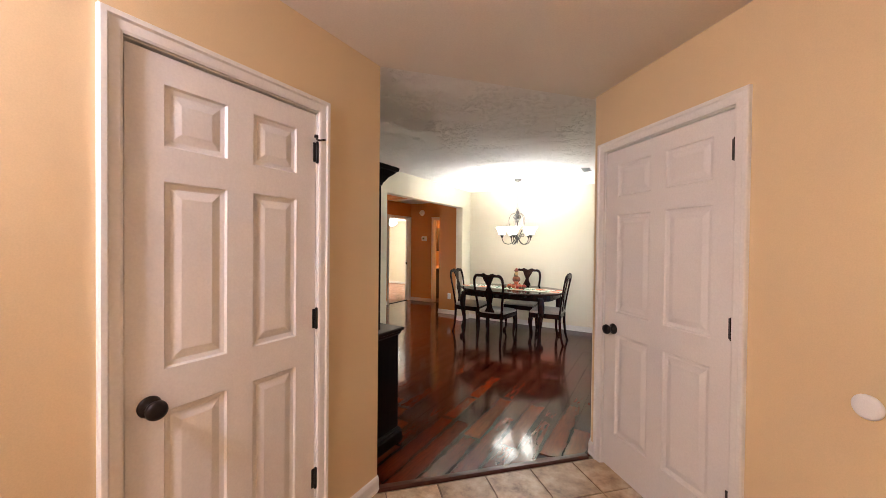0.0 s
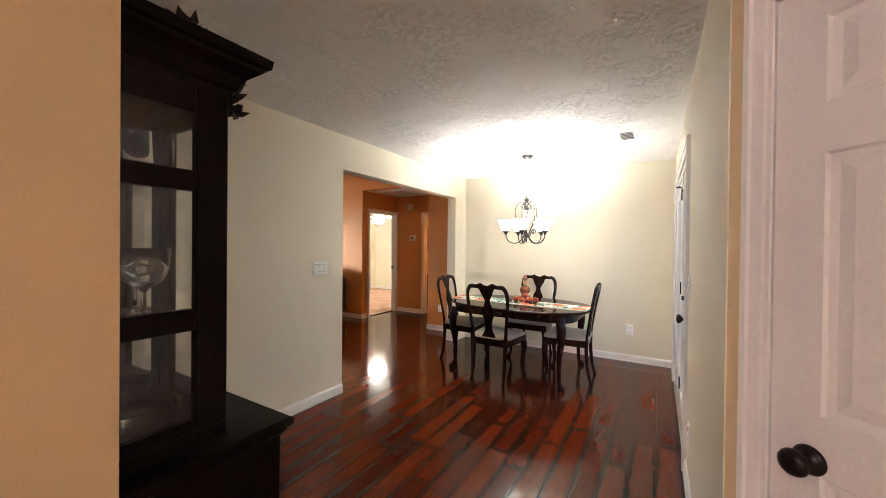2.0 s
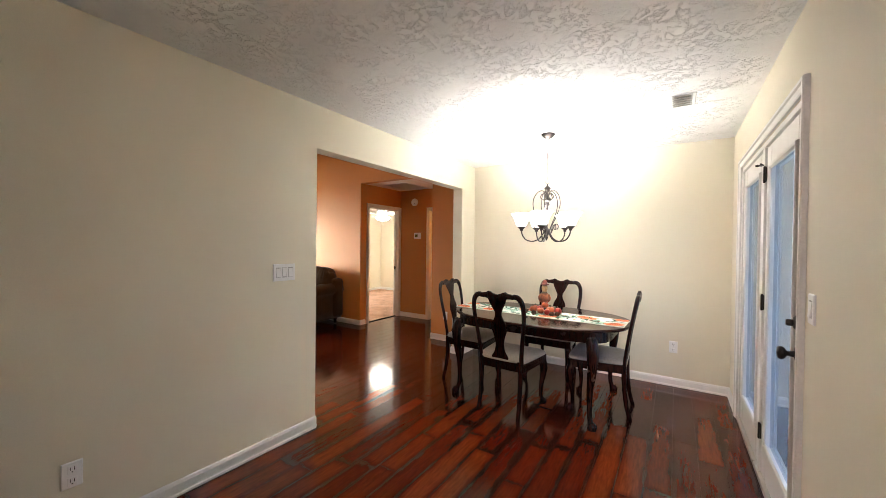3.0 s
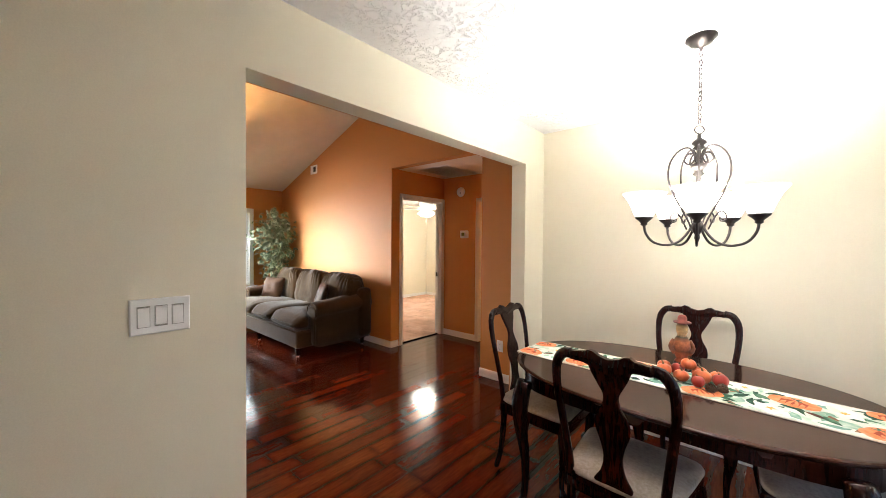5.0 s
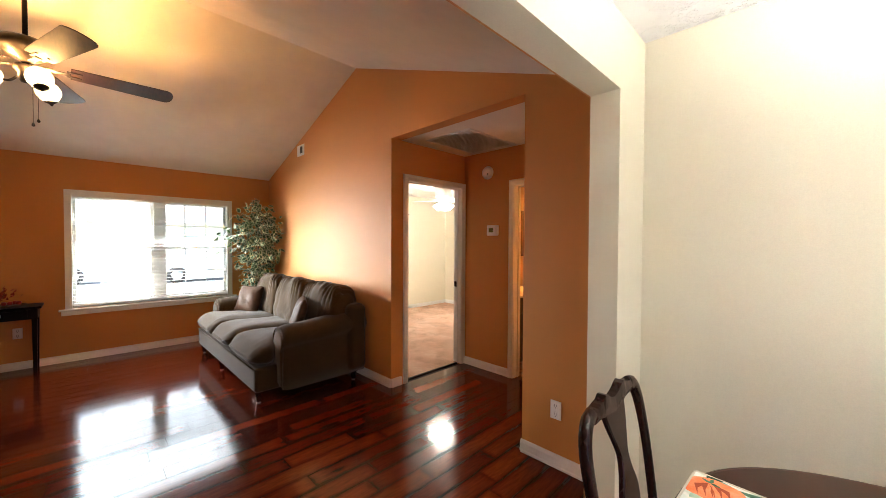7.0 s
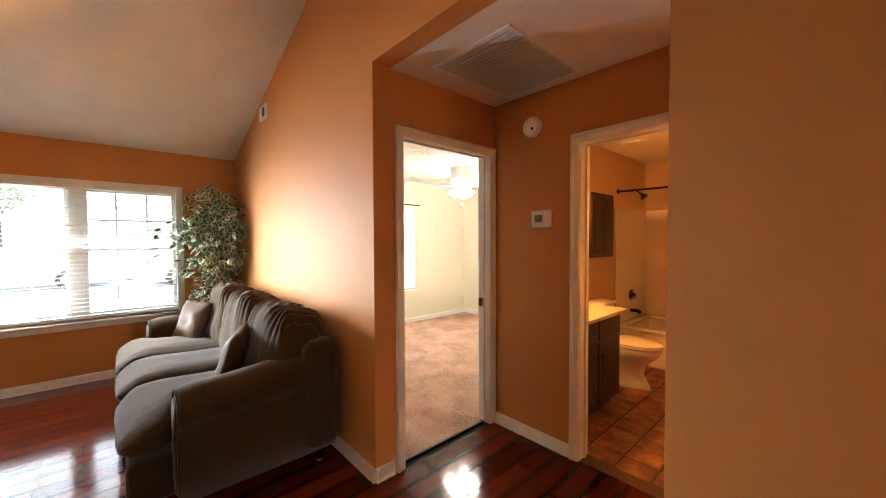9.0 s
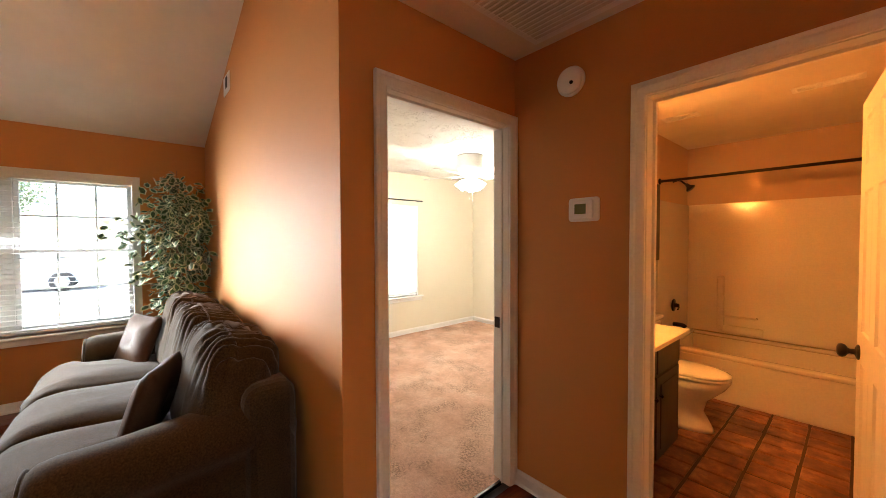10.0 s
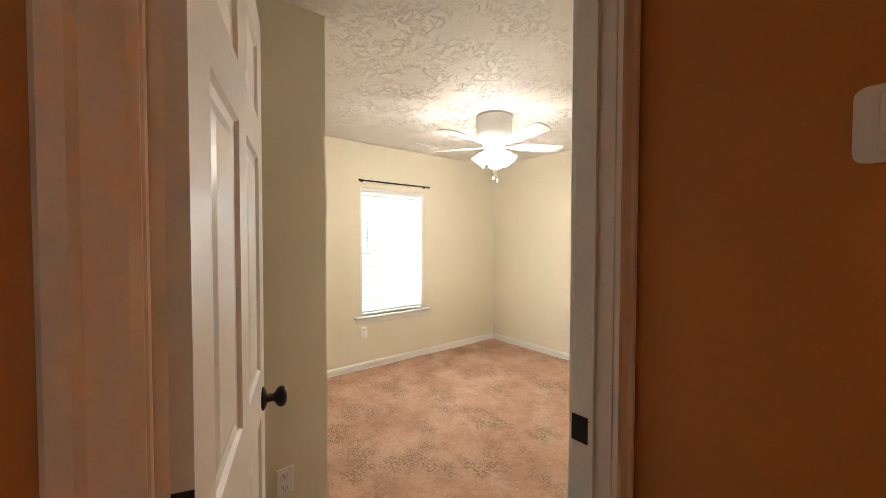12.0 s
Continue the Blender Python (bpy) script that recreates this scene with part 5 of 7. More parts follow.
def pine_cone(x, y, ang):
    c = [tube([(0, 0, -0.02, 0.008), (0, 0, 0.03, 0.008)], 0.008, 6, 0)]
    for k in range(34):
        a, h = k * 2.4, k / 33
        r = 0.022 * math.sin(math.pi * (0.12 + 0.82 * h)) + 0.003
        p = Vector((r * math.cos(a), r * math.sin(a), -0.026 + 0.058 * h))
        c.append(moved(ring_stack([[(0, -0.005, -0.001), (0.010, -0.006, 0.003), (0.012, 0, 0.0045), (0.010, 0.006, 0.003), (0, 0.005, -0.001)], [(0, -0.005, 0.001), (0.010, -0.006, 0.005), (0.012, 0, 0.0065), (0.010, 0.006, 0.005), (0, 0.005, 0.001)]]), Matrix.Translation(p * 0.6) @ Matrix.Rotation(a, 4, "Z") @ Matrix.Rotation(-0.5, 4, "Y")))
    tagged(part("pine_cone", join(*c), CONE, None, "", pose(x, y, 0.774, 80, 0, ang)), "brown pine cone on the table runner", "pine cone", "harvest table decorations")


for x, y, a in ((-1.30, 5.91, 20), (-1.40, 5.96, 100), (-1.09, 5.955, 220), (-1.13, 5.93, 300)):
    pine_cone(x, y, a)


# ---- Chandelier ----
def chandelier(px, py):
    t = thing("chandelier", pose(px, py, 0, 0, 0, 42), "five-arm pewter scroll chandelier with lit white glass shades", "chandelier")
    part("canopy", lathe([(0.065, 2.439), (0.066, 2.430), (0.050, 2.418), (0.046, 2.408), (0.022, 2.398), (0.008, 2.39), (0.006, 2.375), (0, 2.374)], 24), GREYBRONZE, t, "pewter ceiling canopy")
    for k in range(16):
        z = 2.362 - k * 0.0215
        ln_ = [(0.008 * math.cos(a), 0.0, z + 0.015 * math.sin(a)) for a in [i * math.pi / 4 for i in range(9)]]
        if k % 2:
            ln_ = [(y, x, zz) for x, y, zz in ln_]
        part("chain_link", tube(ln_, 0.0022, 5, 0), GREYBRONZE, t)
    Z = Matrix.Translation((0, 0, 1.445)) @ Matrix.Diagonal((1, 1, 0.80, 1)) @ Matrix.Translation((0, 0, -1.46))
    part("loop", moved(tube([(0.024 * math.cos(a), 0, 2.152 + 0.024 * math.sin(a)) for a in [i * math.pi / 6 for i in range(13)]], 0.003, 6, 0), Z), GREYBRONZE, t)
    part("column", moved(lathe([(0, 2.128), (0.008, 2.125), (0.009, 2.10), (0.026, 2.085), (0.032, 2.07), (0.018, 2.055), (0.028, 2.042), (0.010, 2.03), (0.009, 1.96), (0.030, 1.945), (0.036, 1.932), (0.024, 1.918), (0.016, 1.90), (0.024, 1.885), (0.010, 1.87), (0.009, 1.62), (0.018, 1.60), (0.024, 1.57), (0.020, 1.54), (0.010, 1.52), (0.012, 1.50), (0.006, 1.475), (0, 1.463)], 18), Z), GREYBRONZE, t, "turned pewter column")
    for k in range(5):
        m = Z @ Matrix.Rotation(radians(72 * k + 90), 4, "Z")
        n = m @ Matrix.Diagonal((0.81, 0.81, 1, 1))
        arm = tube([(0.016, 0, 1.60, 0.007), (0.05, 0, 1.53), (0.10, 0, 1.475), (0.165, 0, 1.455), (0.235, 0, 1.475), (0.275, 0, 1.53), (0.285, 0, 1.585)], 0.0075, 8, 5)
        part("arm", moved(arm, n), GREYBRONZE, t)
        bow = tube([(0.02, 0, 1.985), (0.045, 0, 1.945), (0.075, 0, 1.965), (0.06, 0, 2.005), (0.03, 0, 2.01)][::-1] + [(0.05, 0, 2.045), (0.105, 0, 2.03), (0.15, 0, 1.96), (0.157, 0, 1.86), (0.125, 0, 1.76), (0.09, 0, 1.69), (0.06, 0, 1.63), (0.03, 0, 1.56)], 0.0055, 7, 4)
        part("scroll_bow", moved(bow, n), GREYBRONZE, t)
        curl = tube([(0.055, 0, 1.55), (0.085, 0, 1.62), (0.115, 0, 1.655), (0.14, 0, 1.635), (0.135, 0, 1.60), (0.115, 0, 1.60), (0.11, 0, 1.62)], 0.005, 6, 4)
        part("scroll", moved(curl, n), GREYBRONZE, t)
        cup = part("cup", lathe([(0.008, 1.575), (0.016, 1.582), (0.014, 1.592), (0.024, 1.605), (0.040, 1.622), (0.041, 1.630), (0.034, 1.632), (0, 1.632)], 18, m @ Matrix.Translation((0.231, 0, 0))), GREYBRONZE, t, "pewter shade cup")
        part("shade", lathe([(0.030, 1.633), (0.038, 1.645), (0.050, 1.69), (0.064, 1.735), (0.080, 1.768), (0.086, 1.777), (0.082, 1.778), (0.076, 1.769), (0.064, 1.742), (0.046, 1.692), (0.034, 1.65), (0.0, 1.645)], 24, m @ Matrix.Translation((0.231, 0, 0)) @ Matrix.Diagonal((1.14, 1.14, 1, 1))), SHADE_WHITE, cup, "lit white frosted glass bell shade")
        p = Matrix.Translation((px, py, 0)) @ Matrix.Rotation(radians(42), 4, "Z") @ m @ Vector((0.231, 0, 1.714))
        point_lamp("chandelier_bulb", p, 23.5, NEUTRAL, 0.025)


chandelier(-1.208, 5.972)


# ---- Hutch ----
def hutch():
    x0, x1, yb = -1.80, -1.02, 2.225
    t = thing("china_hutch", pose(0, 0, 0), "tall black-stained china hutch with glass doors and sides", "hutch")
    bx0, bx1, by1 = x0 - 0.045, -0.975, 2.685
    part("plinth", ring_stack([[(bx0 - i, yb, z), (bx1 + i, yb, z), (bx1 + i, by1 + i, z), (bx0 - i, by1 + i, z)] for z, i in ((0, 0.022), (0.075, 0.022), (0.085, 0.014), (0.095, 0.014), (0.105, 0.002))]), BLACKWOOD, t)
    part("base_cabinet", rbox(bx0, bx1, yb, by1, 0.105, 0.785, r=0.004), BLACKWOOD, t)
    part("base_top", ring_stack([[(bx0 - i, yb, z), (bx1 + i, yb, z), (bx1 + i, by1 + i, z), (bx0 - i, by1 + i, z)] for z, i in ((0.772, 0.002), (0.785, 0.012), (0.797, 0.014), (0.803, 0.028), (0.822, 0.030), (0.828, 0.022))]), BLACKWOOD, t, "black-stained moulded base top")
    for k in range(2):
        a = bx0 + 0.02 + k * (bx1 - bx0 - 0.03) / 2
        b = a + (bx1 - bx0 - 0.05) / 2
        dr = part("drawer_front", rbox(a, b, by1, by1 + 0.016, 0.62, 0.755, r=0.004), BLACKWOOD, t)
        part("pull", tube([((a + b) / 2 - 0.04, by1 + 0.016, 0.69), ((a + b) / 2 - 0.035, by1 + 0.036, 0.68), ((a + b) / 2 + 0.035, by1 + 0.036, 0.68), ((a + b) / 2 + 0.04, by1 + 0.016, 0.69)], 0.004, 6, 3), GREYBRONZE, dr)
        d = part("cabinet_door", join(rb(a, b, by1, by1 + 0.012, 0.13, 0.60), rb(a + 0.06, b - 0.06, by1 + 0.012, by1 + 0.02, 0.19, 0.54, r=0.008)), BLACKWOOD, t)
        part("pull", lathe([(0, 0), (0.006, 0.0), (0.006, 0.012), (0.014, 0.02), (0.0, 0.026)], 12, Matrix.Translation((b - 0.03 if k == 0 else a + 0.03, by1 + 0.012, 0.38)) @ Matrix.Rotation(radians(-90), 4, "X")), GREYBRONZE, d)
    yf, zb, zt = 2.535, 0.829, 1.86
    part("back_panel", rbox(x0, x1, yb, yb + 0.015, zb, zt, r=0.002), BLACKWOOD, t)
    part("top_panel", rbox(x0, x1, yb + 0.015, yf, zt - 0.03, zt, r=0.002), BLACKWOOD, t)
    part("bottom_panel", rbox(x0, x1, yb + 0.015, yf, zb, zb + 0.04, r=0.002), BLACKWOOD, t)
    for x, s in ((x1, -1), (x0, 1)):
        for y0, y1 in ((yb + 0.015, yb + 0.06), (yf - 0.085, yf)):
            part("post", rbox(min(x, x + s * 0.03), max(x, x + s * 0.03), y0, y1, zb + 0.04, zt - 0.03, r=0.003), BLACKWOOD, t)
        for z0, z1 in ((zb + 0.04, zb + 0.075), (1.155, 1.215), (1.543, 1.60), (zt - 0.10, zt - 0.03)):
            part("side_rail", rbox(min(x - s * 0.0, x + s * 0.028), max(x, x + s * 0.028), yb + 0.06, yf - 0.085, z0, z1, r=0.003), BLACKWOOD, t)
        p = part("side_pane", box(min(x + s * 0.012, x + s * 0.015), max(x + s * 0.012, x + s * 0.015), yb + 0.06, yf - 0.085, zb + 0.075, zt - 0.10), PANE, t, "clear glass side pane")
        p.visible_shadow = False
    mid = (x0 + x1) / 2
    for a, b in ((x0 + 0.03, mid - 0.001), (mid + 0.001, x1 - 0.03)):
        d = part("glass_door", join(rb(a, a + 0.07, yf - 0.02, yf + 0.001, zb + 0.04, zt - 0.03), rb(b - 0.07, b, yf - 0.02, yf + 0.001, zb + 0.04, zt - 0.03), rb(a + 0.07, b - 0.07, yf - 0.02, yf + 0.001, zb + 0.04, zb + 0.09), rb(a + 0.07, b - 0.07, yf - 0.02, yf + 0.001, zt - 0.09, zt - 0.03)), BLACKWOOD, t)
        p = part("pane", box(a + 0.07, b - 0.07, yf - 0.011, yf - 0.008, zb + 0.09, zt - 0.09), PANE, d, "clear door glass")
        p.visible_shadow = False
    for z in (1.183, 1.57):
        part("glass_shelf", rbox(x0 + 0.032, x1 - 0.032, yb + 0.018, yf - 0.025, z, z + 0.008, r=0.001), GLASS, t, "clear glass shelf")
    part("crown", ring_stack([[(x0 - i, yb, z), (x1 + i, yb, z), (x1 + i, yf + i, z), (x0 - i, yf + i, z)] for z, i in ((zt - 0.03, 0.003), (zt - 0.01, 0.008), (zt, 0.018), (zt + 0.03, 0.035), (zt + 0.055, 0.066), (zt + 0.065, 0.070), (zt + 0.07, 0.084), (zt + 0.095, 0.088), (zt + 0.10, 0.080))]), BLACKWOOD, t, "black-stained flared crown moulding")

    def glassware(name, x, y, z, prof, label):
        tagged(part(name, lathe(prof, 24, Matrix.Translation((x, y, z))), GLASS), label, name, "glassware in the hutch")
    goblet = [(0, 0), (0.04, 0.001), (0.038, 0.005), (0.006, 0.012), (0.005, 0.07), (0.012, 0.08), (0.042, 0.10), (0.056, 0.135), (0.06, 0.19), (0.057, 0.19), (0.053, 0.135), (0.038, 0.103), (0.0, 0.088)]
    bowl = [(0, 0), (0.045, 0), (0.05, 0.006), (0.075, 0.04), (0.09, 0.085), (0.086, 0.085), (0.07, 0.042), (0.04, 0.01), (0, 0.008)]
    jar = [(0, 0), (0.06, 0), (0.062, 0.01), (0.062, 0.11), (0.058, 0.115), (0.056, 0.11), (0.056, 0.012), (0, 0.01)]
    for x, y, z, p, nm in ((-1.13, 2.37, 1.192, goblet, "goblet"), (-1.28, 2.40, 1.192, goblet, "goblet"), (-1.45, 2.36, 1.192, goblet, "goblet"), (-1.12, 2.36, 0.870, bowl, "glass_bowl"), (-1.36, 2.39, 0.870, bowl, "glass_bowl"), (-1.62, 2.37, 0.870, bowl, "glass_bowl"),
                           (-1.12, 2.37, 1.579, jar, "glass_jar"), (-1.28, 2.37, 1.579, jar, "glass_jar"), (-1.47, 2.38, 1.579, bowl, "glass_bowl")):
        glassware(nm, x, y, z, p, {"goblet": "clear stemmed crystal goblet on a glass shelf", "glass_bowl": "clear cut-glass bowl inside the hutch", "glass_jar": "clear straight-sided glass jar on the top shelf"}[nm])
    DIM = mottled("dried_leaf", (0.03, 0.022, 0.016), 0.7, 0.4, 20, 90, 0.2)
    g = thing("leaf_garland", pose(-1.35, 2.38, 1.955), "dark leafy garland lying on top of the hutch", "garland")
    r = random.Random(8)
    way = [(-0.40, 0.02, 0.03), (-0.2, -0.03, 0.06), (0.0, 0.03, 0.06), (0.10, 0.05, 0.10), (0.16, 0.14, 0.12), (0.16, 0.21, 0.06), (0.15, 0.262, 0.01), (0.145, 0.266, -0.05), (0.145, 0.268, -0.11)]
    part("vine", tube(way, 0.004, 6, 4), DIM, g)
    v, f = [], []
    ctr = spline(way, 12)
    for k in range(170):
        c = Vector([float(q) for q in ctr[r.randrange(len(ctr))]])
        d = Vector((r.gauss(0, 1), r.gauss(0, 1), abs(r.gauss(0.3, 0.8)))).normalized()
        s = d.orthogonal().normalized() * 0.014
        n_ = d.cross(s).normalized() * 0.005
        L = r.uniform(0.03, 0.06)
        i = len(v)
        v += [tuple(c), tuple(c + d * L * 0.45 + s + n_), tuple(c + d * L), tuple(c + d * L * 0.45 - s + n_), tuple(c + d * L * 0.5)]
        f += [(i, i + 1, i + 4), (i + 1, i + 2, i + 4), (i + 2, i + 3, i + 4), (i + 3, i, i + 4)]
    part("leaves", (v, f, False), DIM, g)


hutch()


# ---- Living room ----
def sofa():
    x0, x1 = -7.47, -5.09
    L = x1 - x0
    t = thing("sofa", pose(x0, 7.0, 0, 0, 0, 0), "olive-brown chenille three-seat sofa with rolled arms", "sofa")
    # local: x 0..L, back at y=0, front at y=-0.97
    part("base", rbox(0.10, L - 0.12, -1.045, -0.03, 0.11, 0.33, r=0.035, seg=3), SOFACLOTH, t)
    part("base_welt", tube([(0.14, -1.046, 0.318), (L - 0.16, -1.046, 0.318)], 0.006, 8, 0), SOFACLOTH, t)
    part("back_frame", rbox(0.0, L + 0.02, -0.22, 0.0, 0.12, 0.80, r=0.07, seg=4), SOFACLOTH, t)
    aw = 0.24
    for k, ax in enumerate((0.0, L - aw)):
        cx = ax + aw / 2
        roll = []
        for a in range(-40, 221, 13):
            roll.append((cx + 0.138 * math.cos(radians(a)), 0.572 + 0.112 * math.sin(radians(a))))
        prof = [(cx + 0.100, 0.11), (cx + 0.098, 0.32), (cx + 0.096, 0.47)] + roll + [(cx - 0.096, 0.47), (cx - 0.098, 0.32), (cx - 0.100, 0.11)]

        def arm_ring(y, sc, dz):
            return [(cx + (x - cx) * sc, y + 0.010 * noise.noise(Vector((x * 9, y * 4, z * 7))), 0.36 + (z - 0.36) * sc + dz * max(0, (z - 0.3) / 0.3)) for x, z in prof]
        rings = [arm_ring(y, sc, dz) for y, sc, dz in ((-0.02, 0.98, 0.035), (-0.20, 1.0, 0.035), (-0.42, 1.0, 0.016), (-0.62, 1.0, 0.0), (-0.77, 1.0, -0.004), (-0.82, 0.975, -0.006), (-0.842, 0.92, -0.006), (-0.849, 0.82, -0.006))]
        arm = part("arm", ring_stack(rings, True), SOFACLOTH, t, "rolled chenille sofa arm")
        part("arm_front", ring_stack([arm_ring(y, sc, -0.006) for y, sc in ((-0.847, 0.84), (-0.857, 0.80), (-0.860, 0.70))], True), SOFACLOTH, arm)
        part("arm_welt", tube([(cx + (x - cx) * 0.93, -0.844, 0.36 + (z - 0.36) * 0.93 - 0.004) for x, z in prof], 0.006, 6, 2), SOFACLOTH, arm)
    cw = (L - 2 * aw) / 3 + 0.005
    for k in range(3):
        cx = aw - 0.005 + cw * (k + 0.5)
        w = cw + 0.008
        out = (-1, 0, 1)[k]
        v, f, sm = pillow(w, 0.93, 0.215, 7.0, 2.9, 36, 0.03, k * 7)
        seat = []
        for x, y, z in v:
            front = 1 / (1 + math.exp(min(60, (y + 0.255) / 0.014)))
            side = max(0.0, out * x / (w / 2))
            x += out * 0.145 * side * front
            top = z > 0
            z += 0.022 * math.exp(-((y + 0.24) / 0.2) ** 2) * top - 0.030 * max(0, (-y - 0.365) / 0.1) * top
            z += 0.004 * noise.noise(Vector((x * 7 + k, y * 3, 0.3))) + 0.0025 * noise.noise(Vector((x * 24 + k, y * 9, 0.8)))
            seat.append((x, y, z))
        part("seat_cushion", (seat, f, sm), SOFACLOTH, t, "olive-brown chenille seat cushion", Matrix.Translation((cx, -0.615, 0.418)))
        v, f, sm = pillow(w + 0.13, 0.34, 0.58, 4.5, 4.2, 100, 0.05, 11 + k * 5)
        back = []
        for x, y, z in v:
            up = max(0.0, min(1.0, (z + 0.06) / 0.30))
            fan = x * (1 + 0.35 * up) + 0.05 * noise.noise(Vector((x * 3, z * 3, k + 0.5)))
            pleat = 0.5 + 0.5 * math.sin(fan * 88 + 3.0 * noise.noise(Vector((x * 7, z * 6, k))))
            depth = (0.026 + 0.014 * noise.noise(Vector((x * 5 + k, 0.2, 1.7)))) * up ** 1.5 * pleat ** 1.6
            sag = 0.014 * math.sin(x * 17 + 2 * k) * up + 0.010 * noise.noise(Vector((x * 6, z * 5, k * 3.1)))
            x2 = x * (1 - 0.05 * max(0, z / 0.25))
            back.append((x2, y * (1 - 0.6 * depth / 0.17) + sag, z - depth * max(0, z / 0.28) - 0.012 * (abs(x) / (w / 2)) ** 3 * (z > 0)))
        bc = part("back_cushion", (back, f, sm), SOFACLOTH, t, "slouching chenille back cushion with gathered folds", Matrix.Translation((cx + 0.10 * (k - 1), -0.225, 0.70)) @ Matrix.Rotation(radians(-13), 4, "X"))
        part("welt", tube([(-w / 2 - 0.01, -0.03, 0.16), (-w / 2 + 0.05, -0.05, 0.258), (0, -0.055, 0.283), (w / 2 - 0.05, -0.05, 0.258), (w / 2 + 0.01, -0.03, 0.16)], 0.005, 6, 8), SOFACLOTH, bc)
    for fx, fy in ((0.16, -0.99), (1.03, -1.0), (L - 0.20, -0.99), (0.10, -0.10), (L - 0.10, -0.10)):
        ft = part("foot", lathe([(0, 0.0), (0.014, 0.0), (0.020, 0.02), (0.028, 0.045), (0.020, 0.06), (0.030, 0.075), (0.034, 0.10), (0.03, 0.11)], 16, Matrix.Translation((fx, fy, 0))), MAHOGANY, t, "turned dark wooden foot")
        part("caster", lathe([(0.0, 0.0), (0.016, 0.0), (0.018, 0.012), (0.014, 0.024)], 14, Matrix.Translation((fx, fy, 0.0))), STEEL, ft)
    for nm, m, mat in (("throw_pillow", pose(-7.08, 6.47, 0.655, 68, 0, 25), PILLOWCLOTH), ("throw_pillow", pose(-5.60, 6.50, 0.665, 72, 0, -22), PILLOWCLOTH)):
        v, f, sm = pillow(0.39, 0.37, 0.15, 6.0, 1.7, 20, 0.07, 3)
        v = [(x * (1 + 0.10 * (abs(y) / 0.19) ** 3), y * (1 + 0.10 * (abs(x) / 0.2) ** 3), z * (1 - 0.35 * math.exp(-(x * x + y * y) / 0.003))) for x, y, z in v]
        tagged(part(nm, (v, f, sm), mat, None, "", m), "brown satin throw pillow leaning on the sofa", "pillow", "pillows on the sofa")


sofa()


def ficus(px, py):
    t = thing("ficus_tree", pose(px, py, 0), "variegated artificial ficus tree in a dark basket pot", "plant")
    pot = mottled("woven_pot", (0.10, 0.06, 0.035), 0.8, 0.3, 30, 120, 0.4)
    part("pot", lathe([(0.0, 0.0), (0.10, 0.0), (0.12, 0.02), (0.14, 0.24), (0.145, 0.26), (0.13, 0.26), (0.125, 0.22), (0, 0.22)], 22), pot, t)
    bark = mottled("ficus_bark", (0.16, 0.11, 0.07), 0.85, 0.3, 30, 120, 0.4, 0.003)
    part("trunk", tube([(0, 0, 0.2, 0.016), (0.02, 0.01, 0.6, 0.014), (-0.015, 0.0, 1.0, 0.012), (0.02, -0.01, 1.4, 0.009), (0.0, 0.0, 1.75, 0.005), (0.01, 0.0, 2.08, 0.002)], 0.01, 8, 5), bark, t)
    part("trunk", tube([(0.02, 0.01, 0.2, 0.012), (-0.02, 0.02, 0.6, 0.011), (0.03, 0.01, 1.0, 0.009), (-0.02, 0.01, 1.45, 0.006), (0.02, 0.02, 1.8, 0.003)], 0.01, 8, 5), bark, t)
    m, ns, ln, b = shader("variegated_ficus_leaf", (0.06, 0.12, 0.045), 0.45)
    tc = ns.new("ShaderNodeTexCoord")
    geo = ns.new("ShaderNodeNewGeometry")
    uvm = ns.new("ShaderNodeAttribute")
    uvm.attribute_name = "edge"
    rim = ramp(ns, [(0.55, (0, 0, 0)), (0.70, (1, 1, 1))])
    wob = noise_tex(ns, ln, tc.outputs["Object"], 60, 3)
    ln.new(maths(ns, ln, "ADD", uvm.outputs["Fac"], maths(ns, ln, "MULTIPLY", maths(ns, ln, "SUBTRACT", wob.outputs[0], 0.5), 0.6)), rim.inputs[0])
    tone = ramp(ns, [(0, (0.025, 0.065, 0.025)), (1, (0.075, 0.15, 0.05))])
    ln.new(geo.outputs["Random Per Island"], tone.inputs[0])
    ln.new(mixed(ns, ln, rim.outputs[0], tone.outputs[0], (0.55, 0.58, 0.38)), b.inputs["Base Color"])
    r = random.Random(21)
    v, f, ed = [], [], []
    twigs = []

    def leaf(c, d, up, L, W):
        s = d.cross(up)
        s = s.normalized() if s.length > 1e-3 else d.orthogonal().normalized()
        n = s.cross(d).normalized()
        i = len(v)
        pts = [(0, 0, 0, 1), (0.30, 0.42, 0, 1), (0.65, 0.40, 0, 1), (1.0, 0, -0.12, 1), (0.65, -0.40, 0, 1), (0.30, -0.42, 0, 1), (0.35, 0, 0.10, 0), (0.65, 0, 0.06, 0)]
        for a, bb, h, e in pts:
            v.append(tuple(c + d * a * L + s * bb * W + n * h * W))
            ed.append(float(e))
        f.extend([(i, i + 1, i + 6), (i + 1, i + 2, i + 7, i + 6), (i + 2, i + 3, i + 7), (i + 3, i + 4, i + 7), (i + 4, i + 5, i + 6, i + 7), (i + 5, i, i + 6)])
    clusters = []
    for k in range(62):
        h = 0.90 + 1.0 * (k / 61) ** 0.9
        wide = 0.36 * (0.45 + 0.75 * math.sin(math.pi * min(1, max(0.02, (h - 0.78) / 1.25)) ** 1.15))
        a = k * 2.399 + r.uniform(-0.4, 0.4)
        rad = wide * r.uniform(0.35, 1.0)
        clusters.append(Vector((rad * math.cos(a), rad * math.sin(a) * 0.62, h + r.uniform(-0.05, 0.05))))
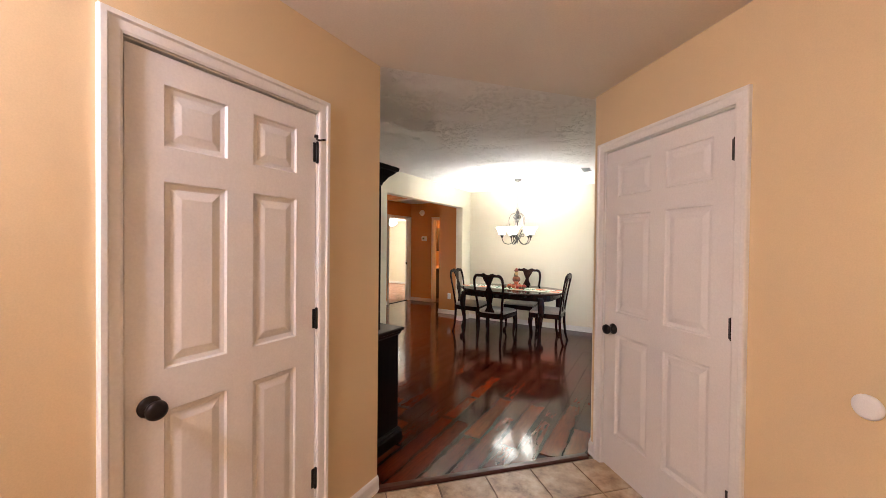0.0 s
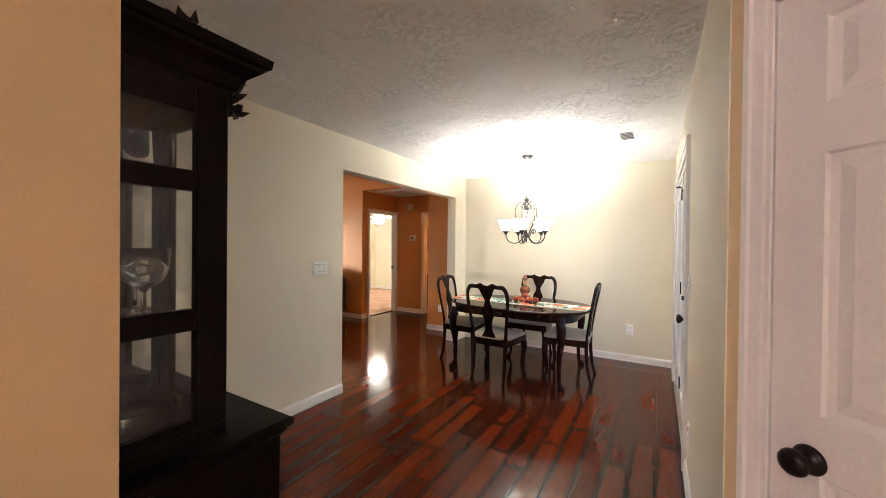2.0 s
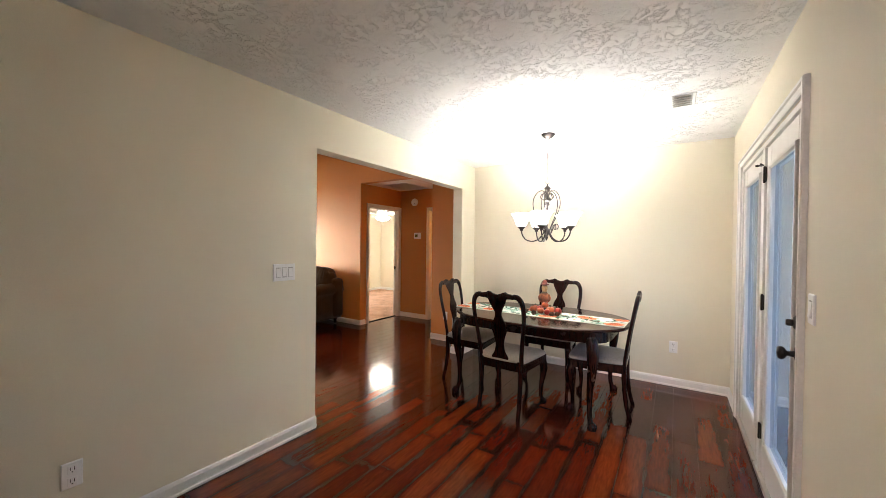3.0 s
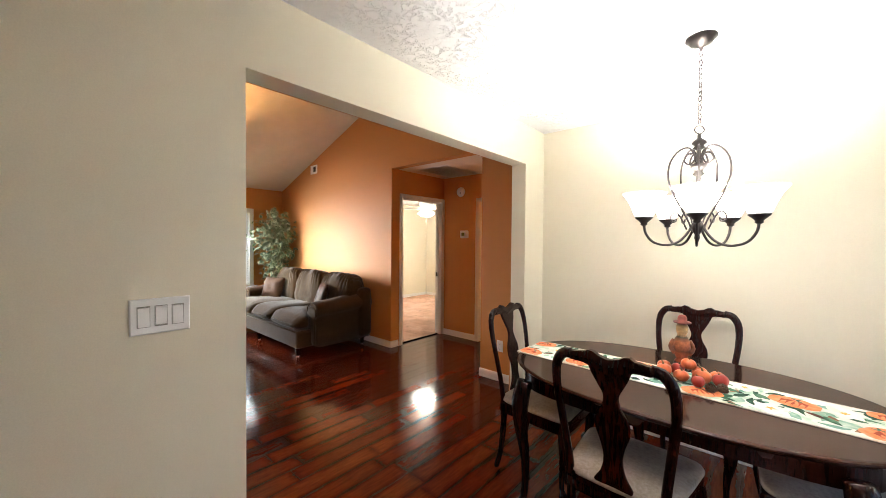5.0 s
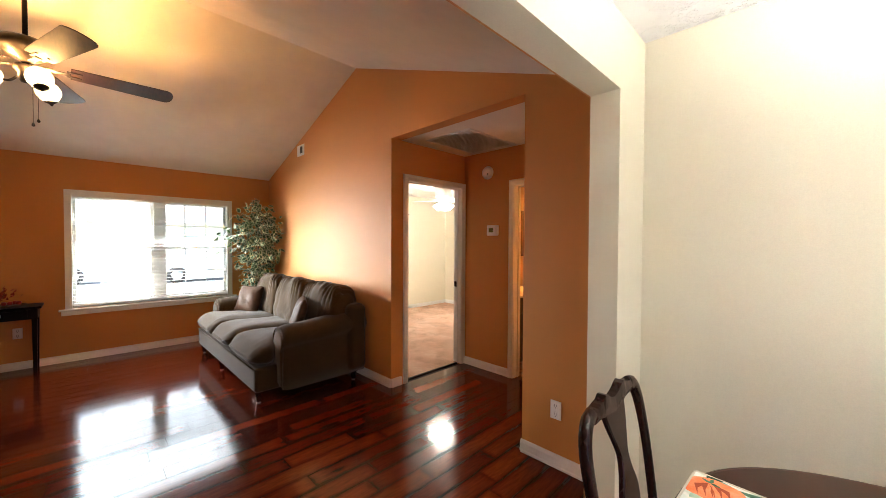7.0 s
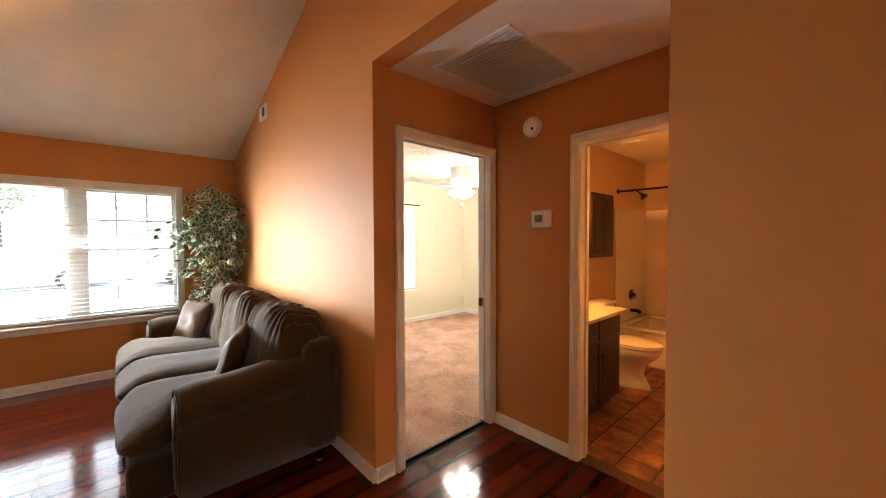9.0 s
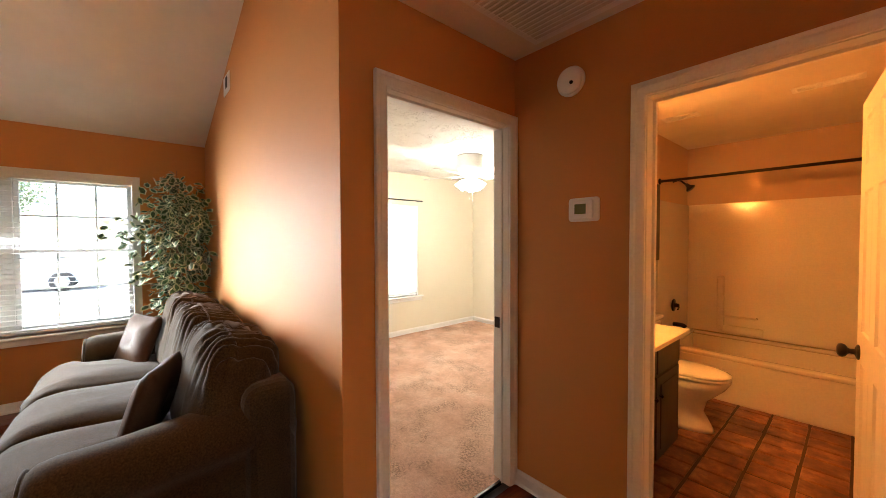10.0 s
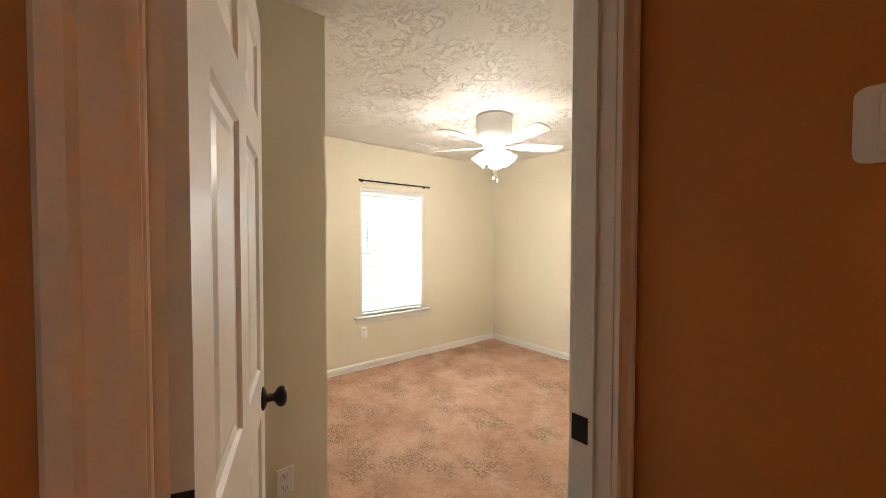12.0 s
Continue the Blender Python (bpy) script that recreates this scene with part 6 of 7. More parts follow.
    clusters += [Vector((0.01, 0.0, 2.03)), Vector((0.03, -0.02, 1.96)), Vector((-0.04, 0.02, 1.94)), Vector((0.1, -0.10, 1.95)), Vector((-0.02, -0.40, 1.45)), Vector((0.05, -0.36, 1.50)), Vector((0.02, 0.02, 0.82)), Vector((-0.05, -0.06, 0.88))]
    for c in clusters:
        root = Vector((0, 0, max(0.85, c.z - 0.18)))
        twigs.append(tube([tuple(root), tuple((root + c) / 2 + Vector((0, 0, 0.05))), tuple(c)], 0.0022, 4, 3))
        for _ in range(17 if c.z < 1.9 else 7):
            spread = 0.075 if c.z < 1.9 else 0.03
            p = c + Vector((r.gauss(0, spread), r.gauss(0, spread), r.gauss(-0.02, spread)))
            p.y = min(p.y, 0.20)
            out = Vector((p.x, p.y, 0))
            d = (out.normalized() * 0.5 if out.length > 0.01 else Vector((0, 0, 0))) + Vector((r.gauss(0, 0.5), r.gauss(0, 0.5), r.gauss(-0.35, 0.45)))
            leaf(p, d.normalized(), Vector((r.gauss(0, 0.4), r.gauss(0, 0.4), 1)).normalized(), r.uniform(0.065, 0.10), r.uniform(0.055, 0.075))
    part("twig_tangle", join(*twigs), bark, t)["kind"] = "stuff"
    lv = part("leaves", (v, f, False), m, t, "green leaves with cream margins")
    at = lv.data.attributes.new("edge", "FLOAT", "POINT")
    at.data.foreach_set("value", ed)
    lv["kind"] = "stuff"


ficus(-7.68, 6.78)


def fan_blade(r0, r1, w0, w1, t=0.006):
    """Paddle blade along +x with a rounded tip."""
    pts = [(r0, -w0 / 2), (r0 + 0.05, -w0 / 2 - 0.006)]
    n = 8
    tip = [(r1 - w1 / 2 * 0.55 + w1 / 2 * 0.55 * math.cos(a), w1 / 2 * math.sin(a)) for a in [-math.pi / 2 + math.pi * k / n for k in range(n + 1)]]
    out = pts + tip + [(r0 + 0.05, w0 / 2 + 0.006), (r0, w0 / 2)]
    return prism(out, -t / 2, t / 2)


def living_fan(px, py):
    top = roof_z(px)
    t = thing("ceiling_fan", pose(px, py, -0.03), "bronze ceiling fan with walnut blades and lit amber shades", "ceiling fan")
    part("canopy", lathe([(0.0, top + 0.03), (0.075, top + 0.02), (0.078, top - 0.02), (0.062, top - 0.06), (0.03, top - 0.085), (0, top - 0.088)], 24), BLACKMETAL, t)
    part("downrod", tube([(0, 0, top - 0.08), (0, 0, 2.72)], 0.013, 12, 0), BLACKMETAL, t)
    part("motor", lathe([(0.0, 2.755), (0.03, 2.75), (0.04, 2.735), (0.11, 2.725), (0.128, 2.705), (0.13, 2.675), (0.115, 2.655), (0.09, 2.64), (0.075, 2.62), (0.04, 2.61), (0, 2.57)], 28), BLACKMETAL, t, "dark bronze motor housing")
    part("light_fitter", lathe([(0.0, 2.572), (0.05, 2.57), (0.055, 2.545), (0.035, 2.52), (0.04, 2.49), (0.02, 2.465), (0, 2.46)], 20), GREYBRONZE, t)
    for k in range(5):
        m = Matrix.Rotation(radians(72 * k + 20), 4, "Z") @ Matrix.Translation((0, 0, 2.585)) @ Matrix.Rotation(radians(-13), 4, "X")
        bl = part("blade", moved(fan_blade(0.20, 0.76, 0.125, 0.165), m), BLADEWOOD, t, "dark walnut fan blade")
        part("blade_iron", moved(join(rb(0.085, 0.20, -0.016, 0.016, -0.012, -0.004), rb(0.18, 0.255, -0.035, -0.018, -0.010, -0.003), rb(0.18, 0.255, 0.018, 0.035, -0.010, -0.003)), m), GREYBRONZE, bl)
    for k in range(3):
        m = Matrix.Rotation(radians(120 * k + 25), 4, "Z")
        part("light_arm", moved(tube([(0.03, 0, 2.50), (0.07, 0, 2.46), (0.115, 0, 2.46), (0.125, 0, 2.445)], 0.007, 8, 4), m), GREYBRONZE, t)
        mm = m @ Matrix.Translation((0.150, 0, 2.49)) @ Matrix.Rotation(radians(-18), 4, "Y")
        sh = part("shade", lathe([(0.028, -0.085), (0.042, -0.075), (0.060, -0.045), (0.064, -0.015), (0.055, 0.015), (0.040, 0.03), (0.034, 0.03), (0.048, 0.012), (0.056, -0.015), (0.052, -0.042), (0.036, -0.068), (0, -0.07)], 22, mm), SHADE_WARM, t, "lit amber glass shade")
        part("shade_cap", lathe([(0, -0.115), (0.006, -0.11), (0.012, -0.10), (0.034, -0.088), (0.036, -0.08), (0, -0.078)], 16, mm), BLACKMETAL, sh)
        p = Matrix.Translation((px, py, -0.03)) @ mm @ Vector((0, 0, 0.012))
        point_lamp("fan_bulb", p, 62, WARM, 0.02)
    for x, y, z in ((0.02, 0.03, 2.20), (-0.03, 0.05, 2.24)):
        part("pull_chain", tube([(x, y, 2.47), (x, y, z)], 0.0013, 5, 0), GREYBRONZE, t)
        part("chain_fob", lathe([(0, -0.012), (0.007, -0.008), (0.009, 0), (0.005, 0.010), (0, 0.014)], 10, Matrix.Translation((x, y, z))), BLACKMETAL, t)


living_fan(-5.41, 4.675)

con = thing("console_table", pose(-7.985, 4.60, 0) @ Matrix.Diagonal((0.85, 1, 0.955, 1)), "black-stained console table with a drawer against the wall", "console table")
part("top", rbox(0.0, 0.40, -1.15, 0.0, 0.735, 0.76, r=0.006, seg=2), BLACKWOOD, con)
part("apron", rbox(0.03, 0.37, -1.12, -0.03, 0.62, 0.735, r=0.003), BLACKWOOD, con)
for lx in (0.035, 0.325):
    for ly in (-1.115, -0.075):
        part("leg", ring_stack([[(lx + i, ly + i, z), (lx + 0.042 - i, ly + i, z), (lx + 0.042 - i, ly + 0.042 - i, z), (lx + i, ly + 0.042 - i, z)] for z, i in ((0, 0.007), (0.60, 0.0), (0.735, 0.0))]), BLACKWOOD, con)
for k in range(2):
    y0 = -1.06 + k * 0.50
    dr = part("drawer_front", rbox(0.369, 0.382, y0, y0 + 0.46, 0.635, 0.722, r=0.003), BLACKWOOD, con)
    part("pull", join(rb(0.382, 0.385, y0 + 0.18, y0 + 0.28, 0.668, 0.698, r=0.001), tube([(0.384, y0 + 0.19, 0.688), (0.40, y0 + 0.20, 0.674), (0.40, y0 + 0.26, 0.674), (0.384, y0 + 0.27, 0.688)], 0.003, 6, 3)), STEEL, dr, "silver drawer pull")


def flower_arrangement(px, py, pz):
    t = thing("autumn_arrangement", pose(px, py, pz), "autumn arrangement of orange leaves and red berries in a tray", "flower arrangement")
    part("tray", ring_stack([[(x * k, y * k, z) for x, y in racetrack(0.10, 0.22, 16, 2)] for z, k in ((0.0, 0.85), (0.004, 0.88), (0.022, 1.0), (0.022, 0.96), (0.008, 0.86))]), STEM, t)
    r = random.Random(4)
    red = mottled("autumn_leaf", (0.34, 0.05, 0.018), 0.6, 0.5, 30, 90, 0.2)
    v, f = [], []
    for k in range(150):
        c = Vector((r.gauss(0, 0.035), r.gauss(-0.03, 0.06), 0.06 + abs(r.gauss(0, 0.055))))
        d = Vector((r.gauss(0, 1), r.gauss(0, 1), abs(r.gauss(0.6, 0.8)))).normalized()
        s = d.orthogonal().normalized() * 0.016
        n = d.cross(s).normalized() * 0.006
        L, i = r.uniform(0.035, 0.065), len(v)
        v += [tuple(c), tuple(c + d * L * 0.45 + s + n), tuple(c + d * L), tuple(c + d * L * 0.45 - s + n), tuple(c + d * L * 0.5)]
        f += [(i, i + 1, i + 4), (i + 1, i + 2, i + 4), (i + 2, i + 3, i + 4), (i + 3, i, i + 4)]
    part("leaves", (v, f, False), red, t, "red-orange autumn leaves")
    part("stems", join(*[tube([(0, 0, 0.01), (0.02 * math.cos(k), 0.03 * math.sin(k), 0.07), (0.05 * math.cos(k), 0.08 * math.sin(k), 0.14)], 0.002, 4, 3) for k in range(7)]), STEM, t)
    for k, (x, y) in enumerate(((0.03, 0.10), (-0.02, 0.13), (0.02, 0.16), (0.05, 0.06), (-0.03, -0.14))):
        part("berry_ball", moved(pumpkin_mesh(0.022, 0.95, 6), Matrix.Translation((x, y, 0.016))), APPLE, t)


flower_arrangement(-7.82, 4.27, 0.727)


# ---- Fixtures ----
def plate_thing(name, m, w, h, label, category, group=""):
    t = thing(name, m, label, category, group)
    part("plate", ring_stack([[(-w / 2 + i, y, -h / 2 + i), (w / 2 - i, y, -h / 2 + i), (w / 2 - i, y, h / 2 - i), (-w / 2 + i, y, h / 2 - i)] for y, i in ((0.0, 0.0), (-0.0045, 0.0), (-0.0075, 0.004))]), PLASTIC, t)
    return t


def outlet(m):
    """Duplex socket facing local -y."""
    t = plate_thing("outlet", m, 0.072, 0.117, "white duplex wall outlet", "outlet", "wall outlets")
    for z in (-0.027, 0.027):
        s = part("socket", rbox(-0.017, 0.017, -0.0085, -0.004, z - 0.019, z + 0.019, r=0.004), PLASTIC, t)
        part("slots", join(box(-0.008, -0.0055, -0.0092, -0.008, z - 0.006, z + 0.010), box(0.0055, 0.008, -0.0092, -0.008, z - 0.006, z + 0.010), lathe([(0.003, 0), (0.003, 0.0012)], 8, Matrix.Translation((0, -0.0080, z - 0.012)) @ Matrix.Rotation(radians(90), 4, "X"))), DARKHOLE, s)


# grey that paints the shadow round the switch rockers
SHADOWGREY = mottled("grey_gap_shadow", (0.30, 0.29, 0.27), 0.6, 0.1, 9, 90, 0)


def switch(m, gangs, label):
    t = plate_thing("light_switch", m, 0.072 + 0.046 * (gangs - 1), 0.117, label, "light switch")
    for k in range(gangs):
        x = (k - (gangs - 1) / 2) * 0.046
        tip = 1 if k % 2 == 0 else -1
        # painted shade: a thin grey rim showing as the gap's shadow
        part("rocker_shadow_gap", box(x - 0.0172, x + 0.0172, -0.0078, -0.0070, -0.0345, 0.0345), SHADOWGREY, t)
        part("rocker", ring_stack([[(x - 0.0155, -0.0078, -0.0325), (x + 0.0155, -0.0078, -0.0325), (x + 0.0155, -0.0078, 0.0325), (x - 0.0155, -0.0078, 0.0325)], [(x - 0.015, -0.0105 - 0.003 * tip, -0.032), (x + 0.015, -0.0105 - 0.003 * tip, -0.032), (x + 0.015, -0.0105 + 0.003 * tip, 0.032), (x - 0.015, -0.0105 + 0.003 * tip, 0.032)]]), PLASTIC, t)


for x, y, z, a in ((-2.48, 3.075, 0.335, 90), (-0.198, 6.935, 0.394, 0), (-3.0, 7.05, 0.367, 0), (-8.008, 4.40, 0.40, 90), (-6.0, 7.69, 0.335, 90), (BX, 8.98, 0.40, 90), (0.255, 4.45, 0.33, -90)):
    outlet(pose(x, y, z, 0, 0, a))
switch(pose(-2.48, 4.122, 1.193, 0, 0, 90), 3, "white three-gang rocker light switch")
switch(pose(0.255, 4.555, 1.165, 0, 0, -90), 1, "white single rocker light switch beside the patio door")

th = thing("thermostat", pose(-4.325, 8.12, 1.565), "white digital thermostat on a wall plate", "thermostat")
part("plate", prism([(cx + 0.016 * math.cos(a), cz + 0.016 * math.sin(a)) for cx, cz, q in ((0.062, 0.042, 0), (-0.062, 0.042, 1), (-0.062, -0.042, 2), (0.062, -0.042, 3)) for a in [(q + k / 4) * math.pi / 2 for k in range(5)]], 0.0, 0.008, pose(0, 0, 0, 90)), PLASTIC, th)
part("case", rbox(-0.052, 0.052, -0.028, -0.008, -0.045, 0.045, r=0.006, seg=2), PLASTIC, th)
LCD = mottled("olive_lcd", (0.15, 0.16, 0.045), 0.2, 0.05, 10, 100, 0)
part("screen", rbox(-0.036, 0.022, -0.0295, -0.0278, -0.022, 0.026, r=0.001), LCD, th, "grey-green display")
sd = thing("smoke_detector", pose(-4.395, 8.12, 2.205), "round white smoke detector on the wall", "smoke detector")
part("base", lathe([(0, 0), (0.072, 0), (0.073, 0.012), (0.064, 0.016)], 28, pose(0, 0, 0, 90)), PLASTIC, sd)
part("cover", lathe([(0.064, 0.014), (0.064, 0.030), (0.055, 0.040), (0.03, 0.044), (0, 0.045)], 28, pose(0, 0, 0, 90)), PLASTIC, sd)
part("test_button", lathe([(0.009, 0.042), (0.009, 0.047), (0, 0.048)], 12, pose(0.022, 0, -0.02, 90)), DARKHOLE, sd)


DUCT = mottled("duct_interior", (0.72, 0.69, 0.65), 0.7, 0.1, 6, 60, 0)


def vent(name, m, w, h, label, slats=6, horizontal=True):
    """Grille in the local xz plane, room towards -y."""
    t = thing(name, m, label, "vent")
    part("frame", sweep_frame(w - 0.04, h - 0.04, [(-0.012, 0.0), (-0.012, 0.006), (0.016, 0.006), (0.02, 0.0)], True), PLASTIC, t, "", Matrix.Translation((-w / 2 + 0.02, 0, -h / 2 + 0.02)))
    part("backing", box(-w / 2 + 0.02, w / 2 - 0.02, -0.0015, -0.0005, -h / 2 + 0.02, h / 2 - 0.02), DUCT, t)
    for k in range(slats):
        z = -h / 2 + 0.02 + (h - 0.04) * (k + 0.5) / slats
        part("slat", moved(box(-w / 2 + 0.02, w / 2 - 0.02, -0.001, 0.001, -(h - 0.04) / slats * 0.52, (h - 0.04) / slats * 0.52), pose(0, -0.004, z, 24)), PLASTIC, t)
    return t


vent("ceiling_vent", pose(-0.172, 5.68, CEIL, 90, 0, 0), 0.16, 0.30, "white ceiling air register in the dining room")
# no real hole: a dark sheet before the slats paints the shade inside
part("opening", box(0.0, 0.075, -0.012, -0.0115, -0.045, 0.045), DARKHOLE, vent("wall_vent", pose(-6.80, 7.05, 2.68), 0.22, 0.15, "white wall air register with a dark open half", 5), "flat dark sheet painting the shade in the register's open half")
vent("return_grille", pose(-4.285, 7.70, CEIL, 90, 0, 0), 0.57, 0.72, "large white hallway return-air grille", 22)
vent("ceiling_vent", pose(-7.56, 9.55, 2.405, 90, 0, 90), 0.30, 0.13, "white ceiling air register in the bedroom", 5)
vent("ceiling_vent", pose(-4.441, 9.95, CEIL, 90, 0, 0), 0.26, 0.14, "white bathroom ceiling register", 5)
vent("exhaust_fan", pose(-3.60, 9.92, CEIL, 90, 0, 0), 0.34, 0.12, "bathroom exhaust fan grille", 5)
bump = thing("door_bumper", DIAG @ Matrix.Translation((1.41, 0, 0.93)), "round white wall bumper for a door knob", "wall bumper")
part("pad", lathe([(0, 0), (0.038, 0), (0.040, 0.006), (0.034, 0.014), (0.02, 0.012), (0, 0.010)], 22, pose(0, 0, 0, 90)), PLASTIC, bump)

# entry ceiling lamp, behind the walk's start
el = thing("entry_ceiling_lamp", pose(-0.42, -0.16, 0), "warm lit flush glass bowl on the entry ceiling", "ceiling lamp")
part("base", lathe([(0, 2.4395), (0.15, 2.439), (0.155, 2.42), (0.14, 2.41), (0, 2.41)], 24), BLACKMETAL, el)
part("bowl", lathe([(0.135, 2.41), (0.14, 2.395), (0.11, 2.36), (0.06, 2.338), (0, 2.33)], 24), SHADE_DIM, el, "lit frosted glass bowl")
point_lamp("entry_bulb", (-0.42, -0.16, 2.24), 74, PEACH, 0.1)


# ---- Bedroom ----
def bedroom_fan(px, py):
    white = mottled("white_fan_enamel", (0.80, 0.79, 0.76), 0.4, 0.02, 4, 90, 0.03)
    t = thing("ceiling_fan", pose(px, py, -0.035), "white flush-mount ceiling fan with lit tulip shades", "ceiling fan")
    part("housing", lathe([(0, 2.4395), (0.148, 2.439), (0.150, 2.425), (0.146, 2.33), (0.150, 2.30), (0.142, 2.262), (0.11, 2.235), (0.09, 2.225), (0.09, 2.19), (0, 2.185)], 32), white, t)
    part("housing_ring", lathe([(0.1495, 2.428), (0.1525, 2.431), (0.1525, 2.437), (0.1495, 2.438)], 32), STEEL, t, "steel ring at the top of the housing")
    for k in range(5):
        m = Matrix.Rotation(radians(72 * k - 10.5), 4, "Z") @ Matrix.Translation((0, 0, 2.205)) @ Matrix.Rotation(radians(-12), 4, "X")
        bl = part("blade", moved(fan_blade(0.19, 0.60, 0.105, 0.14), m), white, t, "white fan blade")
        part("blade_iron", moved(rb(0.085, 0.23, -0.018, 0.018, -0.012, -0.004), m), white, bl)
    part("light_fitter", lathe([(0.06, 2.19), (0.065, 2.165), (0.05, 2.13), (0.02, 2.115), (0.0, 2.11)], 20), white, t)
    for k in range(4):
        m = Matrix.Rotation(radians(90 * k + 35), 4, "Z") @ Matrix.Translation((0.075, 0, 2.14)) @ Matrix.Rotation(radians(140), 4, "Y")
        part("shade", lathe([(0.02, -0.02), (0.028, 0.0), (0.045, 0.03), (0.050, 0.06), (0.066, 0.095), (0.062, 0.094), (0.045, 0.06), (0.04, 0.03), (0.0, 0.01)], 18, m), SHADE_BED, t, "lit white tulip shade")
        p = Matrix.Translation((px, py, -0.035)) @ m @ Vector((0, 0, 0.15))
        point_lamp("bedroom_bulb", p, 14.5, BEDLAMP, 0.07)
    for x, z in ((0.02, 1.915), (-0.025, 1.94)):
        part("pull_chain", tube([(x, 0.02, 2.13), (x, 0.02, z)], 0.0015, 5, 0), STEEL, t)
        part("chain_fob", lathe([(0, -0.016), (0.007, -0.010), (0.008, 0.004), (0, 0.016)], 10, Matrix.Translation((x, 0.02, z))), white, t)


bedroom_fan(-6.45, 9.47)


# ---- Bathroom ----
PORCELAIN = mottled("white_porcelain", (0.80, 0.79, 0.76), 0.12, 0.01, 2, 60, 0.0)
ACRYLIC = mottled("white_acrylic_surround", (0.78, 0.76, 0.71), 0.16, 0.01, 2, 60, 0.0)
van = thing("bathroom_vanity", pose(-4.742, 8.30, 0) @ Matrix.Diagonal((1, 1.078, 1, 1)), "espresso wood bathroom vanity cabinet", "vanity")
part("cabinet", rbox(0, 0.53, 0.0, 0.80, 0.09, 0.80, r=0.003), VANITYWOOD, van)
part("toe_kick", box(0.0, 0.46, 0.01, 0.79, 0.0, 0.09), VANITYWOOD, van)
for k in range(2):
    y0 = 0.03 + k * 0.375
    part("drawer_front", rbox(0.53, 0.548, y0, y0 + 0.36, 0.63, 0.78, r=0.004), VANITYWOOD, van)
    d = part("cabinet_door", join(rb(0.53, 0.544, y0, y0 + 0.36, 0.12, 0.61), rb(0.544, 0.55, y0 + 0.05, y0 + 0.31, 0.17, 0.56, r=0.004)), VANITYWOOD, van)
    part("pull", lathe([(0, 0), (0.005, 0), (0.005, 0.012), (0.012, 0.02), (0, 0.026)], 10, pose(0.546, y0 + (0.33 if k == 0 else 0.03), 0.5, 0, 90, 0)), BLACKMETAL, d)
part("countertop", rbox(-0.001, 0.587, -0.015, 0.825, 0.802, 0.832, r=0.006, seg=2), mottled("cream_cultured_marble", (0.78, 0.73, 0.62), 0.15, 0.04, 5, 60, 0.0), van, "cream cultured-marble vanity top")


def toilet(m):
    t = thing("toilet", m, "white porcelain toilet with a closed lid", "toilet")

    def egg(rx0, rx1, ry, cx, z, n=24):
        out = []
        for k in range(n):
            a = 2 * math.pi * k / n
            c, s = math.cos(a), math.sin(a)
            out.append((cx + (rx1 if c > 0 else rx0) * c, ry * s, z))
        return out
    part("bowl", ring_stack([egg(0.20, 0.26, 0.11, 0.36, 0.0), egg(0.19, 0.25, 0.10, 0.36, 0.03), egg(0.17, 0.19, 0.085, 0.36, 0.14), egg(0.18, 0.19, 0.12, 0.38, 0.22), egg(0.20, 0.27, 0.17, 0.40, 0.32), egg(0.21, 0.30, 0.185, 0.41, 0.385), egg(0.20, 0.295, 0.18, 0.41, 0.395)], True), PORCELAIN, t, "white porcelain bowl")
    part("seat", ring_stack([egg(0.19, 0.295, 0.182, 0.41, 0.397), egg(0.20, 0.305, 0.19, 0.41, 0.402), egg(0.20, 0.305, 0.19, 0.41, 0.415), egg(0.195, 0.298, 0.185, 0.41, 0.42)], True), PORCELAIN, t)
    part("lid", ring_stack([egg(0.195, 0.30, 0.186, 0.41, 0.423), egg(0.20, 0.306, 0.19, 0.41, 0.428), egg(0.20, 0.305, 0.19, 0.41, 0.438), egg(0.17, 0.27, 0.16, 0.41, 0.446)], True), PORCELAIN, t, "closed white toilet lid")
    part("tank", rbox(0.005, 0.20, -0.22, 0.22, 0.39, 0.74, r=0.03, seg=3), PORCELAIN, t)
    part("tank_lid", rbox(0.003, 0.212, -0.23, 0.23, 0.742, 0.775, r=0.012, seg=2), PORCELAIN, t)
    part("flush_lever", tube([(0.20, -0.17, 0.68), (0.225, -0.17, 0.68), (0.225, -0.10, 0.675)], 0.006, 8, 3), STEEL, t)


toilet(pose(-4.73, 9.64, 0))
tub = thing("bathtub", pose(-4.742, 10.32, 0) @ Matrix.Diagonal((1, 1.092, 1, 1)), "white acrylic bathtub with a moulded wall surround", "bathtub")
W_ = 1.486
part("tub_apron", rbox(0, W_, 0.0, 0.06, 0, 0.37, r=0.012, seg=2), ACRYLIC, tub)
part("tub_rim", join(rb(0, W_, -0.012, 0.09, 0.37, 0.405, r=0.012, seg=2), rb(0, 0.10, 0.09, 0.87, 0.37, 0.40, r=0.01), rb(W_ - 0.10, W_, 0.09, 0.87, 0.37, 0.40, r=0.01), rb(0.10, W_ - 0.10, 0.79, 0.87, 0.37, 0.40, r=0.01)), ACRYLIC, tub)
part("basin", join(box(0.10, W_ - 0.10, 0.09, 0.79, 0.08, 0.10), box(0.085, 0.10, 0.09, 0.79, 0.08, 0.37), box(W_ - 0.10, W_ - 0.085, 0.09, 0.79, 0.08, 0.37), box(0.10, W_ - 0.10, 0.775, 0.79, 0.10, 0.37), box(0.10, W_ - 0.10, 0.09, 0.105, 0.10, 0.37)), ACRYLIC, tub)
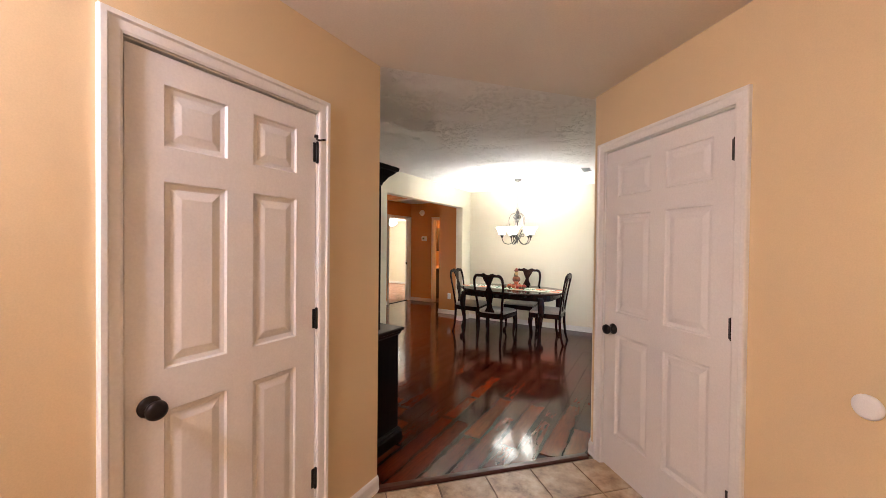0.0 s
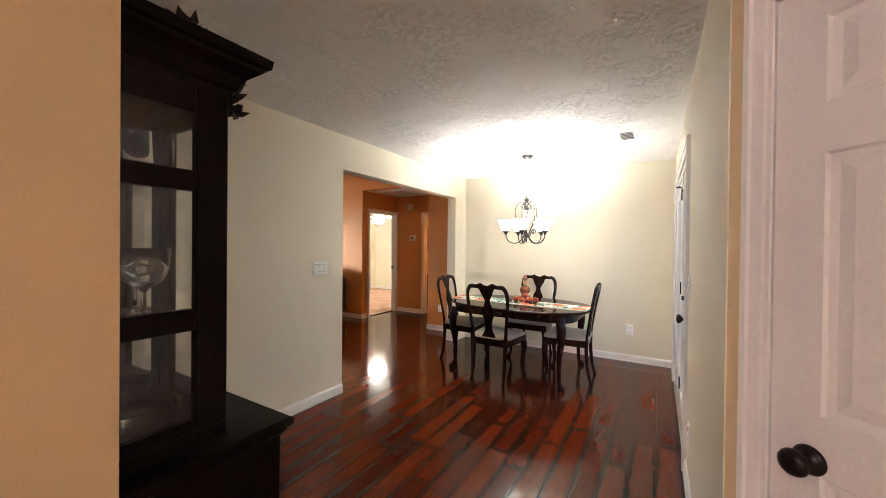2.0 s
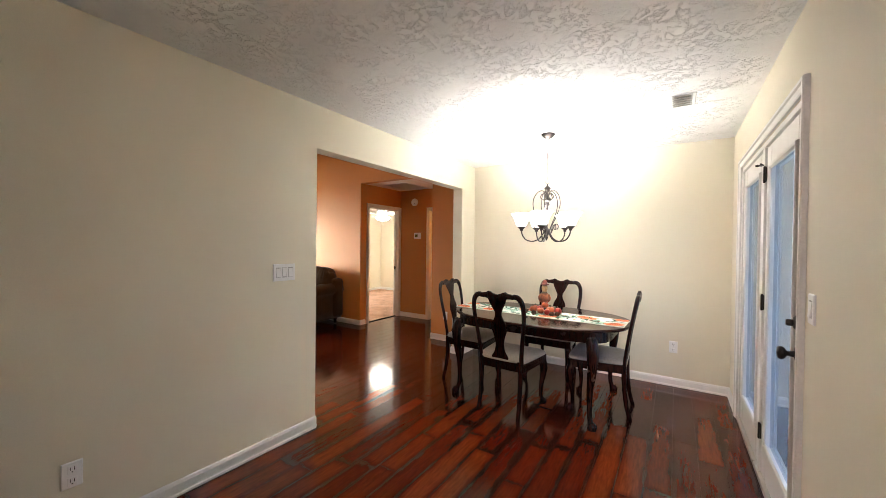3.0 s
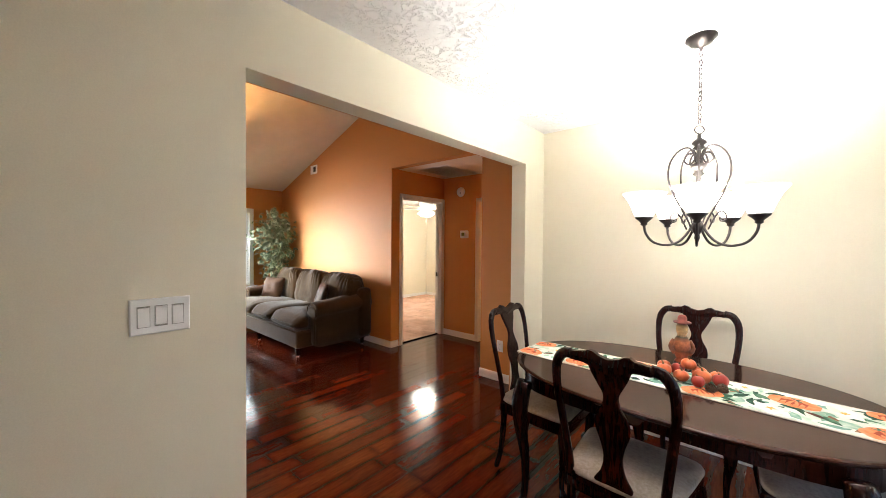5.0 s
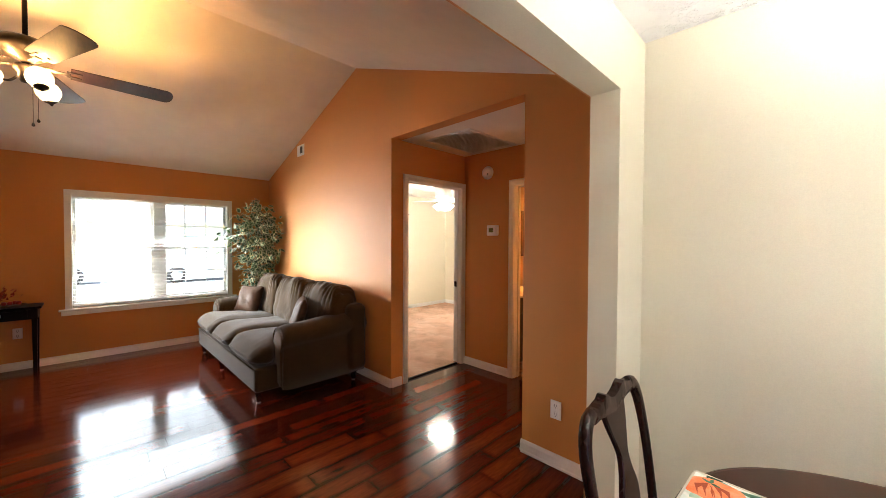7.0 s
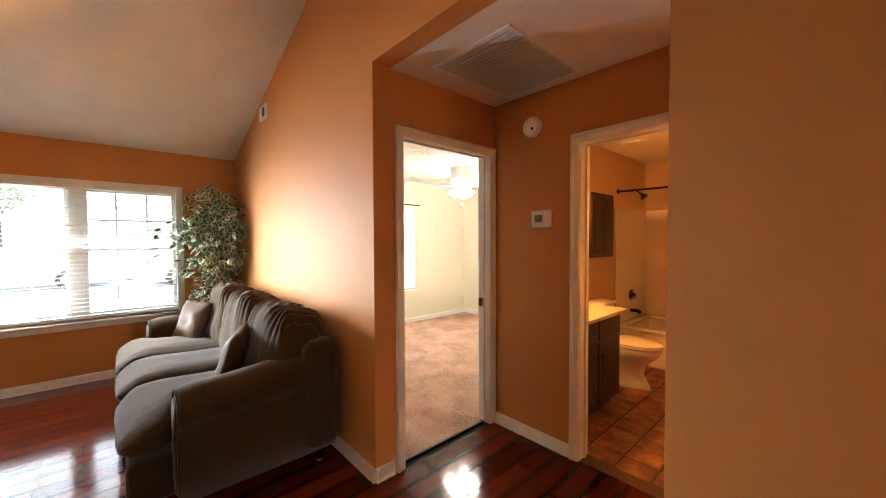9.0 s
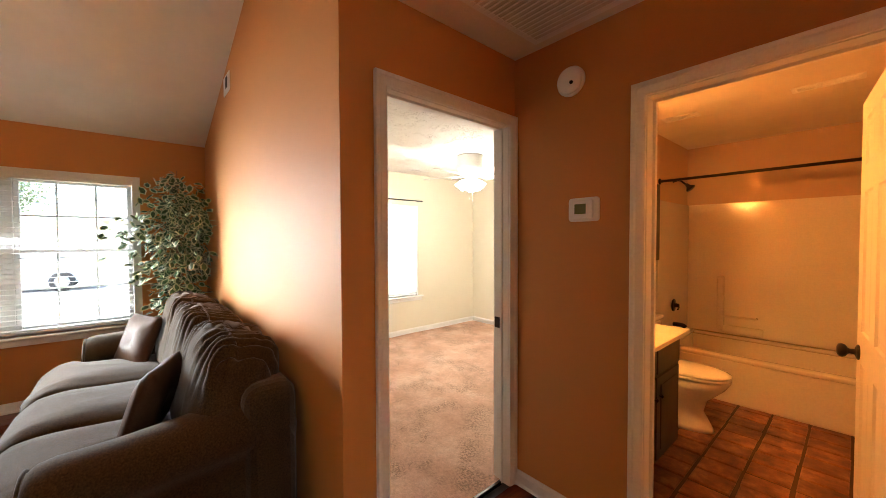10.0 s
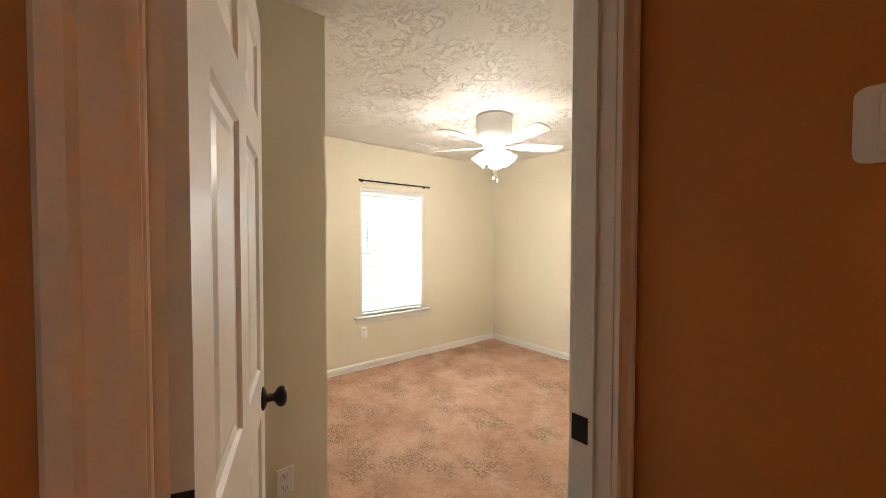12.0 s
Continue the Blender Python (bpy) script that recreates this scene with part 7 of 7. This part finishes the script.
for bx in ((0.0, 0.02, 0.0, 0.87), (0.02, W_ - 0.02, 0.85, 0.872), (W_ - 0.02, W_, 0.0, 0.87)):
    part("surround_panel", rbox(*bx, 0.405, 1.80, r=0.006, seg=2), ACRYLIC, tub, "glossy white surround panel")
part("moulded_shelf", join(rb(0.34, 0.68, 0.83, 0.852, 0.42, 0.50, r=0.01, seg=2), rb(0.30, 0.36, 0.825, 0.852, 0.44, 1.02, r=0.02, seg=2)), ACRYLIC, tub)
part("grab_bar", join(tube([(0.335, 0.85, 0.60), (0.335, 0.81, 0.60), (0.63, 0.81, 0.60), (0.63, 0.85, 0.60)], 0.009, 8, 0)), ACRYLIC, tub)
part("valve", join(lathe([(0, 0), (0.065, 0), (0.066, 0.006), (0.04, 0.012), (0.022, 0.016), (0.020, 0.05), (0, 0.052)], 22, pose(0.02, 0.42, 0.72, 0, 90, 0)), tube([(0.065, 0.42, 0.72), (0.075, 0.40, 0.70), (0.08, 0.35, 0.69)], 0.008, 8, 3)), BLACKMETAL, tub, "oil-rubbed bronze tub valve")
part("spout", join(tube([(0.02, 0.42, 0.52), (0.10, 0.42, 0.52), (0.135, 0.42, 0.50)], 0.022, 10, 3)), BLACKMETAL, tub, "oil-rubbed bronze tub spout")
part("shower_head", join(tube([(0.0, 0.42, 2.02), (0.06, 0.42, 2.03), (0.12, 0.42, 1.98)], 0.009, 8, 3), lathe([(0, 0), (0.014, 0.0), (0.020, -0.03), (0.045, -0.06), (0.045, -0.068), (0, -0.068)], 16, pose(0.12, 0.42, 1.985, 0, -40, 0))), BLACKMETAL, tub, "oil-rubbed bronze shower head")
rod = thing("shower_rod", pose(-4.745, 10.39, 1.985), "dark bronze shower curtain rod", "shower rod")
part("rod", tube([(0.002, 0, 0), (1.492, 0, 0)], 0.013, 10, 0), BLACKMETAL, rod)
for x in (0.002, 1.478):
    part("flange", lathe([(0.03, 0), (0.03, 0.008), (0.018, 0.015)], 16, pose(x, 0, 0, 0, 90, 0)), BLACKMETAL, rod)
cab = thing("wall_cabinet", pose(-4.743, 9.30, 1.24), "dark espresso wall cabinet above the toilet", "wall cabinet")
part("body", rbox(0, 0.19, 0, 0.50, 0, 0.64, r=0.004), VANITYWOOD, cab)
for k in range(2):
    part("cabinet_door", join(rb(0.19, 0.204, 0.004 + k * 0.248, 0.248 + k * 0.248, 0.006, 0.634), rb(0.204, 0.21, 0.04 + k * 0.248, 0.212 + k * 0.248, 0.05, 0.59, r=0.004)), VANITYWOOD, cab)
bar = thing("vanity_light", pose(-4.743, 8.70, 2.05), "warm bath bar light above the vanity", "wall lamp")
part("backplate", rbox(0, 0.02, -0.25, 0.25, -0.05, 0.05, r=0.005), BLACKMETAL, bar)
for k in (-0.17, 0.0, 0.17):
    part("shade", lathe([(0.02, 0.0), (0.03, -0.01), (0.05, -0.08), (0.046, -0.08), (0.026, -0.012), (0, -0.008)], 16, Matrix.Translation((0.09, k, 0.03))), SHADE_WARM, bar, "lit amber glass shade")
    part("arm", tube([(0.02, k, 0.0), (0.06, k, 0.03), (0.09, k, 0.035)], 0.006, 6, 3), BLACKMETAL, bar)
point_lamp("vanity_bulb", (-4.64, 8.70, 1.97), 78, AMBER, 0.06)


# ---- Planks and tiles ----
def board_mesh(w, l, h=0.012, bev=0.0013):
    r0 = [(-w / 2, -l / 2), (w / 2, -l / 2), (w / 2, l / 2), (-w / 2, l / 2)]
    r1 = [(x - math.copysign(bev, x), y - math.copysign(bev, y)) for x, y in r0]
    v = [(x, y, -h) for x, y in r0] + [(x, y, -bev * 0.7) for x, y in r0] + [(x, y, 0) for x, y in r1]
    f = [(0, 1, 5, 4), (1, 2, 6, 5), (2, 3, 7, 6), (3, 0, 4, 7), (4, 5, 9, 8), (5, 6, 10, 9), (6, 7, 11, 10), (7, 4, 8, 11), (8, 9, 10, 11)]
    return v, f, False


rnd = random.Random(5)
PW, PL = 0.142, 1.22
_pm = bpy.data.meshes.new("plank")
_v, _f, _ = board_mesh(PW - 0.0012, PL - 0.0012)
_pm.from_pydata(_v, [], _f)
_pm.materials.append(PLANK)


def floor_limits(x):
    """Where boards run along y at this x."""
    spans = []
    if x > -0.755:
        spans.append((max(2.2, x + 2.962), 6.95))
    elif x > -2.55:
        spans.append((2.2, 6.95))
    else:
        spans.append((2.2, 8.13 if HX0 < x < HX1 else 7.06))
    return spans


x = -8.0
col = 0
while x < 0.25:
    for lo, hi in floor_limits(x + PW / 2):
        y = lo - rnd.random() * PL * 0.8
        while y < hi:
            run = PL if x < -6.3 else rnd.choice((0.46, 0.61, 0.76, 0.92, 1.22))
            a, b = max(lo, y), min(hi, y + run)
            if b - a > 0.04 and x + PW > -0.78 and a == lo:
                # cut along the slanted threshold
                x0, x1 = x + 0.0006, min(x + PW - 0.0006, 0.254)
                cut = [(x0, max(2.2, x0 + 2.962)), (x1, max(2.2, x1 + 2.962)), (x1, b - 0.0006), (x0, b - 0.0006)]
                if b > cut[1][1] + 0.02:
                    part("plank", prism([(cx - x0, cy - a) for cx, cy in cut], -0.012, 0.0), PLANK, FLOOR).location = (x0, a, 0)
            elif b - a > 0.04:
                p = part("plank", _pm, PLANK, FLOOR)
                p.location = (x + PW / 2, (a + b) / 2, 0)
                if b - a < PL - 0.01:
                    p.scale = (1, (b - a) / PL, 1)
            y += run
    x += PW
ENTRYFLOOR = bpy.data.objects["floor_entry"]
_tm = bpy.data.meshes.new("tile")
_v, _f, _ = board_mesh(0.298, 0.298, 0.01, 0.003)
_tm.from_pydata(_v, [], _f)
_tm.materials.append(TILE)
for i in range(-9, 10):
    for j in range(-9, 10):
        u, w = i * 0.305 + 0.02, j * 0.305 + 0.073
        px, py = 0.2 + (u - w) * S2, 1.5 + (u + w) * S2
        if -0.95 < px < 2.1 and -1.1 < py < 3.3 and w < 1.0 and px + py < 3.62:
            part("tile", _tm, TILE, ENTRYFLOOR).matrix_basis = pose(px, py, -0.001 + rnd.uniform(-0.0006, 0.0006), 0, 0, 45)
BATHFLOOR = bpy.data.objects["floor_bath"]
_sm = bpy.data.meshes.new("tile")
_v, _f, _ = board_mesh(0.198, 0.156, 0.011, 0.006)
_sm.from_pydata(_v, [], _f)
_sm.materials.append(SLATE)
for i in range(7):
    for j in range(13):
        part("tile", _sm, SLATE, BATHFLOOR).matrix_basis = pose(-4.634 + i * 0.216 + rnd.uniform(-0.003, 0.003), 8.325 + j * 0.168 + rnd.uniform(-0.004, 0.004), rnd.uniform(-0.001, 0.001), 0, 0, rnd.uniform(-0.8, 0.8))
